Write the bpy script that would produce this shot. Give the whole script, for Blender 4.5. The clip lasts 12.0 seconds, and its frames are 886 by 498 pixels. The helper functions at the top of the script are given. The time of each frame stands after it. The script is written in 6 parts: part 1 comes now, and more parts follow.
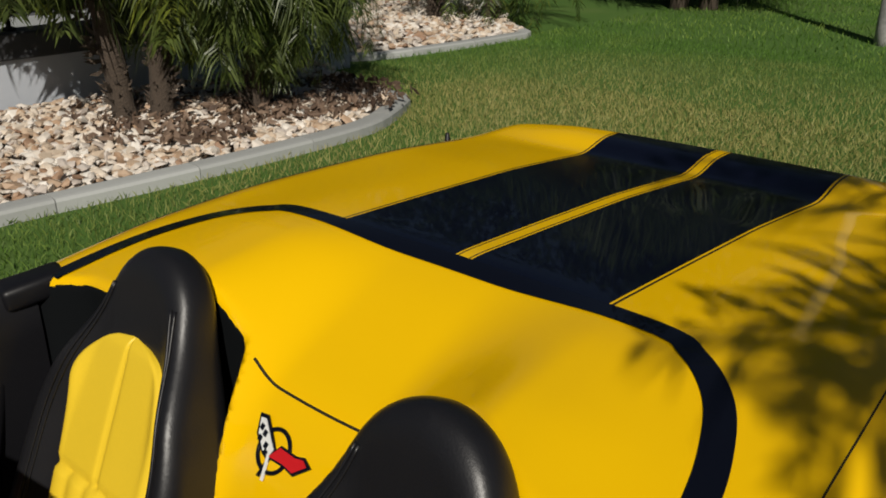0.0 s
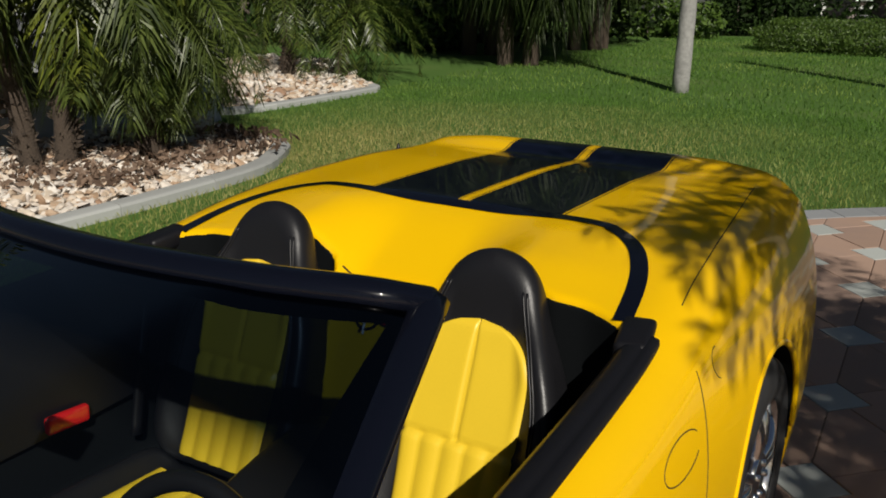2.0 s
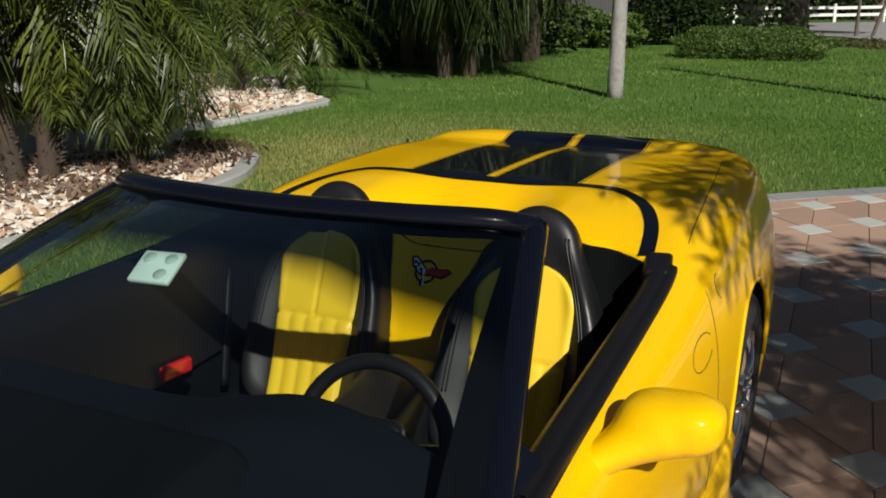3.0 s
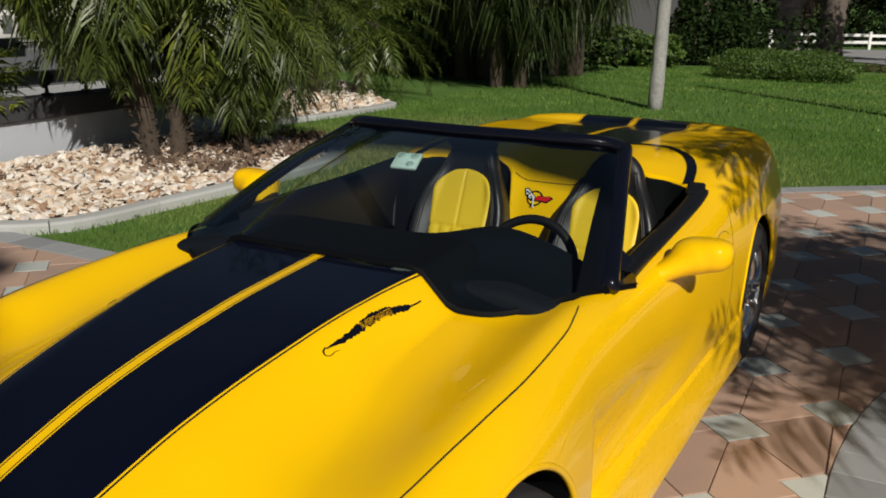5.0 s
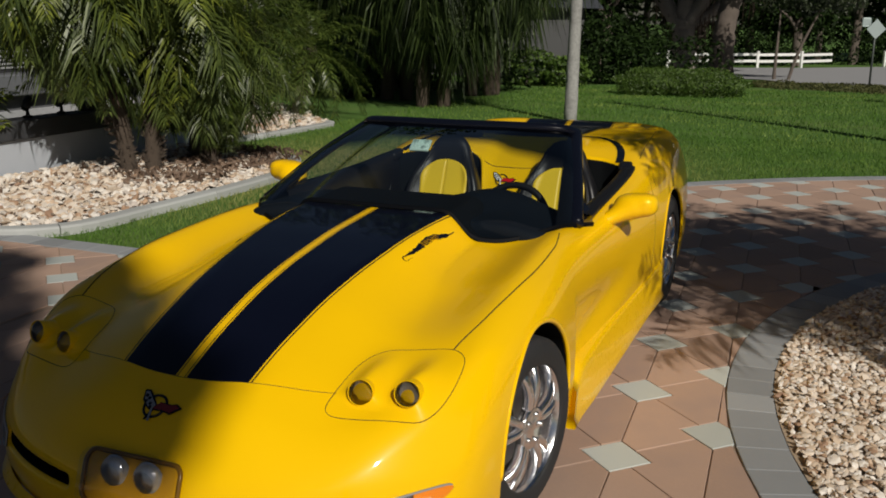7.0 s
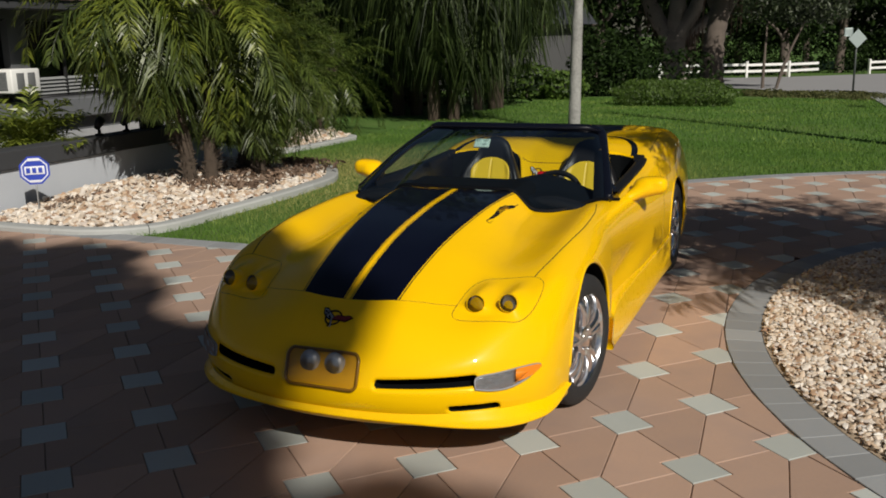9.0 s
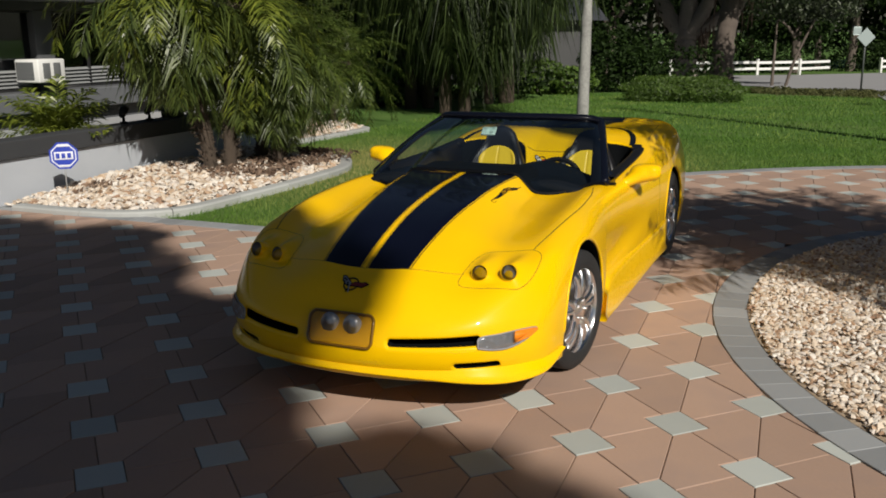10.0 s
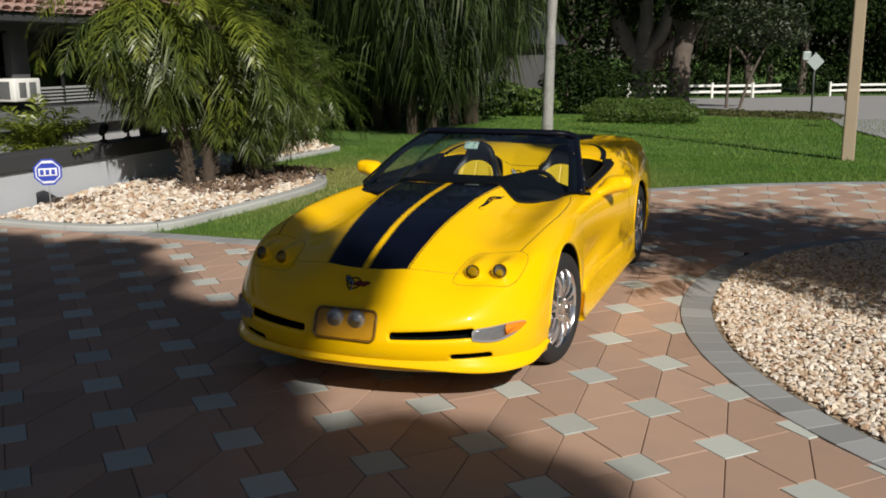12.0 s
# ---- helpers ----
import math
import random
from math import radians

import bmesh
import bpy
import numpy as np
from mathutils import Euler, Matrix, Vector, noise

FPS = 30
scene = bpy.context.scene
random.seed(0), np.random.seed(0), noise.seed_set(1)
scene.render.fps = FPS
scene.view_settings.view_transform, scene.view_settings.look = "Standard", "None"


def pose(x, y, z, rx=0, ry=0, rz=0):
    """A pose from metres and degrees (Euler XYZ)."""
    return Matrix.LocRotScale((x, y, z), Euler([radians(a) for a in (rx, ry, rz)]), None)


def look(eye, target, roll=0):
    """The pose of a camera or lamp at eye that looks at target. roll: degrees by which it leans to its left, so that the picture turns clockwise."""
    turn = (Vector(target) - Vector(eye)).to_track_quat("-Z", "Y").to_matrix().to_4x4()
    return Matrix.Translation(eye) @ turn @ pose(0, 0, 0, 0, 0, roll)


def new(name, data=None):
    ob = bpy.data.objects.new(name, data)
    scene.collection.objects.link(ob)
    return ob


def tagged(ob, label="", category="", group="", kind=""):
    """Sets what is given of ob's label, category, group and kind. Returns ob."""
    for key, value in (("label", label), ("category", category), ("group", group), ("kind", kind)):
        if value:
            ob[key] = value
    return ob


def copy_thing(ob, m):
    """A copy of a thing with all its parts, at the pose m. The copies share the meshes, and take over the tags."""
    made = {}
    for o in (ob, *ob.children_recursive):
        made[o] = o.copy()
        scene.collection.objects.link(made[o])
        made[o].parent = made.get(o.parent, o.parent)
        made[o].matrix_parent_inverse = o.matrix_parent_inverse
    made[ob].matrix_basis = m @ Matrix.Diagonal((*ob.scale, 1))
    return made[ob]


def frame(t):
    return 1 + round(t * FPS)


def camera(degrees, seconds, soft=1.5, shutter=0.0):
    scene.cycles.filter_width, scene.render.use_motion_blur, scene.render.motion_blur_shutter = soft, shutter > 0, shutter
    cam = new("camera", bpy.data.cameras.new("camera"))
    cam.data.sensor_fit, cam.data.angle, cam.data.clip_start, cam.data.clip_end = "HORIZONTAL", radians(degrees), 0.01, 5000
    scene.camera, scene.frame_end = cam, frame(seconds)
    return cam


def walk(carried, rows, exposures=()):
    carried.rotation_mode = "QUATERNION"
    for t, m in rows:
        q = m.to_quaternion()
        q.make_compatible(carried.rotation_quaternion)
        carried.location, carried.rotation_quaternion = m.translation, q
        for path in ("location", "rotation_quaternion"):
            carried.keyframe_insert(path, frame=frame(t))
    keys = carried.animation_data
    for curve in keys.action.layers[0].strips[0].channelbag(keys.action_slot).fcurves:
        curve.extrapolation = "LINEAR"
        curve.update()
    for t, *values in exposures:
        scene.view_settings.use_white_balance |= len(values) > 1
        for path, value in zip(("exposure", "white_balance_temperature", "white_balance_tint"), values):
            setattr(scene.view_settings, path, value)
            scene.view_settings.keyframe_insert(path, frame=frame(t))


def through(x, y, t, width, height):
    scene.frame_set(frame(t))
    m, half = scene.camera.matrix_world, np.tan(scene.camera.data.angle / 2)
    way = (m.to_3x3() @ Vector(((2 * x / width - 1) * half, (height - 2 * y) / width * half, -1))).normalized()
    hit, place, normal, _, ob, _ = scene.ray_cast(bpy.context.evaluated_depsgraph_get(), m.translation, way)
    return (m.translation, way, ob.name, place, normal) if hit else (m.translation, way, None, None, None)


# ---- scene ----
cam = camera(51.6, 12.0, 1.8)
PATH = [
    (0, (1.015, 0.096, 1.607), (-0.25, 1.466, 0.885), -0.5),
    (0.5, (1.167, -0.113, 1.66), (0.07, 1.447, 1.057), -0.5),
    (1, (1.181, -0.381, 1.673), (0.23, 1.302, 1.163), -0.6),
    (1.5, (1.204, -0.65, 1.659), (0.19, 0.99, 1.127), -0.6),
    (2, (1.279, -0.962, 1.656), (0.287, 0.667, 1.054), -0.0),
    (2.5, (1.239, -1.29, 1.644), (0.382, 0.42, 1.06), -0.5),
    (2.7, (1.228, -1.404, 1.651), (0.364, 0.303, 1.07), -1.0),
    (4.3, (1.449, -2.569, 1.675), (0.621, -0.808, 1.214), -0.6),
    (4.5, (1.493, -2.698, 1.654), (0.627, -0.956, 1.188), -0.7),
    (5, (1.556, -2.993, 1.674), (0.637, -1.3, 1.137), 0.6),
    (5.5, (1.539, -3.236, 1.665), (0.683, -1.504, 1.151), 0.6),
    (6, (1.529, -3.507, 1.685), (0.788, -1.713, 1.202), 0.2),
    (6.3, (1.573, -3.716, 1.672), (0.815, -1.926, 1.203), -0.1),
    (6.5, (1.656, -3.885, 1.668), (0.885, -2.117, 1.138), -1.0),
    (7, (1.717, -4.228, 1.689), (0.963, -2.44, 1.203), -0.0),
    (7.5, (1.712, -4.564, 1.675), (0.946, -2.784, 1.179), -1.2),
    (7.7, (1.725, -4.679, 1.667), (0.931, -2.9, 1.21), -0.3),
    (9.3, (1.888, -5.662, 1.758), (1.152, -3.858, 1.307), -1.1),
    (9.5, (1.924, -5.729, 1.752), (1.182, -3.924, 1.313), -0.5),
    (10, (2.021, -5.921, 1.749), (1.254, -4.133, 1.287), -0.7),
    (10.5, (2.048, -6.039, 1.751), (1.304, -4.226, 1.352), -0.5),
    (11, (2.015, -6.215, 1.747), (1.312, -4.391, 1.324), -1.3),
    (11.5, (2.013, -6.329, 1.739), (1.324, -4.502, 1.307), -0.3),
    (12, (2.006, -6.355, 1.736), (1.317, -4.524, 1.320), -0.4),
]
EXPOSURES = [(0, -0.40), (1, -0.32), (2, -0.25), (2.5, -0.05), (4.5, 0.05), (5, -0.2), (5.5, -0.32), (7, -0.42), (7.7, -0.38), (9.5, -0.15), (12, 0.0)]
walk(cam, [(t, look(eye, target, roll)) for t, eye, target, roll in PATH], EXPOSURES)

# ---- world and light ----
SUN_TRAVEL = Vector((-0.70, 0.714, 0)).normalized()
SUN_UP = radians(36)
world = bpy.data.worlds.new("world")
scene.world = world
world.use_nodes = True
wn = world.node_tree.nodes
sky = wn.new("ShaderNodeTexSky")
sky.sky_type = "NISHITA"
sky.sun_disc = False
sky.sun_elevation = SUN_UP
sky.sun_rotation = math.atan2(-SUN_TRAVEL.x, -SUN_TRAVEL.y)
sky.air_density, sky.dust_density, sky.ozone_density = 1.0, 0.8, 1.0
wn["Background"].inputs["Strength"].default_value = 0.027
world.node_tree.links.new(sky.outputs[0], wn["Background"].inputs["Color"])
sun_data = bpy.data.lights.new("sun", "SUN")
sun_data.energy, sun_data.angle, sun_data.color = 5.0, radians(0.5), (1.0, 0.94, 0.84)
sun = new("sun", sun_data)
sun_from = -SUN_TRAVEL * math.cos(SUN_UP) + Vector((0, 0, math.sin(SUN_UP)))
sun.matrix_world = look(sun_from * 30, (0, 0, 0))

# ---- material builder ----


class Graph:
    """A small wrapper for node trees."""

    def __init__(self, name):
        self.m = bpy.data.materials.new(name)
        self.m.use_nodes = True
        self.t = self.m.node_tree
        self.p = self.t.nodes["Principled BSDF"]

    def add(self, kind):
        return self.t.nodes.new(kind)

    def link(self, a, b):
        self.t.links.new(a, b)

    def put(self, sock, v):
        if isinstance(v, bpy.types.NodeSocket):
            self.t.links.new(v, sock)
        else:
            sock.default_value = v

    def math(self, op, a, b=0.0, c=0.0):
        n = self.add("ShaderNodeMath")
        n.operation = op
        for s, v in zip(n.inputs, (a, b, c)):
            self.put(s, v)
        return n.outputs[0]

    def mix(self, f, a, b, blend="MIX"):
        n = self.add("ShaderNodeMix")
        n.data_type, n.blend_type = "RGBA", blend
        self.put(n.inputs[0], f)
        for s, v in ((n.inputs[6], a), (n.inputs[7], b)):
            self.put(s, (*v, 1) if isinstance(v, tuple) and len(v) == 3 else v)
        return n.outputs[2]

    def coords(self):
        return self.add("ShaderNodeTexCoord").outputs["Object"]

    def noise(self, scale, detail=4.0, rough=0.55, vector=None):
        n = self.add("ShaderNodeTexNoise")
        n.inputs["Scale"].default_value, n.inputs["Detail"].default_value, n.inputs["Roughness"].default_value = scale, detail, rough
        self.link(vector or self.coords(), n.inputs["Vector"])
        return n.outputs["Fac"]

    def ramp(self, f, lo, hi):
        n = self.add("ShaderNodeMapRange")
        n.clamp = True
        self.put(n.inputs[0], f)
        n.inputs[1].default_value, n.inputs[2].default_value = lo, hi
        return n.outputs[0]

    def bump(self, height, strength, distance):
        n = self.add("ShaderNodeBump")
        n.inputs["Strength"].default_value, n.inputs["Distance"].default_value = strength, distance
        self.link(height, n.inputs["Height"])
        self.link(n.outputs[0], self.p.inputs["Normal"])


def surface(name, color, rough=0.6, metal=0.0, coat=0.0, vary=0.25, fine=40.0, coarse=3.0, bump=0.0, depth=0.01, island=0.0, each=0.0, second=None, spec=0.5):
    """A material with grain at two scales; island and each vary it by piece."""
    g = Graph(name)
    a, b = g.noise(fine), g.noise(coarse, 3.0)
    dark = tuple(c * (1 - vary) for c in color)
    light = tuple(min(1.0, c * (1 + vary * 0.7)) for c in color)
    col = g.mix(g.math("MULTIPLY_ADD", a, 0.5, g.math("MULTIPLY", b, 0.5)), dark, light)
    if second:
        col = g.mix(g.ramp(b, 0.5, 0.68), col, second)
    if island:
        r = g.add("ShaderNodeNewGeometry").outputs["Random Per Island"]
        col = g.mix(island, col, g.mix(r, tuple(c * 0.35 for c in color), tuple(min(1, c * 1.7) for c in color)))
    if each:
        r = g.add("ShaderNodeObjectInfo").outputs["Random"]
        col = g.mix(each, col, g.mix(r, tuple(c * 0.6 for c in color), tuple(min(1, c * 1.35) for c in color)))
    g.link(col, g.p.inputs["Base Color"])
    g.p.inputs["Metallic"].default_value = metal
    g.p.inputs["Specular IOR Level"].default_value = spec
    g.p.inputs["Coat Weight"].default_value, g.p.inputs["Coat Roughness"].default_value = coat, 0.03
    g.link(g.math("MULTIPLY_ADD", a, 0.2 * rough, rough * 0.9), g.p.inputs["Roughness"])
    if bump:
        g.bump(a, bump, depth)
    return g.m


def leafy(name, dark, light, rough=0.45, through=0.35, dry=None, worn=None, spec=0.5):
    """Leaves: each blade has its own tone, and lets some light through."""
    g = Graph(name)
    r = g.add("ShaderNodeNewGeometry").outputs["Random Per Island"]
    col = g.mix(r, dark, light)
    col = g.mix(g.math("MULTIPLY", g.noise(1.7, 2.0), 0.5), col, tuple(c * 0.5 for c in dark))
    if dry:
        col = g.mix(g.math("MULTIPLY", g.ramp(g.noise(0.55, 3.0), 0.45, 0.7), g.ramp(r, 0.2, 0.75)), col, dry)
    if worn:  # a dry, straw-coloured patch of the lawn: centre and reach
        d = g.add("ShaderNodeVectorMath")
        d.operation = "DISTANCE"
        g.link(g.add("ShaderNodeNewGeometry").outputs["Position"], d.inputs[0])
        d.inputs[1].default_value = worn[:3]
        far = g.math("ADD", g.math("DIVIDE", d.outputs["Value"], worn[3]), g.math("MULTIPLY", g.noise(0.9, 3.0), 0.9))
        near = g.math("SUBTRACT", 1.0, g.ramp(far, 0.9, 1.7))
        col = g.mix(g.math("MULTIPLY", near, g.ramp(r, -0.2, 0.8)), col, (0.46, 0.41, 0.15))
    g.link(col, g.p.inputs["Base Color"])
    g.p.inputs["Roughness"].default_value = rough
    g.p.inputs["Specular IOR Level"].default_value = spec
    t = g.add("ShaderNodeBsdfTranslucent")
    g.link(col, t.inputs["Color"])
    m = g.add("ShaderNodeMixShader")
    m.inputs[0].default_value = through
    g.link(g.p.outputs[0], m.inputs[1])
    g.link(t.outputs[0], m.inputs[2])
    g.link(m.outputs[0], g.t.nodes["Material Output"].inputs["Surface"])
    return g.m


def glass(name, tint, rough=0.0, gloss=1.0, band=None):
    """A thin pane: tinted, with the sheen of glass; band is the tint of a sun strip along its top."""
    g = Graph(name)
    t = g.add("ShaderNodeBsdfTransparent")
    t.inputs["Color"].default_value = (*tint, 1)
    if band:
        a = g.add("ShaderNodeAttribute")
        a.attribute_name = "rise"
        g.link(g.mix(g.ramp(a.outputs["Fac"], 0.67, 0.78), tint, band), t.inputs["Color"])
    s = g.add("ShaderNodeBsdfGlossy")
    s.inputs["Roughness"].default_value = rough
    f = g.add("ShaderNodeFresnel")
    f.inputs["IOR"].default_value = 1.45
    m = g.add("ShaderNodeMixShader")
    g.link(g.math("MULTIPLY", f.outputs[0], gloss), m.inputs[0])
    g.link(t.outputs[0], m.inputs[1])
    g.link(s.outputs[0], m.inputs[2])
    g.link(m.outputs[0], g.t.nodes["Material Output"].inputs["Surface"])
    return g.m


def plain(name, color, rough=0.5, metal=0.0, coat=0.0, spec=0.5):
    return surface(name, color, rough, metal, coat, vary=0.08, spec=spec)


# ---- mesh helpers ----


def mesh_of(name, verts, faces, smooth=True, mats=(), slots=None):
    me = bpy.data.meshes.new(name)
    me.from_pydata(verts if isinstance(verts, list) else verts.tolist(), [], faces if isinstance(faces, list) else faces.tolist())
    for m in mats:
        me.materials.append(m)
    if slots is not None:
        me.polygons.foreach_set("material_index", np.asarray(slots, np.int32))
    me.polygons.foreach_set("use_smooth", np.full(len(me.polygons), smooth))
    me.update()
    return me


def part(name, bm, material, parent=None, label="", smooth=True):
    """Links a bmesh or a mesh as one object, under a thing or a part."""
    if isinstance(bm, bmesh.types.BMesh):
        me = bpy.data.meshes.new(name)
        bm.to_mesh(me)
        bm.free()
        me.polygons.foreach_set("use_smooth", np.full(len(me.polygons), smooth))
    else:
        me = bm
    if material and not me.materials:
        me.materials.append(material)
    ob = new(name, me)
    if parent:
        ob.parent = parent
    if label:
        ob["label"] = label
    return ob


def thing(name, label, category, at=None, group="", kind=""):
    ob = new(name)
    ob.empty_display_size = 0.1
    if at is not None:
        ob.matrix_basis = at
    return tagged(ob, label, category, group, kind)


def box(bm, size, at, bevel=0.0, turn=None, segments=2):
    """A box with rounded edges, added to bm."""
    m = at if isinstance(at, Matrix) else Matrix.Translation(at)
    b2 = bmesh.new()
    bmesh.ops.create_cube(b2, size=1, matrix=Matrix.Diagonal((*size, 1)))
    if bevel:
        bmesh.ops.bevel(b2, geom=b2.edges[:], offset=bevel, segments=segments, profile=0.5, affect="EDGES")
    return merge(bm, b2, m)


def merge(bm, other, m):
    me = bpy.data.meshes.new("tmp")
    other.to_mesh(me)
    other.free()
    me.transform(m)
    bm.from_mesh(me)
    bpy.data.meshes.remove(me)
    return bm


def lathe(profile, steps=40, axis="x"):
    """A turned shape: profile of (along the axis, radius)."""
    pr = np.array(profile, float)
    a = np.linspace(0, 2 * np.pi, steps, endpoint=False)
    n = len(pr)
    along = np.repeat(pr[:, 0][None], steps, 0)
    c, s = pr[:, 1][None] * np.cos(a)[:, None], pr[:, 1][None] * np.sin(a)[:, None]
    order = {"x": (along, c, s), "y": (s, along, c), "z": (c, s, along)}[axis]
    v = np.stack(order, -1).reshape(-1, 3)
    f = []
    for i in range(steps):
        j = (i + 1) % steps
        for k in range(n - 1):
            f.append((i * n + k, j * n + k, j * n + k + 1, i * n + k + 1))
    return v, f


def tube(points, radius, sides=8, closed=False, flat=1.0):
    """A tube along points; radius may be a list. Returns verts and faces."""
    p = np.array(points, float)
    n = len(p)
    r = np.broadcast_to(np.asarray(radius, float), (n,))
    d = np.gradient(p, axis=0)
    if closed:
        d = np.roll(p, -1, 0) - np.roll(p, 1, 0)
    d /= np.linalg.norm(d, axis=1)[:, None] + 1e-9
    up = np.array((0, 0, 1.0))
    s = np.cross(d, up)
    bad = np.linalg.norm(s, axis=1) < 1e-3
    s[bad] = (1, 0, 0)
    s /= np.linalg.norm(s, axis=1)[:, None]
    t = np.cross(s, d)
    a = np.linspace(0, 2 * np.pi, sides, endpoint=False)
    v = p[:, None] + r[:, None, None] * (np.cos(a)[None, :, None] * s[:, None] + flat * np.sin(a)[None, :, None] * t[:, None])
    f = []
    for i in range(n if closed else n - 1):
        j = (i + 1) % n
        for k in range(sides):
            l = (k + 1) % sides
            f.append((i * sides + k, i * sides + l, j * sides + l, j * sides + k))
    if not closed:
        f += [tuple(range(sides))[::-1], tuple((n - 1) * sides + k for k in range(sides))]
    return v.reshape(-1, 3), f


def joined(*pairs):
    """Joins (verts, faces) pairs into one pair."""
    vs, fs, at = [], [], 0
    for v, f in pairs:
        v = np.asarray(v, float)
        vs.append(v)
        fs += [tuple(i + at for i in q) for q in f]
        at += len(v)
    return np.concatenate(vs), fs


def bent(points, n=40, soft=0.0):
    """A smooth curve through points (Catmull-Rom), with n steps."""
    p = np.array(points, float)
    q = np.concatenate([2 * p[:1] - p[1:2], p, 2 * p[-1:] - p[-2:-1]])
    t = np.linspace(0, len(p) - 1 - 1e-6, n)
    i = t.astype(int)
    u = (t - i)[:, None]
    a, b, c, d = q[i], q[i + 1], q[i + 2], q[i + 3]
    return 0.5 * (2 * b + (c - a) * u + (2 * a - 5 * b + 4 * c - d) * u**2 + (3 * b - a - 3 * c + d) * u**3)


def profile(points, soft=0.05):
    """A smooth function of one variable through (at, value) pairs."""
    p = np.array(points, float)
    x = np.arange(p[0, 0] - 0.5, p[-1, 0] + 0.5, 0.005)
    y = np.interp(x, p[:, 0], p[:, 1])
    k = np.exp(-0.5 * (np.arange(-60, 61) * 0.005 / soft) ** 2)
    y = np.convolve(np.pad(y, 60, mode="edge"), k / k.sum(), "valid")
    return lambda v: np.interp(v, x, y)


def smax(a, b, k):
    h = np.maximum(k - np.abs(a - b), 0.0) / k
    return np.maximum(a, b) + h * h * k * 0.25


def smin(a, b, k):
    return -smax(-a, -b, k)


def sstep(a, b, x):
    t = np.clip((x - a) / (b - a), 0, 1)
    return t * t * (3 - 2 * t)


def slope(f, p, e=1e-3):
    """Value and gradient of a field at points."""
    v = f(p[:, 0], p[:, 1], p[:, 2])
    g = np.stack([f(*(p + e * np.eye(3)[i]).T) - f(*(p - e * np.eye(3)[i]).T) for i in range(3)], -1) / (2 * e)
    return v, g


def shell(f, lo, hi, h):
    """The surface f = 0 as verts, quads and normals (dual grid, then moved onto the surface)."""
    ax = [np.arange(lo[i], hi[i] + h, h) for i in range(3)]
    F = np.empty([len(a) for a in ax], np.float32)
    for i in range(0, len(ax[0]), 16):
        x, y, z = np.meshgrid(ax[0][i:i + 16], ax[1], ax[2], indexing="ij")
        F[i:i + 16] = f(x, y, z)
    S = F < 0
    n = np.array(F.shape) - 1
    cnt = sum(S[a:n[0] + a, b:n[1] + b, c:n[2] + c].astype(np.int8) for a in (0, 1) for b in (0, 1) for c in (0, 1))
    cells = np.argwhere((cnt > 0) & (cnt < 8))
    ids = np.full(n, -1, np.int64)
    ids[tuple(cells.T)] = np.arange(len(cells))
    pos, num = np.zeros((len(cells), 3)), np.zeros(len(cells))
    for axis in range(3):
        o = [i for i in range(3) if i != axis]
        for a in (0, 1):
            for b in (0, 1):
                c0 = cells.copy()
                c0[:, o[0]] += a
                c0[:, o[1]] += b
                c1 = c0.copy()
                c1[:, axis] += 1
                f0, f1 = F[tuple(c0.T)], F[tuple(c1.T)]
                hit = (f0 < 0) != (f1 < 0)
                t = np.where(hit, f0 / np.where(hit, f0 - f1, 1), 0)
                q = c0.astype(float)
                q[:, axis] += t
                pos[hit] += q[hit]
                num[hit] += 1
    P = np.array(lo) + h * pos / num[:, None]
    for _ in range(4):
        v, g = slope(f, P)
        step = (v / np.maximum((g**2).sum(1), 0.05))[:, None] * g
        ln = np.linalg.norm(step, axis=1)[:, None]
        P -= step * np.minimum(1, 0.6 * h / np.maximum(ln, 1e-9))
    quads = []
    for axis in range(3):
        u, w = (axis + 1) % 3, (axis + 2) % 3
        sl0 = [slice(1, -1)] * 3
        sl0[axis] = slice(0, -1)
        sl1 = list(sl0)
        sl1[axis] = slice(1, None)
        A, B = S[tuple(sl0)], S[tuple(sl1)]
        at = np.argwhere(A != B)
        inside = A[tuple(at.T)]
        base = at + 1
        base[:, axis] -= 1
        corner = []
        for du, dw in ((-1, -1), (0, -1), (0, 0), (-1, 0)):
            c = base.copy()
            c[:, u] += du
            c[:, w] += dw
            corner.append(ids[tuple(c.T)])
        q = np.stack(corner, 1)
        q[~inside] = q[~inside][:, ::-1]
        quads.append(q)
    v, g = slope(f, P)
    return P, np.concatenate(quads), g / np.maximum(np.linalg.norm(g, axis=1), 1e-6)[:, None]


def cast(f, start, way, reach=1.2, step=0.01):
    """Where rays from start along way first enter the field f; the points."""
    p = np.array(start, float)
    d = np.broadcast_to(np.asarray(way, float), p.shape)
    t = np.zeros(len(p))
    open_ = f(*p.T) > 0
    for _ in range(int(reach / step)):
        q = p + d * (t + step)[:, None]
        out = open_ & (f(*q.T) > 0)
        t = np.where(out, t + step, t)
        open_ = out
    lo, hi = t, t + step
    for _ in range(14):
        m = (lo + hi) / 2
        q = p + d * m[:, None]
        i = f(*q.T) > 0
        lo, hi = np.where(i, m, lo), np.where(i, hi, m)
    return p + d * lo[:, None]

# ---- the car: materials ----
YELLOW = (0.90, 0.533, 0.001)


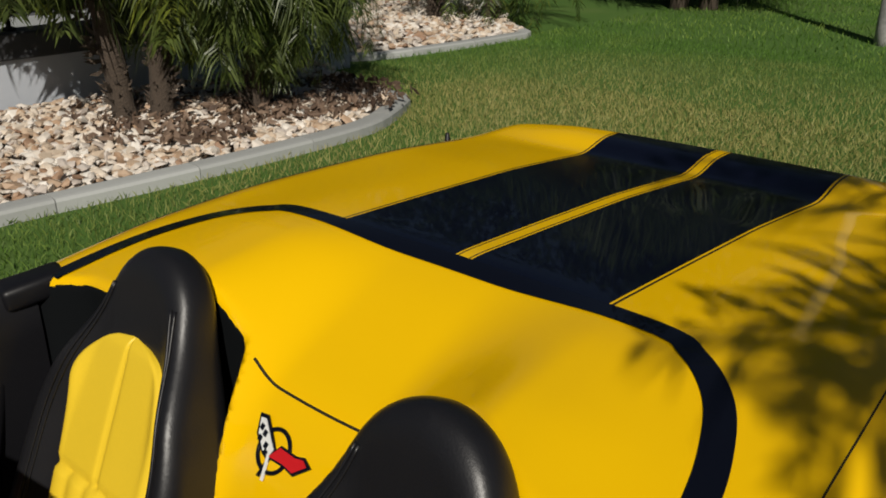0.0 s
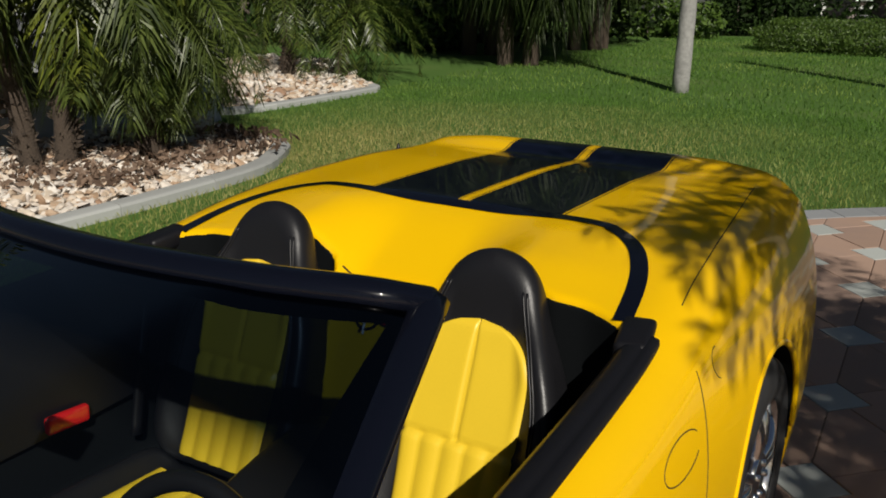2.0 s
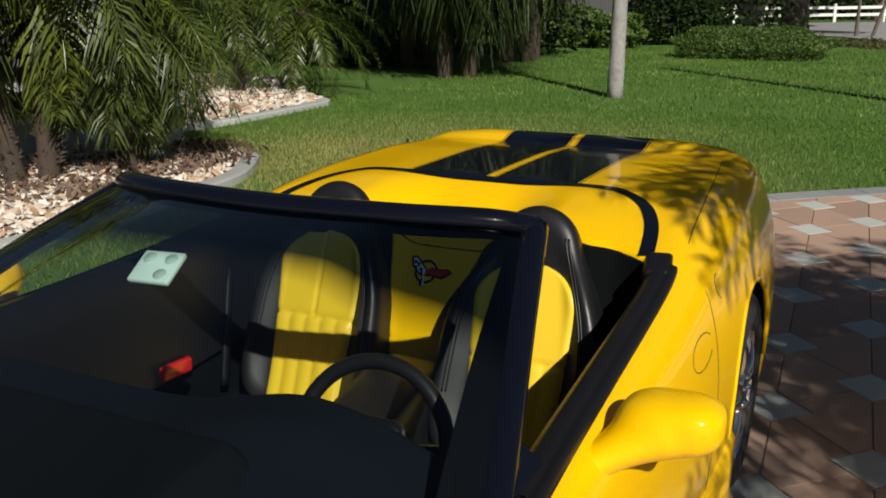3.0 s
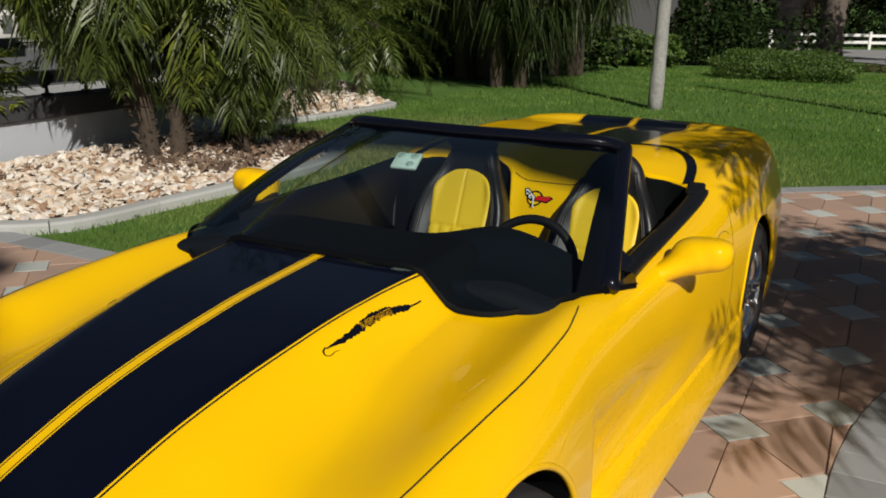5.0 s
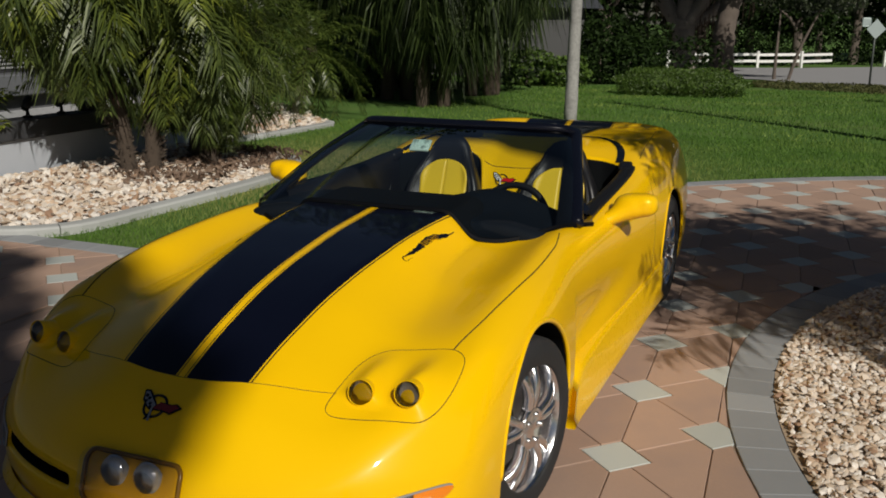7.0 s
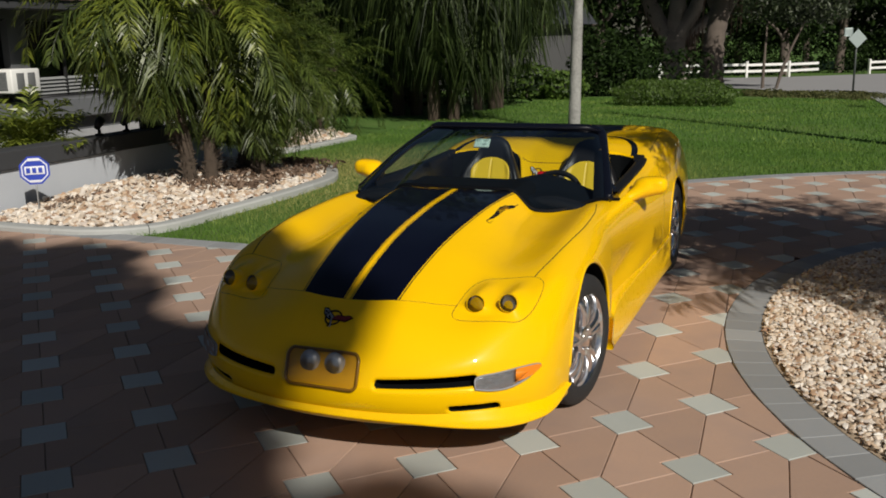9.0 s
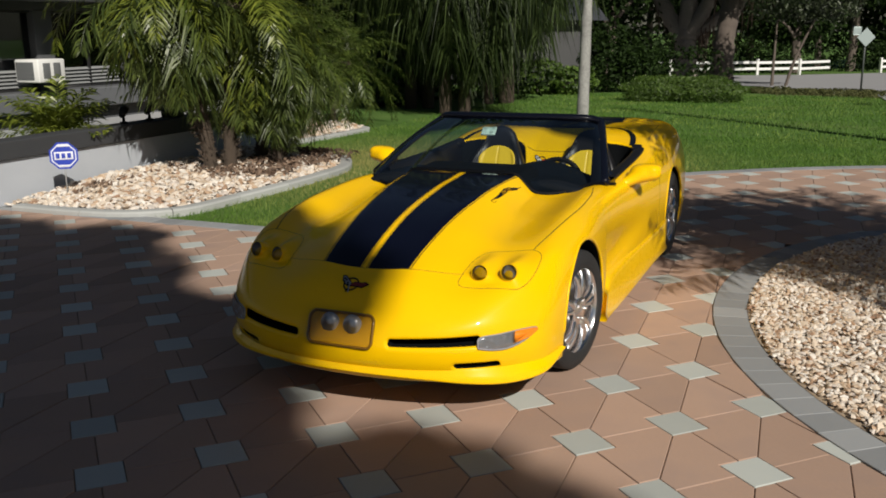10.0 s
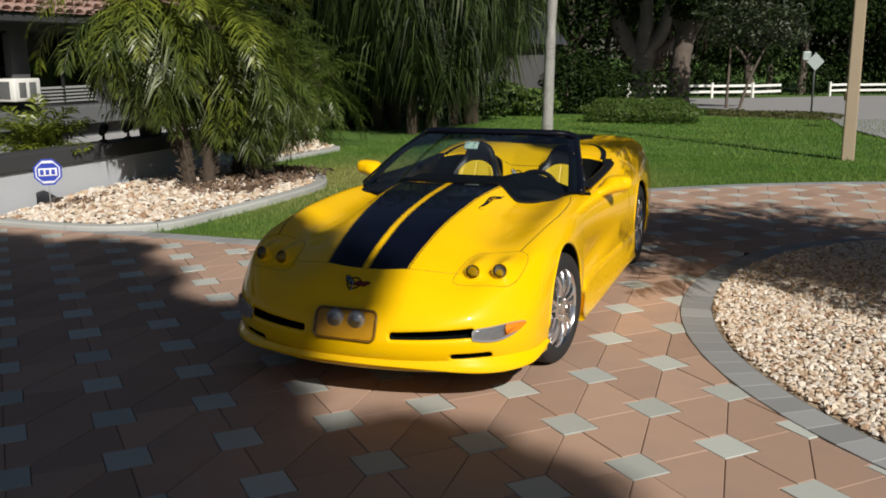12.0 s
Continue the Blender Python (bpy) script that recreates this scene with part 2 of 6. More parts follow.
def car_paint():
    """Yellow lacquer with the two black stripes, their pinstripes, and black inside the wheel arches and the tub."""
    g = Graph("yellow_lacquer")
    sep = g.add("ShaderNodeSeparateXYZ")
    g.link(g.coords(), sep.inputs[0])
    x, y, z = sep.outputs
    ax = g.math("ABSOLUTE", x)
    front = g.math("MULTIPLY", g.math("LESS_THAN", y, -0.80), g.math("GREATER_THAN", y, g.math("MULTIPLY_ADD", g.math("MULTIPLY", ax, ax), 0.47, -2.172)))
    rear = g.math("GREATER_THAN", y, 1.21)
    width = g.math("ADD", g.math("MULTIPLY", rear, 0.32), g.math("MULTIPLY", front, g.math("MULTIPLY_ADD", y, 0.085, 0.418)))
    on = g.math("MULTIPLY", g.math("MAXIMUM", front, rear), g.math("GREATER_THAN", z, 0.60))

    def between(v, a, b):
        return g.math("MULTIPLY", g.math("GREATER_THAN", v, a), g.math("LESS_THAN", v, b))

    rel = g.math("SUBTRACT", ax, width)
    black = g.math("MAXIMUM", g.math("MULTIPLY", g.math("GREATER_THAN", ax, 0.0195), g.math("LESS_THAN", rel, -0.010)), between(rel, -0.005, 0.0))
    black = g.math("MAXIMUM", black, between(ax, 0.0115, 0.0150))
    black = g.math("MULTIPLY", black, on)
    trim = g.add("ShaderNodeAttribute")
    trim.attribute_name = "tub"
    inner = g.math("GREATER_THAN", trim.outputs["Fac"], 0.0)
    n1, n2 = g.noise(2.3, 3.0), g.noise(420.0, 1.0)
    yellow = g.mix(n1, tuple(c * 0.93 for c in YELLOW), YELLOW)
    col = g.mix(black, yellow, (0.003, 0.004, 0.011))
    col = g.mix(inner, col, (0.006, 0.007, 0.008))
    g.link(col, g.p.inputs["Base Color"])
    g.link(g.math("MULTIPLY_ADD", inner, 0.45, g.math("MULTIPLY_ADD", n2, 0.06, 0.27)), g.p.inputs["Roughness"])
    g.link(g.math("MULTIPLY", g.math("SUBTRACT", 1.0, inner), 0.62), g.p.inputs["Coat Weight"])
    g.p.inputs["Specular IOR Level"].default_value = 0.06
    g.p.inputs["Coat Roughness"].default_value = 0.035
    return g.m


PAINT = car_paint()
YELLOW_TRIM = plain("yellow_lacquer_trim", YELLOW, 0.28, coat=0.75, spec=0.06)
BLACK_GLOSS = plain("black_gloss_lacquer", (0.004, 0.005, 0.010), 0.25, coat=0.6, spec=0.05)
COWL = surface("black_cowl_plastic", (0.003, 0.0035, 0.005), 0.6, vary=0.2, fine=120, bump=0.1, depth=0.001, spec=0.08)
BLACK_SATIN = surface("black_satin_trim", (0.008, 0.008, 0.010), 0.42, vary=0.2, fine=90, bump=0.1, depth=0.001, spec=0.3)
RUBBER = surface("tyre_rubber", (0.018, 0.018, 0.019), 0.75, vary=0.3, fine=60, coarse=6, bump=0.2, depth=0.002)
CHROME = surface("polished_chrome", (0.86, 0.86, 0.88), 0.17, metal=1.0, vary=0.05)
IRON = surface("brake_iron", (0.25, 0.24, 0.23), 0.45, metal=0.9, vary=0.3)
LEATHER = surface("black_leather", (0.010, 0.010, 0.012), 0.40, vary=0.25, fine=260, coarse=9, bump=0.25, depth=0.0012)
LEATHER_YELLOW = surface("yellow_leather", (0.84, 0.58, 0.03), 0.42, vary=0.10, fine=240, coarse=7, bump=0.2, depth=0.001)
CARPET = surface("black_carpet", (0.012, 0.012, 0.013), 0.95, vary=0.4, fine=300, bump=0.5, depth=0.003)
WINDSCREEN = glass("tinted_windscreen_glass", (0.65, 0.72, 0.73), gloss=1.5, band=(0.02, 0.035, 0.06))
CLEAR = glass("clear_lens", (0.9, 0.9, 0.92), gloss=1.3)
SMOKE = glass("smoked_lens", (0.58, 0.58, 0.58), gloss=1.4)
AMBER = plain("amber_plastic", (0.80, 0.25, 0.01), 0.2, coat=0.6)
SILVER = surface("silver_reflector", (0.50, 0.52, 0.55), 0.22, metal=0.9, vary=0.5, fine=28, coarse=9, bump=0.6, depth=0.01)
LAMP_PALE = plain("pale_lamp_bowl", (0.55, 0.57, 0.60), 0.18, metal=0.5, coat=0.5)
LAMP_GREY = plain("grey_lamp_bowl", (0.34, 0.32, 0.29), 0.35)
DARK = plain("shut_line_shadow_gap", (0.012, 0.008, 0.003), 0.8)
RED = plain("red_enamel", (0.6, 0.012, 0.015), 0.25, coat=0.6)
WHITE = plain("white_enamel", (0.78, 0.78, 0.76), 0.3, coat=0.4)
MIRROR = plain("mirror_silver", (0.85, 0.86, 0.88), 0.02, metal=1.0)

# ---- the car: body form (front at -y, x across, all in metres) ----
centre_line = profile([(-2.60, 0.30), (-2.42, 0.47), (-2.32, 0.575), (-2.19, 0.648), (-2.0, 0.735), (-1.76, 0.815), (-1.55, 0.86), (-1.42, 0.878), (-1.25, 0.903), (-0.9, 0.93), (-0.6, 0.945), (0.3, 0.95)], 0.06)
side_line = profile([(-2.60, 0.26), (-2.36, 0.45), (-2.2, 0.555), (-2.05, 0.63), (-1.75, 0.725), (-1.33, 0.79), (-0.9, 0.825), (-0.6, 0.835), (0.0, 0.85), (0.5, 0.875), (0.72, 0.902), (0.9, 0.94), (1.05, 0.965), (1.3, 0.982), (1.75, 0.98), (2.0, 0.962), (2.12, 0.958), (2.2, 0.97), (2.4, 0.96)], 0.045)
fall_line = profile([(0.45, 0.20), (0.66, 0.35), (0.75, 0.60), (0.82, 0.755), (0.90, 0.845), (1.02, 0.905), (1.14, 0.965), (1.24, 1.0), (1.48, 0.994), (1.77, 0.985), (2.0, 0.968), (2.10, 0.958), (2.18, 0.988), (2.4, 0.985)], 0.03)
hump_line = profile([(0.45, 0.90), (0.8, 0.935), (0.95, 0.975), (1.14, 1.0), (1.24, 1.0), (1.48, 0.994), (1.77, 0.985), (2.0, 0.968), (2.10, 0.958), (2.18, 0.988), (2.4, 0.985)], 0.03)
half_width = profile([(-2.4, 0.86), (-1.9, 0.895), (-1.5, 0.912), (-1.2, 0.912), (-0.85, 0.885), (-0.3, 0.872), (0.3, 0.88), (0.8, 0.895), (1.2, 0.907), (1.5, 0.907), (1.9, 0.885), (2.15, 0.86), (2.4, 0.82)], 0.10)
flank = profile([(0.0, -0.05), (0.15, -0.025), (0.32, -0.002), (0.5, 0.0), (0.64, -0.010), (0.76, -0.035), (0.88, -0.085), (0.98, -0.15), (1.1, -0.26)], 0.05)
nose_lean = profile([(0.0, 0.11), (0.15, 0.08), (0.20, 0.055), (0.25, 0.022), (0.30, 0.002), (0.36, 0.0), (0.46, 0.03), (0.6, 0.13), (0.8, 0.32)], 0.022)
tail_lean = profile([(0.0, -0.25), (0.3, -0.12), (0.6, -0.03), (0.85, 0.0), (1.1, 0.01)], 0.04)
WHEELS = ((-1.415, 0.318, 0.372, -1.435), (1.305, 0.333, 0.376, 1.305))  # y, tyre radius, arch radius, arch centre


def top_form(X, y):
    soft = sstep(-1.0, -2.0, y)
    bulge = 1 - sstep(0.315 - 0.14 * soft, 0.45 + 0.16 * soft, X)
    front = side_line(y) + (centre_line(y) - side_line(y)) * bulge
    front = front + 0.028 * np.exp(-(((X - 0.76) / 0.09) ** 2)) * sstep(-2.0, -1.5, y) * sstep(-0.3, -0.8, y)
    front = front - 0.016 * np.exp(-(((X - 0.55) / 0.10) ** 2)) * sstep(-1.9, -1.4, y) * sstep(-0.7, -0.9, y)
    for lx, ly in ((0.553, -2.075), (0.690, -2.052)):
        front = front + 0.052 * np.exp(-(((X - lx) / 0.046) ** 2)) * sstep(ly - 0.016, ly + 0.016, y) * (1 - sstep(ly, -1.80, y))
    inner = fall_line(y) + (hump_line(y) - fall_line(y)) * sstep(0.10, 0.36, X)
    back = inner + (side_line(y) - inner) * sstep(0.40, 0.72, X)
    return front + (back - front) * sstep(-0.3, 0.3, y)


def tub_form(x, y, z):
    """Positive inside the open cockpit."""
    X = np.sqrt(x * x + 1e-6)
    rear = 0.70 + 0.215 * sstep(0.10, 0.22, X) - 0.10 * sstep(0.28, 0.5, X) - 0.06 * sstep(0.55, 0.74, X)
    side = 0.715 + 0.02 * sstep(0.4, 0.85, z)
    return -smax(smax(-0.55 - y, y - rear, 0.06), smax(X - side, 0.26 - z, 0.06), 0.05)


def slot(X, z, x0, x1, z0, z1, r=0.012):
    dx, dz = np.abs(X - (x0 + x1) / 2) - (x1 - x0) / 2 + r, np.abs(z - (z0 + z1) / 2) - (z1 - z0) / 2 + r
    return np.hypot(np.maximum(dx, 0), np.maximum(dz, 0)) + np.minimum(np.maximum(dx, dz), 0) - r


def outer_form(x, y, z, open_slots=True):
    X = np.sqrt(x * x + 1e-6)
    top = (z - top_form(X, y)) * 0.93
    cove = 0.055 * np.exp(-(((z - 0.43 - 0.05 * (y + 0.9)) / (0.13 - 0.05 * sstep(-0.9, 0.3, y))) ** 2)) * sstep(-0.96, -0.86, y) * (1 - sstep(-0.86, 0.40, y))
    side = X - half_width(y) - flank(z) + cove
    f = smax(top, side, 0.10)
    p, a, yc = 2.3, 0.84, -1.60
    fr = np.maximum(0, -(y - yc - nose_lean(z))) / a
    nose = ((fr**p + (X / 0.955) ** p + 1e-9) ** (1 / p) - 1) * a
    f = smax(f, nose, 0.05)
    tail = y - 2.285 - tail_lean(z) + 0.075 * (X / 0.75) ** 2.5
    f = smax(f, tail, 0.035)
    f = smax(f, 0.185 - 0.02 * sstep(-1.9, -1.2, y) - z, 0.018)
    for _, _, wr, ay in WHEELS:
        f = smax(f, np.minimum(wr - np.hypot(y - ay, z - 0.325), X - 0.56), 0.012)
    if open_slots:
        deep = y + 2.10
        f = smax(f, -np.maximum(slot(X, z, 0.235, 0.625, 0.360 + 0.02 * X, 0.387 + 0.045 * X), deep), 0.016)
        f = smax(f, -np.maximum(slot(X, z, 0.52, 0.70, 0.264, 0.290), deep), 0.012)
    return f


def body_form(x, y, z):
    return smax(outer_form(x, y, z), tub_form(x, y, z), 0.022)


def skin(x, y, z):
    return outer_form(x, y, z, False)


# ---- the car: assembling ----
car = thing("sports_car", "yellow convertible sports car with black stripes parked on the drive", "car")


def body_panels():
    P, Q, N = shell(body_form, (-1.0, -2.46, 0.09), (1.0, 2.36, 1.06), 0.0125)
    cen = P[Q].mean(1)
    X, y, z = np.abs(cen[:, 0]), cen[:, 1], cen[:, 2]
    tub = tub_form(*P.T) + 0.002
    arch = np.max([np.minimum(wr + 0.001 - np.hypot(P[:, 1] - ay, P[:, 2] - 0.325), np.abs(P[:, 0]) - 0.5) for _, _, wr, ay in WHEELS], axis=0)
    sunk = -0.012 - outer_form(*P.T, False)
    sunk = np.where(P[:, 1] < -1.9, sunk, -1.0)
    Xp = np.abs(P[:, 0])
    cowl = np.interp(Xp, (0.0, 0.33, 0.42, 0.62, 0.72, 0.76), (-0.885, -0.895, -0.885, -0.785, -0.69, -0.5))
    under = np.minimum(P[:, 1] - cowl - 0.01, np.minimum(-0.35 - P[:, 1], 0.76 - Xp))
    mask = np.maximum(np.maximum(tub, arch), np.maximum(np.maximum(sunk, under), 0.1665 - P[:, 2]))
    panel = np.full(len(Q), 0)
    panel[(y < -2.172 + 0.47 * X**2) | ((y < -1.68) & (X > 0.78)) | ((y < -1.7) & (z < 0.6))] = 1
    panel[(panel == 0) & (y < -0.55) & (X < 0.755) & (z > 0.6)] = 2
    panel[(panel == 0) & (X > 0.6) & (y > -0.62) & (y < 0.62)] = 3
    panel[(panel == 0) & (X < 0.70) & (y > 1.225) & (z > 0.9)] = 4
    panel[(panel == 0) & (X < 0.70) & (y > 0.55) & (z > 0.3) & (y <= 1.225)] = 5
    panel[(panel == 0) & (y > 1.9)] = 6
    panel[tub_form(*cen.T) > -0.004] = 7
    names = ["fender", "front_bumper", "hood", "door", "trunk_lid", "tonneau_cover", "rear_bumper", "cockpit_tub"]
    for k, nm in enumerate(names):
        for side in ((1, -1) if nm in ("fender", "door") else (0,)):
            pick = panel == k
            if side:
                pick &= cen[:, 0] * side > 0
            if not pick.any():
                continue
            used, inv = np.unique(Q[pick], return_inverse=True)
            me = mesh_of(nm, P[used], inv.reshape(-1, 4), True, (PAINT,))
            at = me.attributes.new("tub", "FLOAT", "POINT")
            at.data.foreach_set("value", mask[used].astype(np.float32))
            me.normals_split_custom_set_from_vertices(N[used].tolist())
            part(nm, me, None, car, {"hood": "yellow hood with twin black stripes", "trunk_lid": "yellow trunk lid with glossy black stripes", "tonneau_cover": "smooth yellow tonneau cover behind the seats", "cockpit_tub": "black cockpit lining"}.get(nm, ""))


body_panels()


def laid(points, way=(0, 0, -1), lift=0.002, far=0.5):
    """Points laid onto the body along way, lifted off it a little."""
    p = np.array(points, float)
    d = np.array(way, float)
    d /= np.linalg.norm(d)
    q = cast(skin, p - d * far, d, far + 1.3)
    _, n = slope(skin, q)
    n /= np.linalg.norm(n, axis=1)[:, None]
    return q + n * lift, n


def seam(name, points, way=(0, 0, -1), radius=0.0019, mirror=True, parent=None):
    pts = bent(points, 60)
    for s in ((1, -1) if mirror else (1,)):
        q = pts * np.array((s, 1, 1))
        w = (way[0] * s, way[1], way[2])
        v, f = tube(laid(q, w, -0.0005)[0], radius, 5)
        part(name, mesh_of(name, v, f), DARK, parent or car)


def ribbon(points, width, way, lift):
    """A strip along points, laid on the body; width may vary."""
    p = np.array(points, float)
    d = np.gradient(p, axis=0)
    d /= np.linalg.norm(d, axis=1)[:, None]
    w = np.array(way, float)
    s = np.cross(d, w)
    s /= np.linalg.norm(s, axis=1)[:, None]
    wd = np.broadcast_to(np.asarray(width, float), (len(p),))[:, None]
    cols = [laid(p + s * wd * k, way, lift)[0] for k in (-0.5, -0.17, 0.17, 0.5)]
    v = np.stack(cols, 1).reshape(-1, 3)
    f = [(i * 4 + k, i * 4 + k + 1, i * 4 + k + 5, i * 4 + k + 4) for i in range(len(p) - 1) for k in range(3)]
    return v, f


def patch(outline, way, lift, n=10):
    """A filled outline (x, z or x, y ring in space) laid on the body, as rings towards its middle."""
    ring = np.array(outline, float)
    c = ring.mean(0)
    m = len(ring)
    rows = [laid(c + (ring - c) * s, way, lift)[0] for s in np.linspace(1, 0.02, n)]
    v = np.concatenate(rows)
    f = [(i * m + k, i * m + (k + 1) % m, (i + 1) * m + (k + 1) % m, (i + 1) * m + k) for i in range(n - 1) for k in range(m)]
    f.append(tuple((n - 1) * m + k for k in range(m)))
    return v, f


def rounded(x0, x1, z0, z1, r, n=6):
    pts = []
    for cx, cz, a0 in ((x1 - r, z1 - r, 0), (x0 + r, z1 - r, 90), (x0 + r, z0 + r, 180), (x1 - r, z0 + r, 270)):
        for k in range(n + 1):
            a = radians(a0 + 90 * k / n)
            pts.append((cx + r * math.cos(a), cz + r * math.sin(a)))
    return pts


# shut lines
seam("shut_line", [(0.748, -0.72, 1), (0.765, -0.80, 1), (0.783, -0.93, 1), (0.794, -1.25, 1), (0.768, -1.6, 1), (0.728, -1.80, 1)], radius=0.0028)
seam("shut_line", [(0.0, -2.173, 1), (0.12, -2.166, 1), (0.237, -2.146, 1), (0.37, -2.108, 1), (0.472, -2.07, 1)], radius=0.0013)
COVER = [(0.468, -2.064, 1), (0.484, -1.945, 1), (0.515, -1.875, 1), (0.565, -1.828, 1), (0.65, -1.805, 1), (0.728, -1.80, 1), (0.772, -1.825, 1), (0.786, -1.87, 1), (0.784, -1.949, 1), (0.765, -2.02, 1), (0.73, -2.068, 1), (0.66, -2.10, 1), (0.56, -2.125, 1), (0.49, -2.14, 1), (0.465, -2.12, 1), (0.468, -2.064, 1)]
seam("headlight_cover_line", COVER, radius=0.0015)
seam("shut_line", [(0.648, 1.98, 1.2), (0.675, 1.75, 1.2), (0.70, 1.5, 1.2), (0.722, 1.23, 1.2), (0.736, 1.03, 1.2), (0.745, 0.93, 1.2)])
seam("door_line", [(1.2, 0.80, 0.84), (1.2, 0.76, 0.7), (1.2, 0.70, 0.5), (1.2, 0.62, 0.32)], (-1, 0, 0))
seam("waterfall_line", [(-0.175, 0.905, 1.2), (-0.11, 0.90, 1.2), (0, 0.898, 1.2), (0.11, 0.90, 1.2), (0.175, 0.905, 1.2)], radius=0.003, mirror=False)
ring = [(1.3, 0.625 + 0.10 * math.cos(a), 0.80 + 0.040 * math.sin(a)) for a in np.linspace(0.4, 2 * math.pi - 0.6, 30)]
seam("fuel_door_line", ring, (-1, 0, -0.15), 0.0018, False)
ring = [(1.3, 0.93 + 0.045 * math.cos(a), 0.885 + 0.035 * math.sin(a)) for a in np.linspace(1.6, 4.2, 12)]
seam("filler_line", ring, (-1, 0, -0.15), 0.0016, False)

# black band round the tonneau
band = bent([(-0.66, 0.79, 1.2), (-0.64, 0.92, 1.2), (-0.612, 1.02, 1.2), (-0.565, 1.115, 1.2), (-0.49, 1.185, 1.2), (-0.40, 1.215, 1.2), (0, 1.225, 1.2), (0.40, 1.215, 1.2), (0.49, 1.185, 1.2), (0.565, 1.115, 1.2), (0.612, 1.02, 1.2), (0.64, 0.92, 1.2), (0.66, 0.79, 1.2)], 120)
v, f = ribbon(band, 0.042, (0, 0, -1), 0.003)
part("tonneau_band", mesh_of("tonneau_band", v, f), BLACK_GLOSS, car, "black band along the tonneau edge")


# wheels
def wheel(y, radius, x_face, side, steer=0):
    hub = part("wheel", mesh_of("wheel", *lathe([(-0.03, 0.0), (-0.03, 0.075), (0.0, 0.078), (0.004, 0.07), (0.006, 0.0)], 28)), CHROME, car, "chrome alloy wheel with ten spokes")
    hub.matrix_basis = pose(side * x_face, y, radius, 0, 0, steer + (0 if side > 0 else 180))
    r = radius
    tyre = [(-0.235, 0.215), (-0.24, r - 0.05), (-0.225, r - 0.012), (-0.19, r), (-0.04, r), (-0.005, r - 0.012), (0.012, r - 0.05), (0.008, 0.232), (0.0, 0.222)]
    part("tyre", mesh_of("tyre", *lathe([tuple(p) for p in bent(tyre, 40)], 64)), RUBBER, hub)
    rim = [(-0.2, 0.21), (-0.1, 0.205), (-0.03, 0.212), (-0.005, 0.222), (0.004, 0.228), (0.006, 0.233), (0.0, 0.236)]
    part("rim", mesh_of("rim", *lathe(rim, 64)), CHROME, hub)
    part("brake_disc", mesh_of("brake_disc", *lathe([(-0.10, 0.05), (-0.10, 0.165), (-0.12, 0.165)], 40)), IRON, hub)
    part("wheel_backing", mesh_of("wheel_backing", *lathe([(-0.16, 0.0), (-0.16, 0.21)], 30)), BLACK_SATIN, hub)
    for i in range(5):
        for d in (-0.21, 0.21):
            a = 2 * math.pi * i / 5 + d + 0.3
            bm = bmesh.new()
            path = bent([(-0.005, 0.055), (0.006, 0.12), (-0.002, 0.18), (-0.022, 0.218)], 8)
            rows = []
            for k, (px, pr) in enumerate(path):
                w = 0.014 + 0.007 * abs(k - 3) / 4
                aa = a + (2 * math.pi * i / 5 + 0.3 - a) * 0.35 * (1 - k / 7)
                c, s = math.cos(aa), math.sin(aa)
                rows.append([bm.verts.new((px + ox, pr * c - ow * s, pr * s + ow * c)) for ox, ow in ((-0.03, -w), (-0.004, -w), (0.004, -w * 0.6), (0.004, w * 0.6), (-0.004, w), (-0.03, w))])
            for a0, b0 in zip(rows, rows[1:]):
                for k in range(5):
                    bm.faces.new((a0[k], a0[k + 1], b0[k + 1], b0[k]))
            part("spoke", bm, CHROME, hub)
        a = 2 * math.pi * i / 5
        v, f = lathe([(0.0, 0.0), (0.012, 0.0), (0.012, 0.009), (0.0, 0.011)], 8)
        v = v + np.array((0.002, 0.05 * math.cos(a), 0.05 * math.sin(a)))
        part("lug_nut", mesh_of("lug_nut", v, f), CHROME, hub)


for sd in (1, -1):
    wheel(WHEELS[0][0], WHEELS[0][1], 0.866, sd, -9)
    wheel(WHEELS[1][0], WHEELS[1][1], 0.880, sd)


# lips of the wheel arches
for _, _, wr, ay in WHEELS:
    for sd in (1, -1):
        a = np.linspace(radians(0), radians(180), 60)
        arc = np.stack([np.full(60, 1.2 * sd), ay + (wr + 0.006) * np.cos(a), 0.325 + (wr + 0.006) * np.sin(a)], 1)
        part("wheel_arch_lip", mesh_of("wheel_arch_lip", *tube(laid(arc, (-sd, 0, 0), -0.004)[0], 0.010, 8)), YELLOW_TRIM, car)


# side skirts: a flared blade along the sill
def skirt(side):
    rows = []
    for y in np.linspace(-0.955, 0.965, 40):
        k = sstep(-0.99, -0.8, y)
        r = sstep(0.55, 0.97, y)
        top = 0.30 + 0.05 * k + 0.02 * r
        inn = half_width(y) - 0.02
        k2 = sstep(-0.985, -0.62, y)
        out = (inn + 0.035) * (1 - k2) + (0.908 + 0.01 * r) * k2
        rows.append([(inn - 0.03, y, top + 0.01), (inn + 0.012, y, top), (inn + 0.030, y, top - 0.03), (out - 0.012, y, 0.165), (out, y, 0.135), (out - 0.006, y, 0.120), (out - 0.03, y, 0.118), (0.80, y, 0.13)])
    v = np.array(rows).reshape(-1, 3) * (side, 1, 1)
    m = 8
    f = [(i * m + k, i * m + k + 1, (i + 1) * m + k + 1, (i + 1) * m + k) for i in range(39) for k in range(m - 1)]
    f += [tuple(range(m)), tuple(39 * m + k for k in range(m))]
    if side < 0:
        f = [q[::-1] for q in f]
    part("side_skirt", mesh_of("side_skirt", v, f), YELLOW_TRIM, car, "flared yellow side skirt")


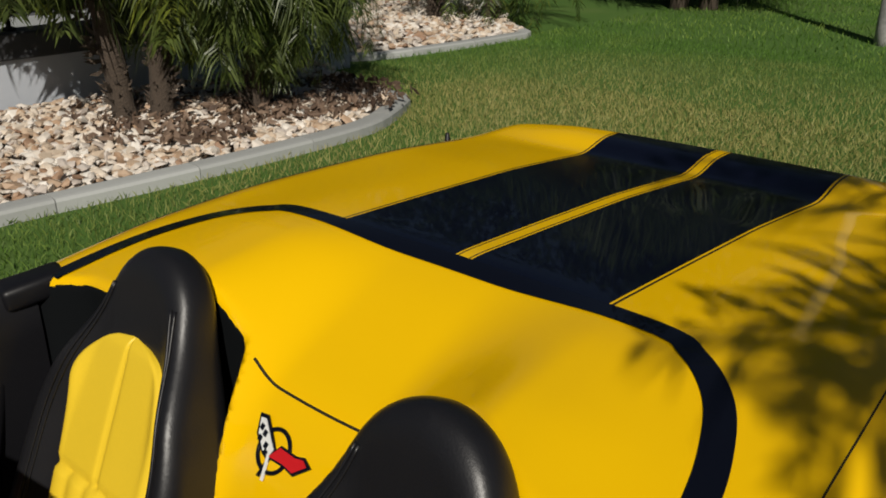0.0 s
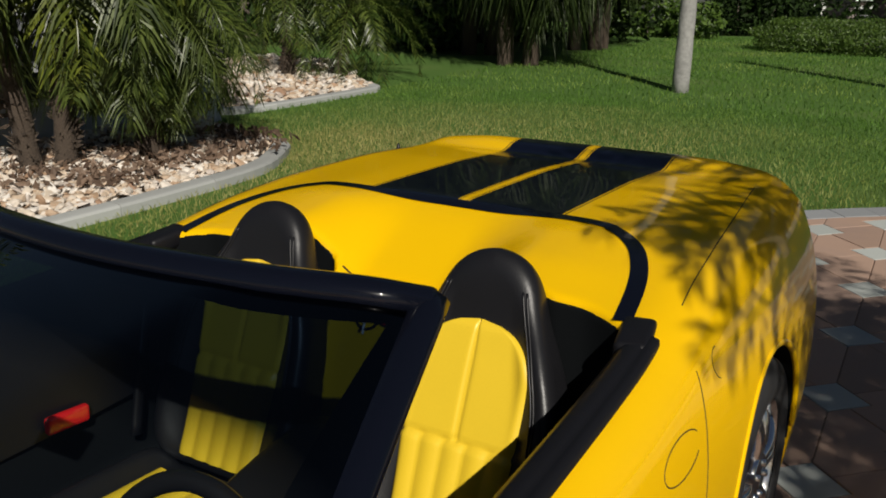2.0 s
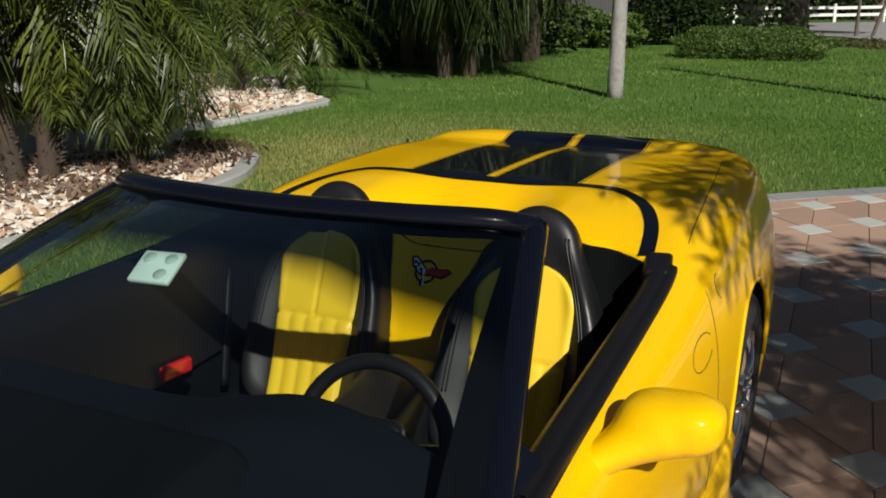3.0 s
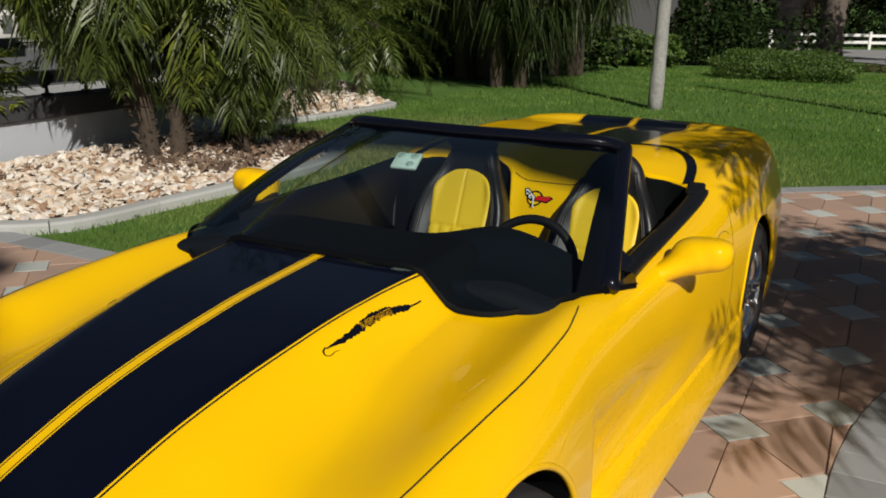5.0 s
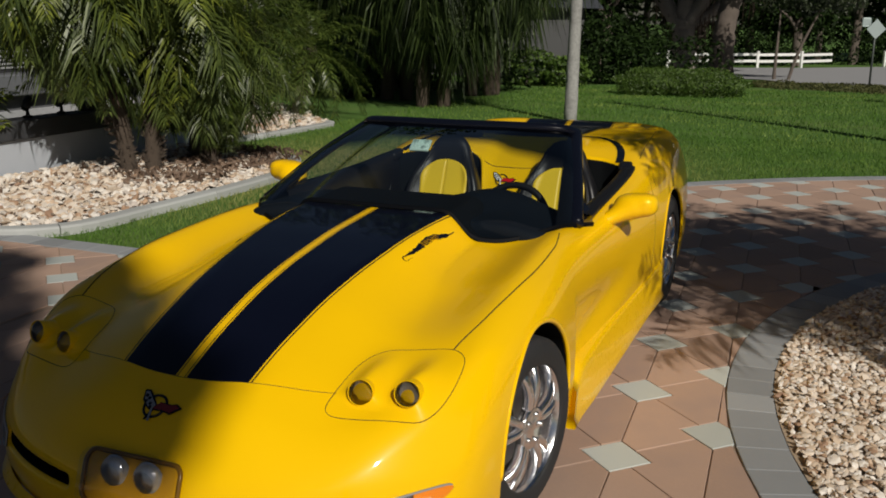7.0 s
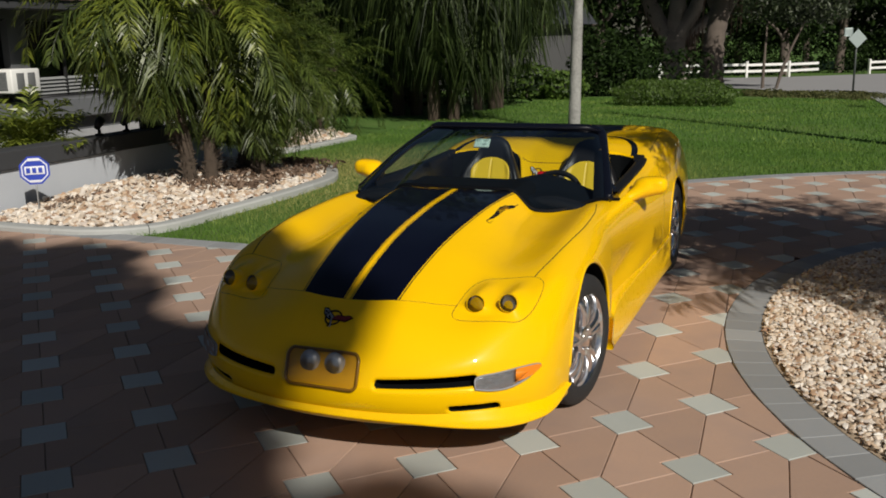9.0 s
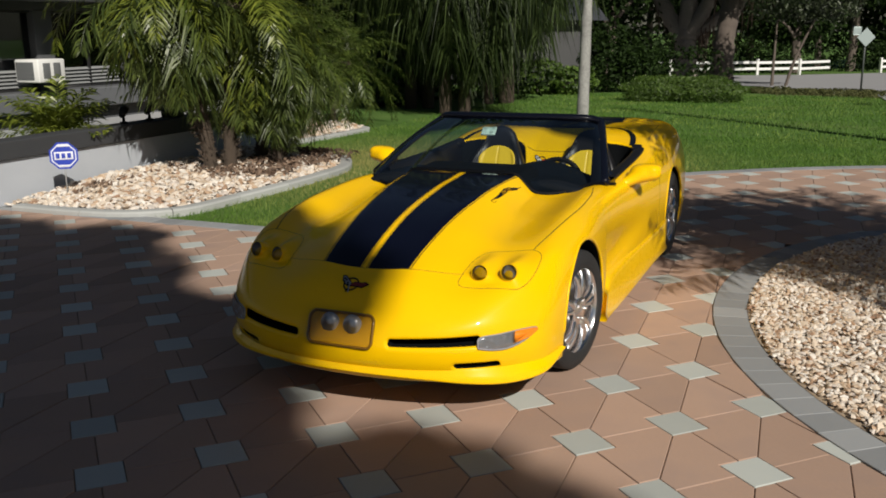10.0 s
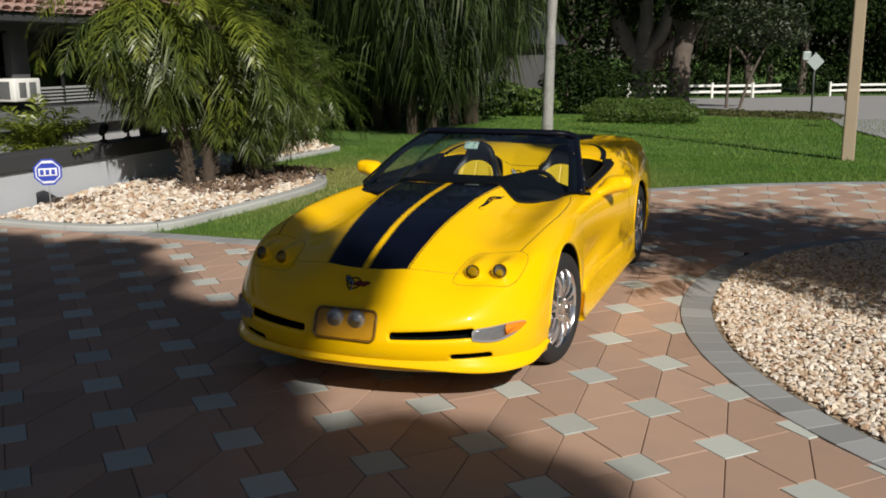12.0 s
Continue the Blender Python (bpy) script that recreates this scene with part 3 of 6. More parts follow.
skirt(1), skirt(-1)


# windscreen
base = bent([(-0.80, -0.36, 0.85), (-0.755, -0.58, 0.838), (-0.69, -0.72, 0.838), (-0.57, -0.825, 0.848), (-0.42, -0.880, 0.872), (-0.22, -0.895, 0.928), (0, -0.895, 0.942), (0.22, -0.895, 0.928), (0.42, -0.880, 0.872), (0.57, -0.825, 0.848), (0.69, -0.72, 0.838), (0.755, -0.58, 0.838), (0.80, -0.36, 0.85)], 61)
base = laid(base, (0, 0, -1), 0.003)[0]
sill = base + np.array((0, 0.014, 0.008))
low = bent(sill[4:57], 61)
high = bent([(-0.57, 0.165, 1.150), (-0.50, 0.095, 1.175), (-0.3, 0.03, 1.184), (0, 0.0, 1.186), (0.3, 0.03, 1.184), (0.50, 0.095, 1.175), (0.57, 0.165, 1.150)], 61)


def windscreen():
    g = part("windscreen_frame", mesh_of("windscreen_frame", *tube(np.concatenate([low[:1], bent([low[0], (low[0] + high[0]) / 2 + np.array((0.0, 0, 0.02)), high[0]], 20), high, bent([high[-1], (low[-1] + high[-1]) / 2 + np.array((0.0, 0, 0.02)), low[-1]], 20), low[-1:]])[1:-1], 0.032, 12, flat=0.75)), BLACK_GLOSS, car, "black windscreen frame")
    for i in (0, -1):
        side = -1 if i == 0 else 1
        plate = [low[i] + (0, -0.02, -0.01), low[i] + (high[i] - low[i]) * 0.30 + (0, 0, 0.006), np.array((side * 0.772, -0.30, 0.872)), sill[i] + (0, 0, -0.02)]
        v = np.array(plate + [p - np.array((side * 0.02, 0, 0)) for p in plate])
        f = [(0, 1, 2, 3), (7, 6, 5, 4)] + [(k, 4 + k, 4 + (k + 1) % 4, (k + 1) % 4) for k in range(4)]
        part("pillar_gusset", mesh_of("pillar_gusset", v, f, False), BLACK_GLOSS, g, "black corner plate behind the pillar foot")
    rows = []
    for s in np.linspace(0, 1, 14):
        q = low + (high - low) * s
        rows.append(q + np.array((0, -0.25, 1.0)) * (0.030 * math.sin(math.pi * s)))
    v = np.concatenate(rows)
    f = [(i * 61 + k, i * 61 + k + 1, (i + 1) * 61 + k + 1, (i + 1) * 61 + k) for i in range(13) for k in range(60)]
    pane = part("windscreen_pane", mesh_of("windscreen_pane", v, f), WINDSCREEN, g, "tinted glass")
    pane.visible_shadow = False
    rise = pane.data.attributes.new("rise", "FLOAT", "POINT")
    rise.data.foreach_set("value", (1 + v[:, 1] / 0.877).astype(np.float32))
    grid = np.array(rows).reshape(14, 61, 3) - np.array((0, -0.1, 1.0)) * 0.004
    edge = [(i * 61 + c, i * 61 + c + 1, (i + 1) * 61 + c + 1, (i + 1) * 61 + c) for i in range(13) for c in range(60) if c < 5 or c > 54 or i == 12]
    part("frit_band", mesh_of("frit_band", grid.reshape(-1, 3), edge), COWL, g, "black printed border of the glass")
    v, f = tube([(0.415, -0.772, 0.868), (0.50, -0.735, 0.866)], 0.007, 6)
    part("washer_bar", mesh_of("washer_bar", v, f), plain("pale_grey_plastic", (0.45, 0.47, 0.48), 0.3), car, "small pale bar on the cowl")
    rows = [base + (sill - base) * s + np.array((0, 0, 0.012 * math.sin(math.pi * s) + 0.002)) for s in np.linspace(0, 1, 5)]
    v = np.concatenate(rows)
    f = [(i * 61 + k, i * 61 + k + 1, (i + 1) * 61 + k + 1, (i + 1) * 61 + k) for i in range(4) for k in range(60)]
    part("cowl_panel", mesh_of("cowl_panel", v, f), COWL, car, "black cowl below the windscreen")
    v, f = tube(high + np.array((0, 0.012, 0.004)), 0.020, 8, flat=0.7)
    part("header_seal", mesh_of("header_seal", v, f), BLACK_SATIN, g)
    bm = bmesh.new()
    box(bm, (0.095, 0.014, 0.085), Matrix.Translation((-0.058, -0.29, 1.112)) @ pose(0, 0, 0, -62, 0, 8), 0.005)
    tag = part("toll_tag", bm, plain("pale_green_plastic", (0.55, 0.74, 0.68), 0.4), g, "pale green toll tag on the glass")
    for dx, dz in ((-0.025, 0.02), (0.025, 0.02), (0.02, -0.022)):
        v, f = lathe([(-0.008, 0.0), (-0.008, 0.014), (-0.003, 0.016)], 12, "y")
        part("suction_cup", mesh_of("suction_cup", v + np.array((dx, 0, dz)), f), plain("grey_green_rubber", (0.35, 0.48, 0.44), 0.5), tag).matrix_basis = Matrix.Translation((-0.058, -0.29, 1.112)) @ pose(0, 0, 0, -62, 0, 8)
    bm = bmesh.new()
    box(bm, (0.20, 0.03, 0.055), Matrix.Translation((0.03, 0.05, 1.145)) @ pose(0, 0, 0, -12), 0.014, segments=3)
    part("rearview_mirror", bm, BLACK_SATIN, g, "black interior mirror")


windscreen()


# door mirrors
def door_mirror(side, out=0.0, up=0.0):
    def pod(x, y, z):
        x, z = x * side - out, z - up
        e = (np.abs((x - 0.918) / 0.100) ** 2.8 + np.abs((y + 0.005) / 0.072) ** 2.4 + np.abs((z - 0.848 - 0.06 * (x - 0.918)) / 0.056) ** 2.8) ** (1 / 2.8) - 1
        e = smax(e * 0.055, y - 0.045, 0.01)
        a, b = np.array((0.79 - out, -0.10, 0.78 - up * 0.5)), np.array((0.89, -0.03, 0.828))
        d = b - a
        t = np.clip(((x - a[0]) * d[0] + (y - a[1]) * d[1] + (z - a[2]) * d[2]) / (d @ d), 0, 1)
        c = np.sqrt((x - a[0] - t * d[0]) ** 2 + ((y - a[1] - t * d[1]) * 0.62) ** 2 + (z - a[2] - t * d[2]) ** 2) - 0.034
        return smin(e, c, 0.045)

    lo, hi = ((0.70, -0.16, 0.72), (1.10, 0.10, 0.98)) if side > 0 else ((-1.10, -0.16, 0.72), (-0.70, 0.10, 0.98))
    P, Q, N = shell(pod, lo, hi, 0.008)
    me = mesh_of("door_mirror", P, Q)
    me.normals_split_custom_set_from_vertices(N.tolist())
    m = part("door_mirror", me, YELLOW_TRIM, car, "rounded yellow door mirror")
    v, f = lathe([(0.0, 0.0), (0.0, 0.05)], 24, "y")
    part("mirror_glass", mesh_of("mirror_glass", v * (1.75, 1, 0.9) + np.array((side * (0.918 + out), 0.0475, 0.846 + up)), f), MIRROR, m)


door_mirror(1), door_mirror(-1, 0.06, 0.045)


v, f = lathe([(0.0, 0.0), (0.0, 0.014), (0.012, 0.012), (0.05, 0.006), (0.055, 0.0)], 12, "z")
part("antenna_stub", mesh_of("antenna_stub", v, f), BLACK_SATIN, car, "short black antenna stub").matrix_basis = Matrix.Translation(laid([(-0.76, 2.04, 1.3)], (0, 0, -1), -0.003)[0][0])


# lamps and nose details
def lamps():
    for s in (1, -1):
        for lx, ly, lz in ((0.553, -2.088, 0.652), (0.690, -2.066, 0.662)):
            v, f = lathe([(0.06, 0.039), (0.0, 0.038), (-0.002, 0.0372), (0.003, 0.036)], 28, "y")
            m = pose(s * lx, ly + 0.012, lz + 0.004, -16, 0, s * 10)
            head = part("headlight", mesh_of("headlight", v, f), YELLOW_TRIM, car, "small round headlight in a yellow pod")
            head.matrix_basis = m
            v, f = lathe([(-0.014, 0.0), (-0.012, 0.014), (-0.006, 0.027), (0.003, 0.037)], 28, "y")
            part("lens", mesh_of("lens", v, f), SMOKE, head, "smoked glass lens")
            v, f = lathe([(0.03, 0.0), (0.016, 0.024), (0.006, 0.036)], 28, "y")
            part("reflector", mesh_of("reflector", v, f), LAMP_GREY, head)
        ring = [(s * a, -2.6, b) for a, b in [(0.624, 0.362), (0.68, 0.351), (0.735, 0.352), (0.785, 0.372), (0.826, 0.408), (0.822, 0.424), (0.77, 0.425), (0.70, 0.417), (0.626, 0.407)]]
        fine = bent(ring + ring[:1], 40)[:-1]
        v, f = patch(fine, (0, 1, 0), 0.004, 6)
        if s < 0:
            f = [q[::-1] for q in f]
        turn = part("turn_lamp", mesh_of("turn_lamp", v, f), SILVER, car, "clear side lamp with an amber corner")
        corner = [(s * max(abs(q[0]), 0.752), q[1], max(q[2], 0.372 + 0.25 * (abs(q[0]) - 0.752))) for q in fine if abs(q[0]) > 0.735]
        v2, f2 = patch(corner, (0, 1, 0), 0.012, 5)
        part("amber_lens", mesh_of("amber_lens", v2, f2), AMBER, turn)
        v3, f3 = patch(fine, (0, 1, 0), 0.016, 6)
        part("clear_cover", mesh_of("clear_cover", v3, f3), CLEAR, turn).visible_shadow = False
        v4, f4 = tube(laid(fine, (0, 1, 0), 0.004)[0], 0.004, 6, closed=True)
        part("lamp_edge", mesh_of("lamp_edge", v4, f4), plain("lamp_edge_grey", (0.25, 0.25, 0.26), 0.4), turn)
    ring = [(a, -2.7, b) for a, b in rounded(-0.165, 0.165, 0.352, 0.488, 0.03)]
    v, f = patch(ring, (0, 1, 0), 0.003, 8)
    cover = part("fog_lamp_panel", mesh_of("fog_lamp_panel", v, f), plain("amber_panel", (0.62, 0.32, 0.006), 0.35), car, "recessed amber panel with two fog lamps behind a clear cover")
    v, f = tube(laid(ring, (0, 1, 0), 0.008)[0], 0.007, 8, closed=True)
    part("cover_rim", mesh_of("cover_rim", v, f), plain("dark_amber_rim", (0.20, 0.10, 0.01), 0.3), cover)
    for dx in (-0.058, 0.058):
        c, _ = laid([(dx, -2.7, 0.445)], (0, 1, 0), 0.0)
        v, f = lathe([(-0.022, 0.0), (-0.02, 0.025), (-0.012, 0.042), (0.0, 0.048), (0.01, 0.05)], 24, "y")
        fog = part("fog_lamp", mesh_of("fog_lamp", v + c[0], f), LAMP_PALE, cover, "round chrome fog lamp")
        v, f = lathe([(-0.026, 0.0), (-0.024, 0.02), (-0.018, 0.034)], 24, "y")
        part("fog_lens", mesh_of("fog_lens", v + c[0], f), glass("fog_lens_glass", (0.85, 0.87, 0.9)), fog)
    v, f = patch(ring, (0, 1, 0), 0.034, 8)
    part("clear_cover", mesh_of("clear_cover", v, f), CLEAR, cover).visible_shadow = False
    rail = laid(bent([(-0.80, -2.7, 0.215), (-0.5, -2.7, 0.212), (0, -2.7, 0.21), (0.5, -2.7, 0.212), (0.80, -2.7, 0.215)], 60), (0, 1, 0), -0.09)[0]
    rows = [rail + np.array((0, 0.012 * k, -0.035 * k)) for k in range(4)] + [rail + np.array((0, 0.10, -0.105)), rail + np.array((0, 0.12, 0.0))]
    v = np.concatenate(rows)
    f = [(i * 60 + k, i * 60 + k + 1, (i + 1) * 60 + k + 1, (i + 1) * 60 + k) for i in range(5) for k in range(59)]
    part("air_dam", mesh_of("air_dam", v, f), BLACK_SATIN, car, "black air dam under the nose")


lamps()


def chin_spoiler():
    """A lip round the foot of the nose that flares out to a point ahead of each wheel."""
    n = 81
    turn = np.radians(np.linspace(-73, 73, n))
    out = np.stack([np.sin(turn), -np.cos(turn), 0 * turn], 1)
    hub = np.array((0, -1.55, 0))
    foot = np.array([laid([hub + o * 1.3 + (0, 0, 0.285)], -o, 0.0, 0.3)[0][0] for o in out])
    flare = 0.008 + np.where(turn > 0, 0.030, 0.018) * np.exp(-((np.abs(turn) - 0.92) / 0.30) ** 2)
    dip = np.where(turn > 0, 0.036, 0.018) * np.exp(-((np.abs(turn) - 0.84) / 0.34) ** 2)
    lip = 0.228 - dip + 0.03 * sstep(1.02, 1.27, np.abs(turn))
    rows = []
    for k, s, z in ((-0.15, 1.0, 0.262), (0.05, 0.85, 0.258), (0.35, 0.55, 0.25), (1.0, 0.0, 0.008), (0.9, 0.0, 0.0), (-1.2, 0.0, 0.002)):
        high_z = 0.262 * s + lip * (1 - s) + (z if s == 0 else 0.0)
        rows.append(np.c_[(foot + out * (flare * k)[:, None])[:, :2], high_z])
    v = np.stack(rows, 1).reshape(-1, 3)
    m = len(rows)
    f = [(i * m + k, (i + 1) * m + k, (i + 1) * m + k + 1, i * m + k + 1) for i in range(n - 1) for k in range(m - 1)]
    f += [tuple(range(m)), tuple((n - 1) * m + k for k in range(m))]
    part("chin_spoiler", mesh_of("chin_spoiler", v, f), YELLOW_TRIM, car, "yellow chin spoiler flaring out ahead of the wheels")
    bm = bmesh.new()
    box(bm, (1.30, 3.9, 0.02), (0, -0.05, 0.165), 0.006)
    part("undertray", bm, BLACK_SATIN, car, "black underside of the car")


chin_spoiler()


def crossed_flags(at, size, colours, parent):
    """The badge: a ring with a pale flag and a red flag, plain shapes; at turns local x, y into the body's surface."""
    a = np.linspace(0, 2 * np.pi, 32, endpoint=False)
    v, f = tube(np.stack([0.30 * np.cos(a), 0.30 * np.sin(a), 0 * a], 1) * size, 0.035 * size, 6, closed=True)
    badge = part("badge", mesh_of("badge", v, f), BLACK_GLOSS, parent, "round badge with two crossed flags")
    badge.matrix_basis = at

    def plate(name, pts, mat, z):
        bm = bmesh.new()
        lo = [bm.verts.new((x * size, y * size, z)) for x, y in pts]
        hi = [bm.verts.new((x * size, y * size, z + 0.0025)) for x, y in pts]
        bm.faces.new(hi)
        for k in range(len(pts)):
            bm.faces.new((lo[k], lo[(k + 1) % len(pts)], hi[(k + 1) % len(pts)], hi[k]))
        part(name, bm, mat, badge, smooth=False)

    plate("flag_edge", [(-0.06, -0.12), (0.12, 0.12), (0.45, 0.10), (0.60, 0.14), (0.78, 0.05), (0.52, -0.16), (0.30, -0.12)], BLACK_GLOSS, 0.001)
    plate("red_flag", [(-0.02, -0.09), (0.13, 0.09), (0.44, 0.07), (0.60, 0.10), (0.70, 0.04), (0.50, -0.12), (0.30, -0.085)], colours[0], 0.0028)
    plate("flag_edge", [(-0.02, -0.16), (0.06, 0.02), (-0.08, 0.16), (-0.34, 0.40), (-0.50, 0.38), (-0.42, 0.10), (-0.18, -0.10)], BLACK_GLOSS, 0.001)
    plate("pale_flag", [(-0.03, -0.10), (0.02, 0.02), (-0.10, 0.12), (-0.34, 0.34), (-0.44, 0.33), (-0.37, 0.12), (-0.17, -0.06)], colours[1], 0.0028)
    for cx, cy in ((-0.14, 0.02), (-0.24, 0.16), (-0.34, 0.22), (-0.30, 0.07), (-0.10, -0.07)):
        plate("flag_check", [(cx - 0.045, cy - 0.03), (cx + 0.03, cy - 0.05), (cx + 0.045, cy + 0.03), (cx - 0.03, cy + 0.05)], BLACK_GLOSS, 0.004)
    plate("flag_staff", [(-0.12, -0.40), (-0.06, -0.40), (0.03, -0.05), (-0.02, -0.05)], BLACK_GLOSS, 0.001)
    plate("flag_staff", [(0.0, -0.42), (0.05, -0.42), (-0.02, -0.05), (-0.07, -0.05)], colours[1], 0.002)


def on_body(x, y, way, up):
    q, n = laid([(x, y, 1.3 if way[2] else 0.6)], way, 0.001)
    n, q = Vector(n[0]), Vector(q[0])
    yv = (Vector(up) - n * n.dot(Vector(up))).normalized()
    xv = yv.cross(n)
    return Matrix(((xv.x, yv.x, n.x, q.x), (xv.y, yv.y, n.y, q.y), (xv.z, yv.z, n.z, q.z), (0, 0, 0, 1)))


crossed_flags(on_body(-0.045, 0.838, (0, 0, -1), (0, 0.3, 1)), 0.118, (RED, WHITE), car)
crossed_flags(on_body(-0.016, -2.272, (0, 0, -1), (0, 1, 0.3)), 0.12, (plain("dark_red_enamel", (0.16, 0.012, 0.012), 0.3), plain("grey_enamel", (0.22, 0.23, 0.25), 0.3)), car)


def hood_script(side):
    """The long torn black splash with yellow lettering along the hood bulge."""
    a, b = np.array((0.347 * side, -1.345)), np.array((0.378 * side, -0.955))
    rnd = random.Random(7)
    d = b - a
    ln = np.linalg.norm(d)
    d /= ln
    s = np.array((d[1], -d[0])) * side
    n = 72
    rows = []
    for k in range(n):
        t = k / (n - 1)
        body = math.sin(math.pi * min(1, max(0, (t - 0.03) / 0.86))) ** 0.6
        up, dn = (0.0018 + 0.0085 * body * rnd.uniform(0.45, 1.25) for _ in range(2))
        if t > 0.86:
            up, dn = 0.0012 * (1.3 - t) * 4, 0.0012
        m = a + d * ln * t + s * (0.004 * math.sin(9 * t) + 0.012 * (t - 0.5) ** 2)
        rows.append([m + s * up, m + s * up * 0.3, m - s * dn * 0.3, m - s * dn])
    p = np.array(rows).reshape(-1, 2)
    v = laid(np.concatenate([p, np.full((len(p), 1), 1.3)], 1), (0, 0, -1), 0.0018)[0]
    f = [(i * 4 + k, i * 4 + k + 1, i * 4 + k + 5, i * 4 + k + 4) for i in range(n - 1) for k in range(3)]
    splash = part("hood_decal", mesh_of("hood_decal", v, f), BLACK_GLOSS, car, "torn black decal with yellow capital letters")
    hook = bent([a, a - d * 0.012 + s * 0.004, a - d * 0.016 + s * 0.014, a - d * 0.004 + s * 0.020, a + d * 0.014 + s * 0.018, a + d * 0.030 + s * 0.021], 24)
    q = laid(np.c_[hook, np.full(24, 1.3)], (0, 0, -1), 0.0012)[0]
    part("decal_curl", mesh_of("decal_curl", *tube(q, np.linspace(0.0030, 0.0010, 24), 6, flat=0.4)), BLACK_GLOSS, splash)
    cu = bpy.data.curves.new("lettering", "FONT")
    cu.body, cu.size, cu.extrude = "SUPERCHARGED", 0.0175, 0.0005
    cu.align_x, cu.align_y, cu.shear = "CENTER", "CENTER", 0.35
    ob = bpy.data.objects.new("tmp", cu)
    dg = bpy.context.evaluated_depsgraph_get()
    me = bpy.data.meshes.new_from_object(ob.evaluated_get(dg))
    bpy.data.objects.remove(ob)
    me.name = "lettering"
    co = np.empty(len(me.vertices) * 3)
    me.vertices.foreach_get("co", co)
    co = co.reshape(-1, 3)
    along = d if side > 0 else -d
    across = np.array((-along[1], along[0]))
    xy = (a + b) / 2 + co[:, :1] * along * 0.98 + co[:, 1:2] * across
    w = laid(np.concatenate([xy, np.full((len(xy), 1), 1.3)], 1), (0, 0, -1), 0.0035)[0]
    me.vertices.foreach_set("co", w.ravel())
    me.update()
    part("lettering", me, YELLOW_TRIM, splash, "yellow letters")


hood_script(1), hood_script(-1)


# ---- the cockpit ----
def formed(name, f, lo, hi, h, mat, parent, label=""):
    P, Q, N = shell(f, lo, hi, h)
    me = mesh_of(name, P, Q)
    me.normals_split_custom_set_from_vertices(N.tolist())
    return part(name, me, mat, parent, label)


def seat(side):
    cx = 0.35 if side > 0 else -0.372
    tilt = radians(23)
    foot = np.array((cx, 0.560 if side > 0 else 0.625, 0.385))
    upv, fwd = np.array((0, math.sin(tilt), math.cos(tilt))), np.array((0, -math.cos(tilt), math.sin(tilt)))
    half = profile([(-0.10, 0.22), (0.1, 0.25), (0.34, 0.235), (0.46, 0.19), (0.56, 0.135), (0.64, 0.115), (0.70, 0.095)], 0.04)

    def back(x, y, z):
        u = x - foot[0]
        py, pz = y - foot[1], z - foot[2]
        s = py * upv[1] + pz * upv[2]
        w = py * fwd[1] + pz * fwd[2]
        hw = half(s)
        rim = 0.045 * sstep(0.5, 0.95, np.abs(u) / hw) * sstep(0.62, 0.40, s)
        front = w - 0.035 - rim - 0.012 * sstep(0.5, 0.64, s)
        rear = -w - 0.075 + 0.03 * sstep(0.3, 0.7, s)
        e = smax(smax(np.abs(u) - hw, np.abs(s - 0.31) - 0.385, 0.11), smax(front, rear, 0.07), 0.05)
        return e * 0.9

    def cushion(x, y, z):
        u = np.abs(x - cx)
        rim = 0.04 * sstep(0.13, 0.22, u)
        top = z - 0.335 - rim - 0.06 * (0.55 - y) * 0.8
        return smax(smax(u - 0.245, np.abs(y - 0.30) - 0.29, 0.08), smax(top, 0.22 - z, 0.06), 0.05)

    bm = bmesh.new()
    box(bm, (0.40, 0.46, 0.05), (cx, 0.30, 0.245), 0.012)
    top = part("seat", bm, BLACK_SATIN, car, "black leather bucket seat with yellow centre panels")
    formed("backrest", back, (cx - 0.32, 0.36, 0.22), (cx + 0.32, 1.10, 1.12), 0.012, LEATHER, top, "black leather backrest with built-in headrest")
    formed("cushion", cushion, (cx - 0.30, -0.06, 0.18), (cx + 0.30, 0.66, 0.54), 0.013, LEATHER, top)

    # yellow centre panel of the backrest, in two leaves above and pleats below
    ss, us = np.linspace(-0.04, 0.525, 66), np.linspace(-1, 1, 41)
    V = []
    for s in ss:
        w = 0.150 * math.sqrt(max(0.0, 1 - max(0, (s - 0.395) / 0.13) ** 2)) + 0.0005
        w *= 0.90 + 0.10 * sstep(0.0, 0.4, s)
        for u in us:
            p = foot + upv * s + np.array((u * w, 0, 0))
            V.append(p)
    V = np.array(V)
    hit = cast(back, V + fwd * 0.25, -fwd, 0.4, 0.006)
    S = np.repeat(ss, len(us))
    U = np.tile(us, len(ss))
    groove = -0.007 * np.exp(-((U / 0.035) ** 2)) * (S > 0.24) - 0.009 * np.exp(-(((S - 0.24) / 0.007) ** 2))
    pleat = 0.006 * np.abs(np.sin(np.pi * 2.5 * (U + 1))) * (S <= 0.24)
    edge = -0.014 * np.clip((np.abs(U) - 0.88) / 0.12, 0, 1) ** 2 - 0.014 * np.clip((S - 0.50) / 0.025, 0, 1) ** 2
    V = hit + fwd * (0.013 + groove + pleat + edge)[:, None]
    m = len(us)
    F = [(i * m + k, i * m + k + 1, (i + 1) * m + k + 1, (i + 1) * m + k) for i in range(len(ss) - 1) for k in range(m - 1)]
    part("centre_panel", mesh_of("centre_panel", V, F), LEATHER_YELLOW, top, "yellow leather panel with a centre seam and pleats")
    ys, us = np.linspace(0.04, 0.50, 40), np.linspace(-1, 1, 41)
    V = np.array([(cx + u * 0.15, y, 1.0) for y in ys for u in us])
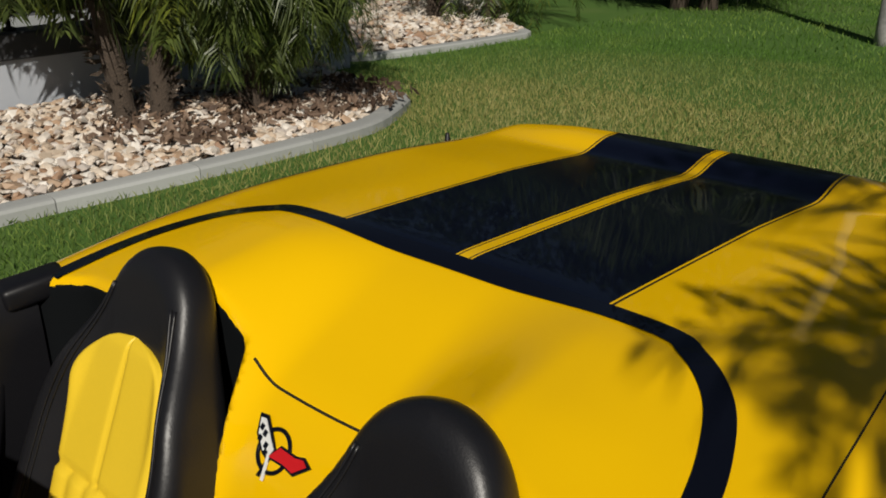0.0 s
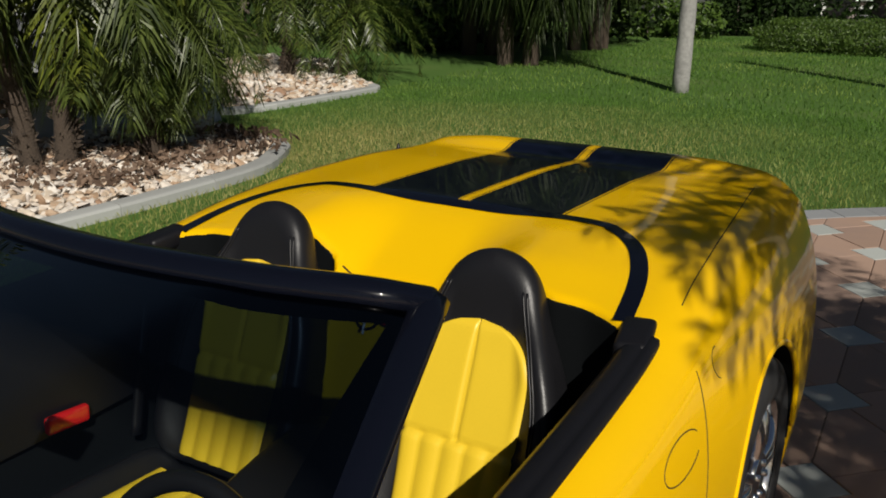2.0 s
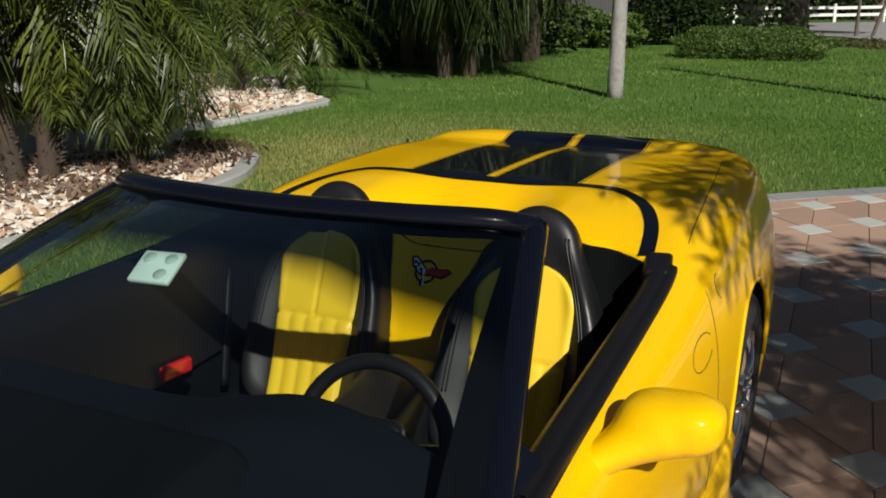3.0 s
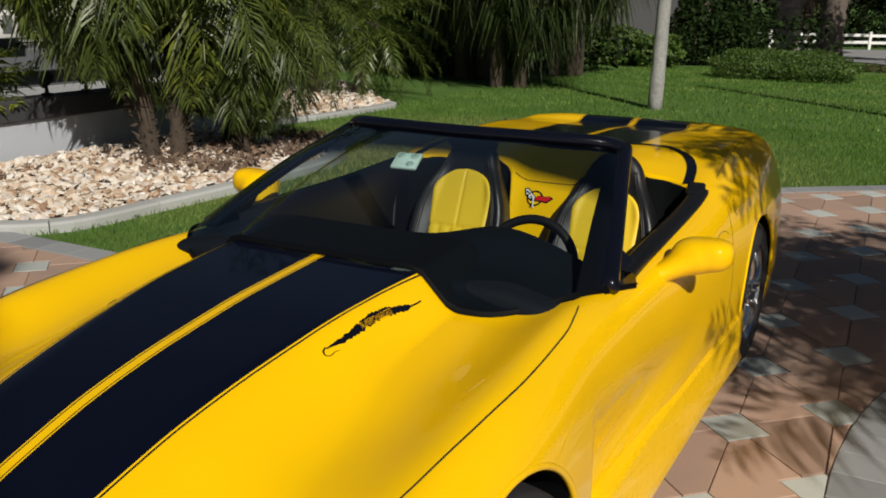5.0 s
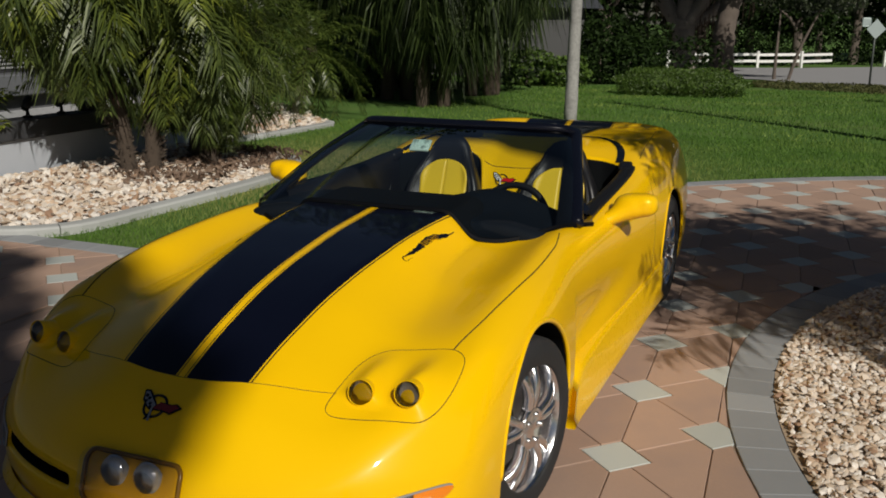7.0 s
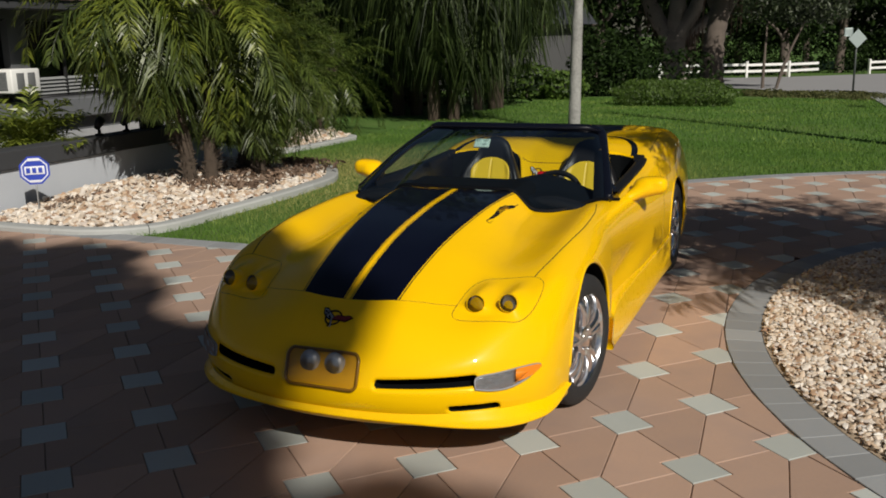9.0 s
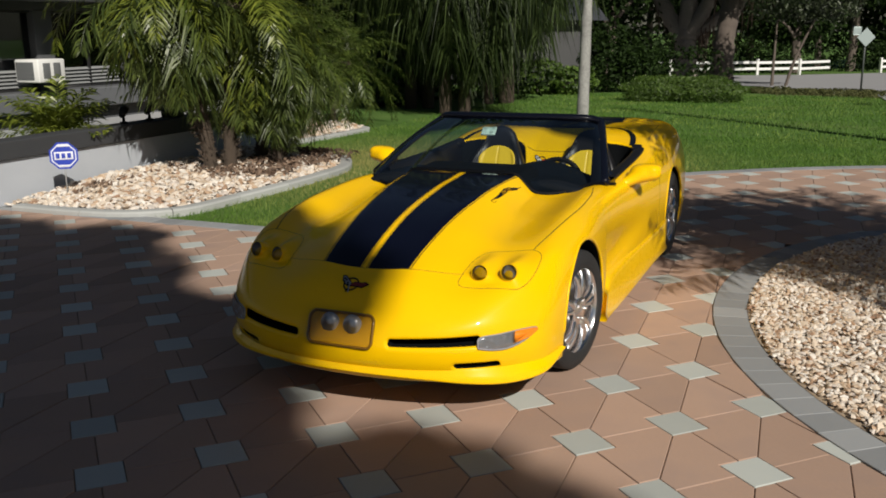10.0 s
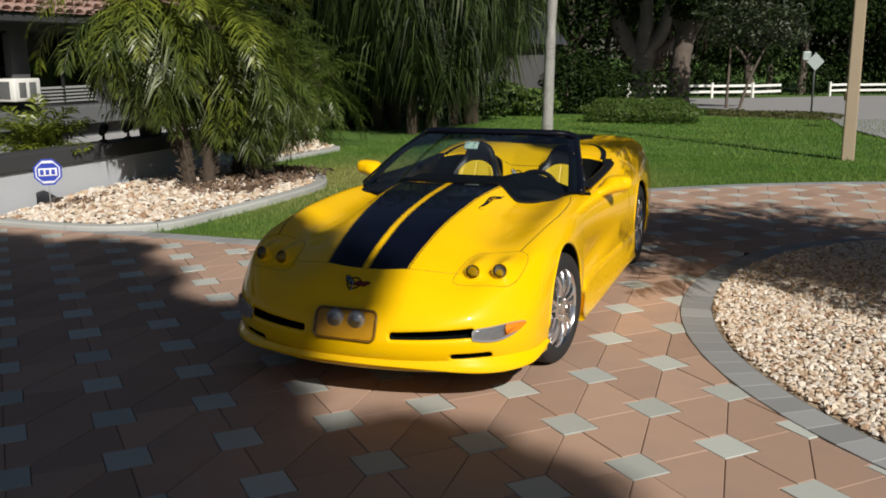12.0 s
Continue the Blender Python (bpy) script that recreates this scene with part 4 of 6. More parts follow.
    hit = cast(cushion, V, (0, 0, -1), 0.9, 0.006)
    U = np.tile(us, len(ys))
    V = hit + np.array((0, 0, 1)) * (0.010 + 0.007 * np.abs(np.sin(np.pi * 2.5 * (U + 1))) - 0.012 * np.clip((np.abs(U) - 0.88) / 0.12, 0, 1))[:, None]
    F = [(i * m + k, i * m + k + 1, (i + 1) * m + k + 1, (i + 1) * m + k) for i in range(len(ys) - 1) for k in range(m - 1)]
    part("centre_panel", mesh_of("centre_panel", V, F), LEATHER_YELLOW, top, "yellow pleated cushion panel")
    # stitched piping down the shoulder
    for sgn in (1, -1):
        for off in (0.0, 0.009):
            pts = [foot + upv * s + np.array((sgn * (half(s) * 0.80 - off), 0, 0)) for s in np.linspace(0.12, 0.60, 40)]
            q = cast(back, np.array(pts) + fwd * 0.25, -fwd, 0.45, 0.006)
            part("piping", mesh_of("piping", *tube(q + fwd * 0.0015, 0.0028, 5)), LEATHER, top)


seat(1), seat(-1)


DASH = surface("black_dash_grain", (0.005, 0.008, 0.013), 0.75, vary=0.2, fine=300, coarse=8, bump=0.2, depth=0.001, spec=0.12)


def cockpit():
    def dash(x, y, z):
        X = np.abs(x)
        hood = 0.065 * np.exp(-(((x - 0.36) / 0.20) ** 2)) * sstep(-0.66, -0.44, y)
        t = z - 0.885 - hood + 0.10 * sstep(-0.38, -0.26, y) + 0.03 * sstep(0.5, 0.72, X)
        low = 0.52 - 0.18 * sstep(0.16, 0.10, X) - z
        return smax(smax(X - 0.705, np.maximum(-0.80 - y, y + 0.28), 0.06), smax(t, low, 0.05), 0.05)

    formed("dashboard", dash, (-0.74, -0.85, 0.30), (0.74, -0.22, 0.99), 0.014, DASH, car, "black dashboard with an instrument hood")

    def tunnel(x, y, z):
        return smax(smax(np.abs(x) - 0.12, np.abs(y - 0.18) - 0.52, 0.05), z - 0.50 - 0.05 * sstep(0.2, 0.6, y), 0.04)

    formed("centre_console", tunnel, (-0.16, -0.4, 0.2), (0.16, 0.76, 0.62), 0.014, LEATHER, car, "black centre console")
    c, tilt = np.array((0.375, -0.215, 0.775)), radians(24)
    a = np.linspace(0, 2 * np.pi, 48, endpoint=False)
    axis_u, axis_v = np.array((1, 0, 0)), np.array((0, math.sin(tilt), math.cos(tilt)))
    rim = c + 0.168 * (np.cos(a)[:, None] * axis_u + np.sin(a)[:, None] * axis_v)
    wheel_ob = part("steering_wheel", mesh_of("steering_wheel", *tube(rim, 0.0165, 10, closed=True)), LEATHER, car, "black three-spoke steering wheel")
    for b in (0.15, math.pi - 0.15, -math.pi / 2):
        e = c + 0.163 * (math.cos(b) * axis_u + math.sin(b) * axis_v)
        part("wheel_spoke", mesh_of("wheel_spoke", *tube([c, (c + e) / 2 + np.array((0, -0.01, 0)), e], [0.03, 0.022, 0.016], 8, flat=0.5)), BLACK_SATIN, wheel_ob)
    bm = bmesh.new()
    box(bm, (0.15, 0.05, 0.12), Matrix.Translation(c) @ pose(0, 0, 0, -24), 0.03, segments=3)
    part("horn_pad", bm, BLACK_SATIN, wheel_ob)
    for s in (1, -1):
        pts = bent([(0.775, -0.40, 0.862), (0.765, -0.2, 0.868), (0.752, 0.1, 0.873), (0.742, 0.4, 0.882), (0.735, 0.62, 0.895), (0.725, 0.76, 0.905)], 40) * np.array((s, 1, 1))
        rows = []
        for p in pts:
            rows += [p + np.array((s * dx, 0, dz)) for dx, dz in ((0.030, -0.012), (0.028, 0.004), (0.012, 0.010), (0.004, 0.004), (0.000, 0.010), (-0.03, 0.008), (-0.045, -0.005), (-0.05, -0.10), (-0.055, -0.40))]
        m = 9
        F = [(i * m + k, i * m + k + 1, (i + 1) * m + k + 1, (i + 1) * m + k) for i in range(39) for k in range(m - 1)]
        part("door_trim", mesh_of("door_trim", np.array(rows), F), BLACK_SATIN, car, "black padded door top and inner panel")
        bm = bmesh.new()
        box(bm, (0.075, 0.13, 0.05), Matrix.Translation((s * 0.70, 0.765, 0.895)) @ pose(0, 0, 0, 8, 0, s * 10), 0.014, segments=3)
        part("latch_cap", bm, BLACK_SATIN, car, "black cap behind the door")
        v, f = tube(bent([(s * 0.705, 0.70, 0.84), (s * 0.69, 0.66, 0.70), (s * 0.67, 0.60, 0.52), (s * 0.66, 0.56, 0.38)], 14), 0.012, 6, flat=2.0)
        part("seat_belt", mesh_of("seat_belt", v, f), BLACK_SATIN, car)
    bm = bmesh.new()
    box(bm, (1.36, 0.02, 0.34), Matrix.Translation((0, 0.80, 0.40)) @ pose(0, 0, 0, 0), 0.006)
    part("bulkhead", bm, CARPET, car, "black carpeted bulkhead")
    bm = bmesh.new()
    box(bm, (0.026, 0.13, 0.05), Matrix.Translation((-0.672, 0.36, 0.515)) @ pose(0, 0, 0, -4), 0.012, segments=4)
    part("door_reflector", bm, RED, car, "red reflector on the door panel")
    v, f = tube([(-0.02, 0.0, 0.50), (-0.02, 0.02, 0.60)], [0.012, 0.010], 8)
    shift = part("gear_lever", mesh_of("gear_lever", v, f), CHROME, car)
    v, f = lathe([(-0.02, 0.0), (-0.018, 0.02), (0.0, 0.027), (0.02, 0.02), (0.025, 0.0)], 16, "z")
    part("gear_knob", mesh_of("gear_knob", v + np.array((-0.02, 0.02, 0.62)), f), LEATHER, shift)


cockpit()

# ---- ground, drive, beds ----
GRASS = leafy("lawn_grass", (0.058, 0.142, 0.014), (0.172, 0.335, 0.042), 0.6, 0.35, (0.27, 0.36, 0.07), (-2.6, 5.4, 0.0, 3.4))
TURF = surface("lawn_turf", (0.07, 0.155, 0.016), 0.9, vary=0.4, fine=55, coarse=0.45, bump=0.6, depth=0.02, second=(0.10, 0.16, 0.03))
PAVER = surface("terracotta_paver", (0.415, 0.280, 0.212), 0.8, vary=0.22, fine=60, coarse=2.2, bump=0.3, depth=0.002, each=0.35, second=(0.35, 0.245, 0.20))
DIAMOND = surface("pale_grey_paver", (0.44, 0.465, 0.44), 0.8, vary=0.12, fine=110, coarse=6, bump=0.2, depth=0.002, each=0.35)
GRIT = surface("tan_stone_grit", (0.40, 0.31, 0.22), 0.95, vary=0.6, fine=90, coarse=5, bump=0.6, depth=0.01)
SAND = surface("joint_sand", (0.30, 0.215, 0.155), 0.95, vary=0.4, fine=200, coarse=4)
CONCRETE = surface("kerb_concrete", (0.40, 0.41, 0.40), 0.85, vary=0.22, fine=60, coarse=3, bump=0.3, depth=0.004, each=0.3)
BORDER = surface("grey_border_brick", (0.275, 0.285, 0.295), 0.85, vary=0.2, fine=80, coarse=4, bump=0.3, depth=0.003, each=0.4)
SOIL = surface("dark_bed_soil", (0.16, 0.11, 0.07), 0.95, vary=0.5, fine=40, coarse=3, bump=0.6, depth=0.02)
ASPHALT = surface("pale_road_asphalt", (0.30, 0.30, 0.31), 0.9, vary=0.2, fine=50, coarse=0.6)

DRIVE_C, DRIVE_R = np.array((6.0, -1.0)), 8.75
ISLAND_C = np.array((5.0, 0.3))


def island_r(a):
    """Radius of the stone island by angle."""
    b = np.abs(np.mod(a, 2 * np.pi) - np.pi)
    return 3.42 - 0.75 * np.clip((b - 0.65) / 0.9, 0, 1) ** 1.5 * (np.sin(a) > 0)


def in_island(x, y, grow=0.0):
    a = np.arctan2(y - ISLAND_C[1], x - ISLAND_C[0])
    return np.hypot(x - ISLAND_C[0], y - ISLAND_C[1]) < island_r(a) + grow


def in_drive(x, y, grow=0.0):
    disc = np.hypot(x - DRIVE_C[0], y - DRIVE_C[1]) < DRIVE_R + grow
    arm = (y < 1.12 + 0.03 * (x + 4) + grow) & (x < -1.9)
    return disc | arm | ((y < -3) & (x > -30))


def ground_z(x, y):
    return -0.03 - 0.02 * np.maximum(0, np.sqrt(np.clip(y - 12, 0, 70) ** 2 + 1) - 1)


def gz(x, y):
    return float(ground_z(np.array(float(x)), np.array(float(y))))


def sheet(name, xs, ys, z, mat, label, category, keep=None):
    X, Y = np.meshgrid(xs, ys, indexing="ij")
    v = np.stack([X, Y, z(X, Y)], -1).reshape(-1, 3)
    n, m = X.shape
    f = [(i * m + j, (i + 1) * m + j, (i + 1) * m + j + 1, i * m + j + 1) for i in range(n - 1) for j in range(m - 1)]
    return tagged(part(name, mesh_of(name, v, f), mat), label, category, kind="structure")


axis_x = np.concatenate([[-600, -200, -80], np.linspace(-40, 40, 41), [80, 200, 600]])
axis_y = np.concatenate([[-600, -200, -80], np.linspace(-40, 70, 56), [120, 250, 600]])
ground = sheet("ground", axis_x, axis_y, ground_z, TURF, "green lawn with dry straw-coloured patches", "lawn")


def pieced(name, outlines, z, mat, label, category):
    """A flat sheet of convex outlines laid edge to edge."""
    v, f = [], []
    for ring in outlines:
        f.append(tuple(range(len(v), len(v) + len(ring))))
        v += [(x, y, z) for x, y in ring]
    return tagged(part(name, mesh_of(name, v, f, False), mat, smooth=False), label, category, kind="structure")


disc = [tuple(DRIVE_C + DRIVE_R * np.array((math.cos(a), math.sin(a)))) for a in np.linspace(radians(-15), radians(166), 60)]
(ex, ey), (wx, wy) = disc[0], disc[-1]
drive = pieced("driveway", [disc, [(-30, -30), (wx, -30), (wx, wy), (-30, 0.4)], [(wx, -30), (ex, -30), (ex, ey), (wx, wy)], [(ex, -30), (30, -30), (30, -3.3), (ex, ey)]], -0.0078, SAND, "drive paved with terracotta pavers and pale grey diamonds", "driveway")


def bay(edge, back_x):
    """Quads from a curved edge to a straight back."""
    return [[tuple(p), tuple(q), (back_x, q[1]), (back_x, p[1])] for p, q in zip(edge, edge[1:])]


# soil and rock beds
WALL_X = -6.02
bed_edge = bent([(-5.75, 0.98), (-5.0, 0.98), (-4.38, 1.08), (-3.99, 1.45), (-3.91, 2.2), (-3.86, 3.0), (-3.85, 3.9), (-3.90, 4.55), (-4.08, 4.98), (-4.36, 5.44)], 60)
bed_back = bent([(-4.36, 5.44), (-4.8, 5.50), (-5.4, 5.62), (-6.3, 5.9)], 14)
far_edge = bent([(-8.2, 5.9), (-7.0, 6.35), (-6.25, 6.75), (-6.05, 7.6), (-5.96, 8.5), (-5.93, 9.15)], 40)
far_back = bent([(-5.93, 9.15), (-6.7, 9.7), (-7.6, 10.5), (-8.6, 11.2), (-10.5, 11.6)], 20)
bed = pieced("rock_bed", bay(np.concatenate([bed_edge, bed_back[1:]]), -6.45), 0.0, SOIL, "planting bed with dark soil under pale stones", "planting bed")
pieced("rock_bed_far", bay(np.concatenate([far_edge, far_back[1:]]), -10.6), 0.0, SOIL, "planting bed with dark soil under pale stones", "planting bed")
a = np.linspace(0, 2 * np.pi, 72, endpoint=False)
rim_pts = [tuple(ISLAND_C + island_r(t) * np.array((math.cos(t), math.sin(t)))) for t in a]
island = pieced("stone_island", [[tuple(ISLAND_C), p, q] for p, q in zip(rim_pts, rim_pts[1:] + rim_pts[:1])], 0.004, GRIT, "round island filled with tan river stones", "planting bed")


def kerb(name, path, width, height, label, mats, gap=0.9, z0=-0.03):
    """A run of cast kerb, cut into lengths by thin joints."""
    base_ob = thing(name, label, "kerb", kind="structure")
    p = np.array(path)
    d = np.gradient(p, axis=0)
    d /= np.linalg.norm(d, axis=1)[:, None]
    s = np.stack([d[:, 1], -d[:, 0]], 1)
    dist = np.concatenate([[0], np.cumsum(np.linalg.norm(np.diff(p, axis=0), axis=1))])
    n = max(1, round(dist[-1] / gap))
    for k in range(n):
        t = np.linspace(dist[-1] * k / n + 0.004, dist[-1] * (k + 1) / n - 0.004, 7)
        q = np.stack([np.interp(t, dist, p[:, i]) for i in (0, 1)], 1)
        sd = np.stack([np.interp(t, dist, s[:, i]) for i in (0, 1)], 1)
        rows = []
        for w, z in ((-0.5, z0), (-0.5, z0 + height * 0.75), (-0.42, z0 + height * 0.95), (-0.25, z0 + height), (0.25, z0 + height), (0.42, z0 + height * 0.95), (0.5, z0 + height * 0.75), (0.5, z0)):
            rows.append(np.concatenate([q + sd * w * width, np.full((7, 1), z)], 1))
        v = np.stack(rows, 1).reshape(-1, 3)
        f = [(i * 8 + j, i * 8 + j + 1, (i + 1) * 8 + j + 1, (i + 1) * 8 + j) for i in range(6) for j in range(7)] + [tuple(range(8)), tuple(48 + j for j in range(8))]
        part("kerb_length", mesh_of("kerb_length", v, f, False), mats, base_ob)
    return base_ob


kerb("kerb", np.concatenate([bed_edge, bed_back[1:]]), 0.17, 0.085, "pale grey concrete kerb round the rock bed", CONCRETE)
kerb("kerb_far", np.concatenate([far_edge, far_back[1:]]), 0.16, 0.075, "pale grey concrete kerb round the far rock bed", CONCRETE)

# ---- planted things: builders ----
BARK_PALM = surface("grey_palm_bark", (0.33, 0.325, 0.315), 0.9, vary=0.85, fine=22, coarse=4, bump=0.5, depth=0.01)
BARK_FIBRE = surface("brown_fibrous_bark", (0.075, 0.055, 0.040), 0.95, vary=0.5, fine=70, coarse=6, bump=0.8, depth=0.02)
BARK_OAK = surface("oak_bark", (0.13, 0.105, 0.088), 0.95, vary=0.5, fine=22, coarse=2, bump=0.8, depth=0.03)
# lighter copy of the oak bark: sunlight on the limbs put into the colour
BARK_SUNLIT = surface("sunlit_oak_bark", (0.27, 0.235, 0.205), 0.95, vary=0.6, fine=16, coarse=1.5, bump=0.8, depth=0.03)
MOSS = leafy("hanging_moss", (0.10, 0.065, 0.05), (0.34, 0.25, 0.20), 0.8, 0.3, spec=0.1)
FROND = leafy("palm_frond_green", (0.028, 0.055, 0.010), (0.18, 0.235, 0.045), 0.34, 0.32)
FROND_YELLOW = leafy("yellowing_palm_frond", (0.06, 0.095, 0.013), (0.30, 0.345, 0.05), 0.34, 0.38)
FROND_DARK = leafy("dark_hanging_frond", (0.011, 0.022, 0.006), (0.085, 0.125, 0.032), 0.5, 0.25, spec=0.25)
FROND_OLD = leafy("old_dull_frond", (0.030, 0.050, 0.011), (0.15, 0.195, 0.042), 0.42, 0.28)
FROND_DRY = leafy("dry_brown_frond", (0.07, 0.04, 0.026), (0.34, 0.235, 0.165), 0.7, 0.2)
LEAF = leafy("glossy_shrub_leaf", (0.020, 0.050, 0.010), (0.10, 0.17, 0.035), 0.35, 0.25)
# near-black leaves: the deep shade of the far trees is in the colour
LEAF_SHADE = leafy("shade_dark_tree_leaf", (0.006, 0.014, 0.003), (0.030, 0.058, 0.012), 0.6, 0.15, spec=0.12)
LEAF_DULL = leafy("dull_young_tree_leaf", (0.012, 0.022, 0.008), (0.055, 0.075, 0.028), 0.5, 0.2)
# dull olive that stands for shaded ground on the verge
LEAF_VERGE_SHADE = leafy("olive_verge_shade", (0.045, 0.055, 0.018), (0.15, 0.15, 0.055), 0.6, 0.2, spec=0.2)
LEAF_LIGHT = leafy("light_hedge_leaf", (0.04, 0.085, 0.012), (0.15, 0.24, 0.04), 0.45, 0.3)


def unit(v):
    return v / (np.linalg.norm(v, axis=-1, keepdims=True) + 1e-9)


def fronds(rng, crown, count, length, lift=(70, -20), droop=1.1, leaflet=0.25, pairs=34, width=0.014, hang=0.35, rachis=0.008):
    """Feather fronds round a crown point: verts and faces of rachis strips and leaflets."""
    V, F, at = [], [], 0
    for i in range(count):
        az = i * 2.39996 + rng.uniform(-0.3, 0.3)
        el = radians(lift[0] + (lift[1] - lift[0]) * (i / max(1, count - 1)) + rng.uniform(-9, 9))
        L = length * rng.uniform(0.82, 1.1)
        n = 14
        e = el - droop * np.linspace(0, 1, n) ** 1.3 * rng.uniform(0.85, 1.2)
        step = L / (n - 1)
        r = np.concatenate([[0], np.cumsum(np.cos(e[:-1]) * step)])
        z = np.concatenate([[0], np.cumsum(np.sin(e[:-1]) * step)])
        tw = az + 0.25 * rng.uniform(-1, 1) * np.linspace(0, 1, n)
        P = np.array(crown) + np.stack([r * np.cos(tw), r * np.sin(tw), z], 1)
        D = unit(np.gradient(P, axis=0))
        S = unit(np.cross(D, (0, 0, 1.0)))
        U = np.cross(S, D)
        w = rachis * (1 - 0.8 * np.linspace(0, 1, n))[:, None]
        ring = np.stack([P - S * w, P + U * w * 0.8, P + S * w], 1).reshape(-1, 3)
        V.append(ring)
        F += [(at + a * 3 + k, at + a * 3 + k + 1, at + a * 3 + k + 4, at + a * 3 + k + 3) for a in range(n - 1) for k in (0, 1)]
        at += len(ring)
        t = np.linspace(0.10, 0.99, pairs)
        k = t * (n - 1)
        i0 = np.minimum(k.astype(int), n - 2)
        u = (k - i0)[:, None]
        lerp = lambda A: A[i0] * (1 - u) + A[i0 + 1] * u  # noqa: E731
        p, d, s, up = lerp(P), lerp(D), lerp(S), lerp(U)
        ln = (leaflet * np.sin(np.pi * np.clip(t * 0.86 + 0.12, 0, 1)) ** 0.7)[:, None] * rng.uniform(0.65, 1.2, (pairs, 1))
        for sg in (1, -1):
            way = unit(d * rng.uniform(0.42, 0.85, (pairs, 1)) + s * sg * 0.78 + up * rng.uniform(-0.30, 0.62, (pairs, 1)))
            mid = p + way * ln * 0.5 + np.array((0, 0, -1)) * ln * hang * 0.12
            tip = p + way * ln * 0.96 + np.array((0, 0, -1)) * ln * hang
            side = unit(np.cross(way, up)) * width * 0.5
            q = np.stack([p, mid - side, tip, mid + side], 1).reshape(-1, 3)
            V.append(q)
            F += [(at + 4 * a, at + 4 * a + 1, at + 4 * a + 2, at + 4 * a + 3) for a in range(pairs)]
            at += len(q)
    return np.concatenate(V), F


def leaf_cloud(rng, blobs, count, size, flat=0.55):
    """Leaves scattered near the surfaces of blobs (x, y, z, rx, ry, rz)."""
    B = np.array(blobs, float)
    vol = (B[:, 3] * B[:, 4] * B[:, 5]) ** 0.67
    pick = rng.choice(len(B), count, p=vol / vol.sum())
    d = unit(rng.normal(size=(count, 3)))
    rad = 1 - 0.45 * rng.random(count) ** 2.2
    lump = 1 + 0.16 * np.sin(5 * d[:, 0] + pick) * np.sin(4 * d[:, 1] + 2 * pick) + 0.10 * np.sin(9 * d[:, 2] + pick)
    c = B[pick, :3] + d * B[pick, 3:] * (rad * lump)[:, None]
    n = unit(d * flat + rng.normal(size=(count, 3)) * 0.6 + np.array((0, 0, 0.25)))
    a = unit(np.cross(n, rng.normal(size=(count, 3))))
    b = np.cross(n, a)
    s = size * rng.uniform(0.6, 1.25, (count, 1))
    q = np.stack([c - a * s, c - b * s * 0.42 + n * s * 0.1, c + a * s, c + b * s * 0.42 + n * s * 0.1], 1).reshape(-1, 3)
    return q, np.arange(count * 4).reshape(-1, 4)


def trunk_of(points, radii, sides=12, rough=0.0, seed=0):
    p = bent(points, 26)
    r = np.interp(np.linspace(0, 1, 26), np.linspace(0, 1, len(radii)), radii)
    rng = np.random.default_rng(seed)
    v, f = tube(p, r * (1 + rough * rng.normal(size=26) * 0.5), sides)
    if rough:
        v = v + rng.normal(size=v.shape) * rough * r.mean() * 0.4
    return v, f


def feather_palm(name, at, stems, label, crown_mat, seed, count=34, length=1.45, leaflet=0.24, pairs=40, width=0.013, lift=(75, -45), droop=1.25, hang=0.3, bark=None, thick=0.075, group="", shag=False, skirt=0):
    """A palm clump: each stem is (dx, dy, height, lean x, lean y)."""
    rng = np.random.default_rng(seed)
    t = thing(name, label, "palm tree", Matrix.Translation(at), group)
    for dx, dy, h, lx, ly in stems:
        pts = [(dx, dy, -0.1), (dx + lx * 0.3, dy + ly * 0.3, h * 0.5), (dx + lx, dy + ly, h)]
        v, f = trunk_of(pts, [thick * 1.25, thick, thick * 0.95, thick * 1.3], 12, 0.10, seed)
        tr = part("trunk", mesh_of("trunk", v, f), bark or BARK_FIBRE, t)
        if shag:
            c = np.array([(dx + lx * k, dy + ly * k, h * k) for k in np.linspace(0.06, 1.0, 300)])
            dd = unit(np.concatenate([rng.normal(size=(300, 2)), rng.uniform(-0.8, 0.9, (300, 1))], 1))
            q = np.stack([c, c + dd * 0.08 + (0, 0, 0.022), c + dd * 0.15 + (0, 0, 0.03), c + dd * 0.08 + (0, 0, -0.016)], 1).reshape(-1, 3)
            part("leaf_sheath", mesh_of("leaf_sheath", q, np.arange(1200).reshape(-1, 4)), bark or BARK_FIBRE, t)
        v, f = fronds(rng, (dx + lx, dy + ly, h), count, length, lift, droop, leaflet, pairs, width, hang)
        part("crown", mesh_of("crown", v, f, False), crown_mat, t)
        if skirt:
            v, f = fronds(rng, (dx + lx, dy + ly, h - 0.15), skirt, length * 0.95, (5, -75), droop * 0.9, leaflet * 1.1, pairs, width * 1.1, 0.6)
            part("hanging_fronds", mesh_of("hanging_fronds", v, f, False), FROND_OLD, t, "older dull green fronds hanging down")
    return t


def shrub(name, at, blobs, count, size, mat, label, seed, category="shrub", stems=True):
    rng = np.random.default_rng(seed)
    t = thing(name, label, category, Matrix.Translation(at))
    v, f = leaf_cloud(rng, blobs, count, size)
    part("foliage", mesh_of("foliage", v, f, False), mat, t)
    for b in blobs:
        v, f = trunk_of([(b[0] * 0.6, b[1] * 0.6, -0.3), (b[0] * 0.8, b[1] * 0.8, b[2] * 0.5), (b[0], b[1], b[2] + b[5] * 0.2)], [0.03, 0.022, 0.01], 6, 0.05, seed)
        part("stem", mesh_of("stem", v, f), BARK_OAK, t)
    return t


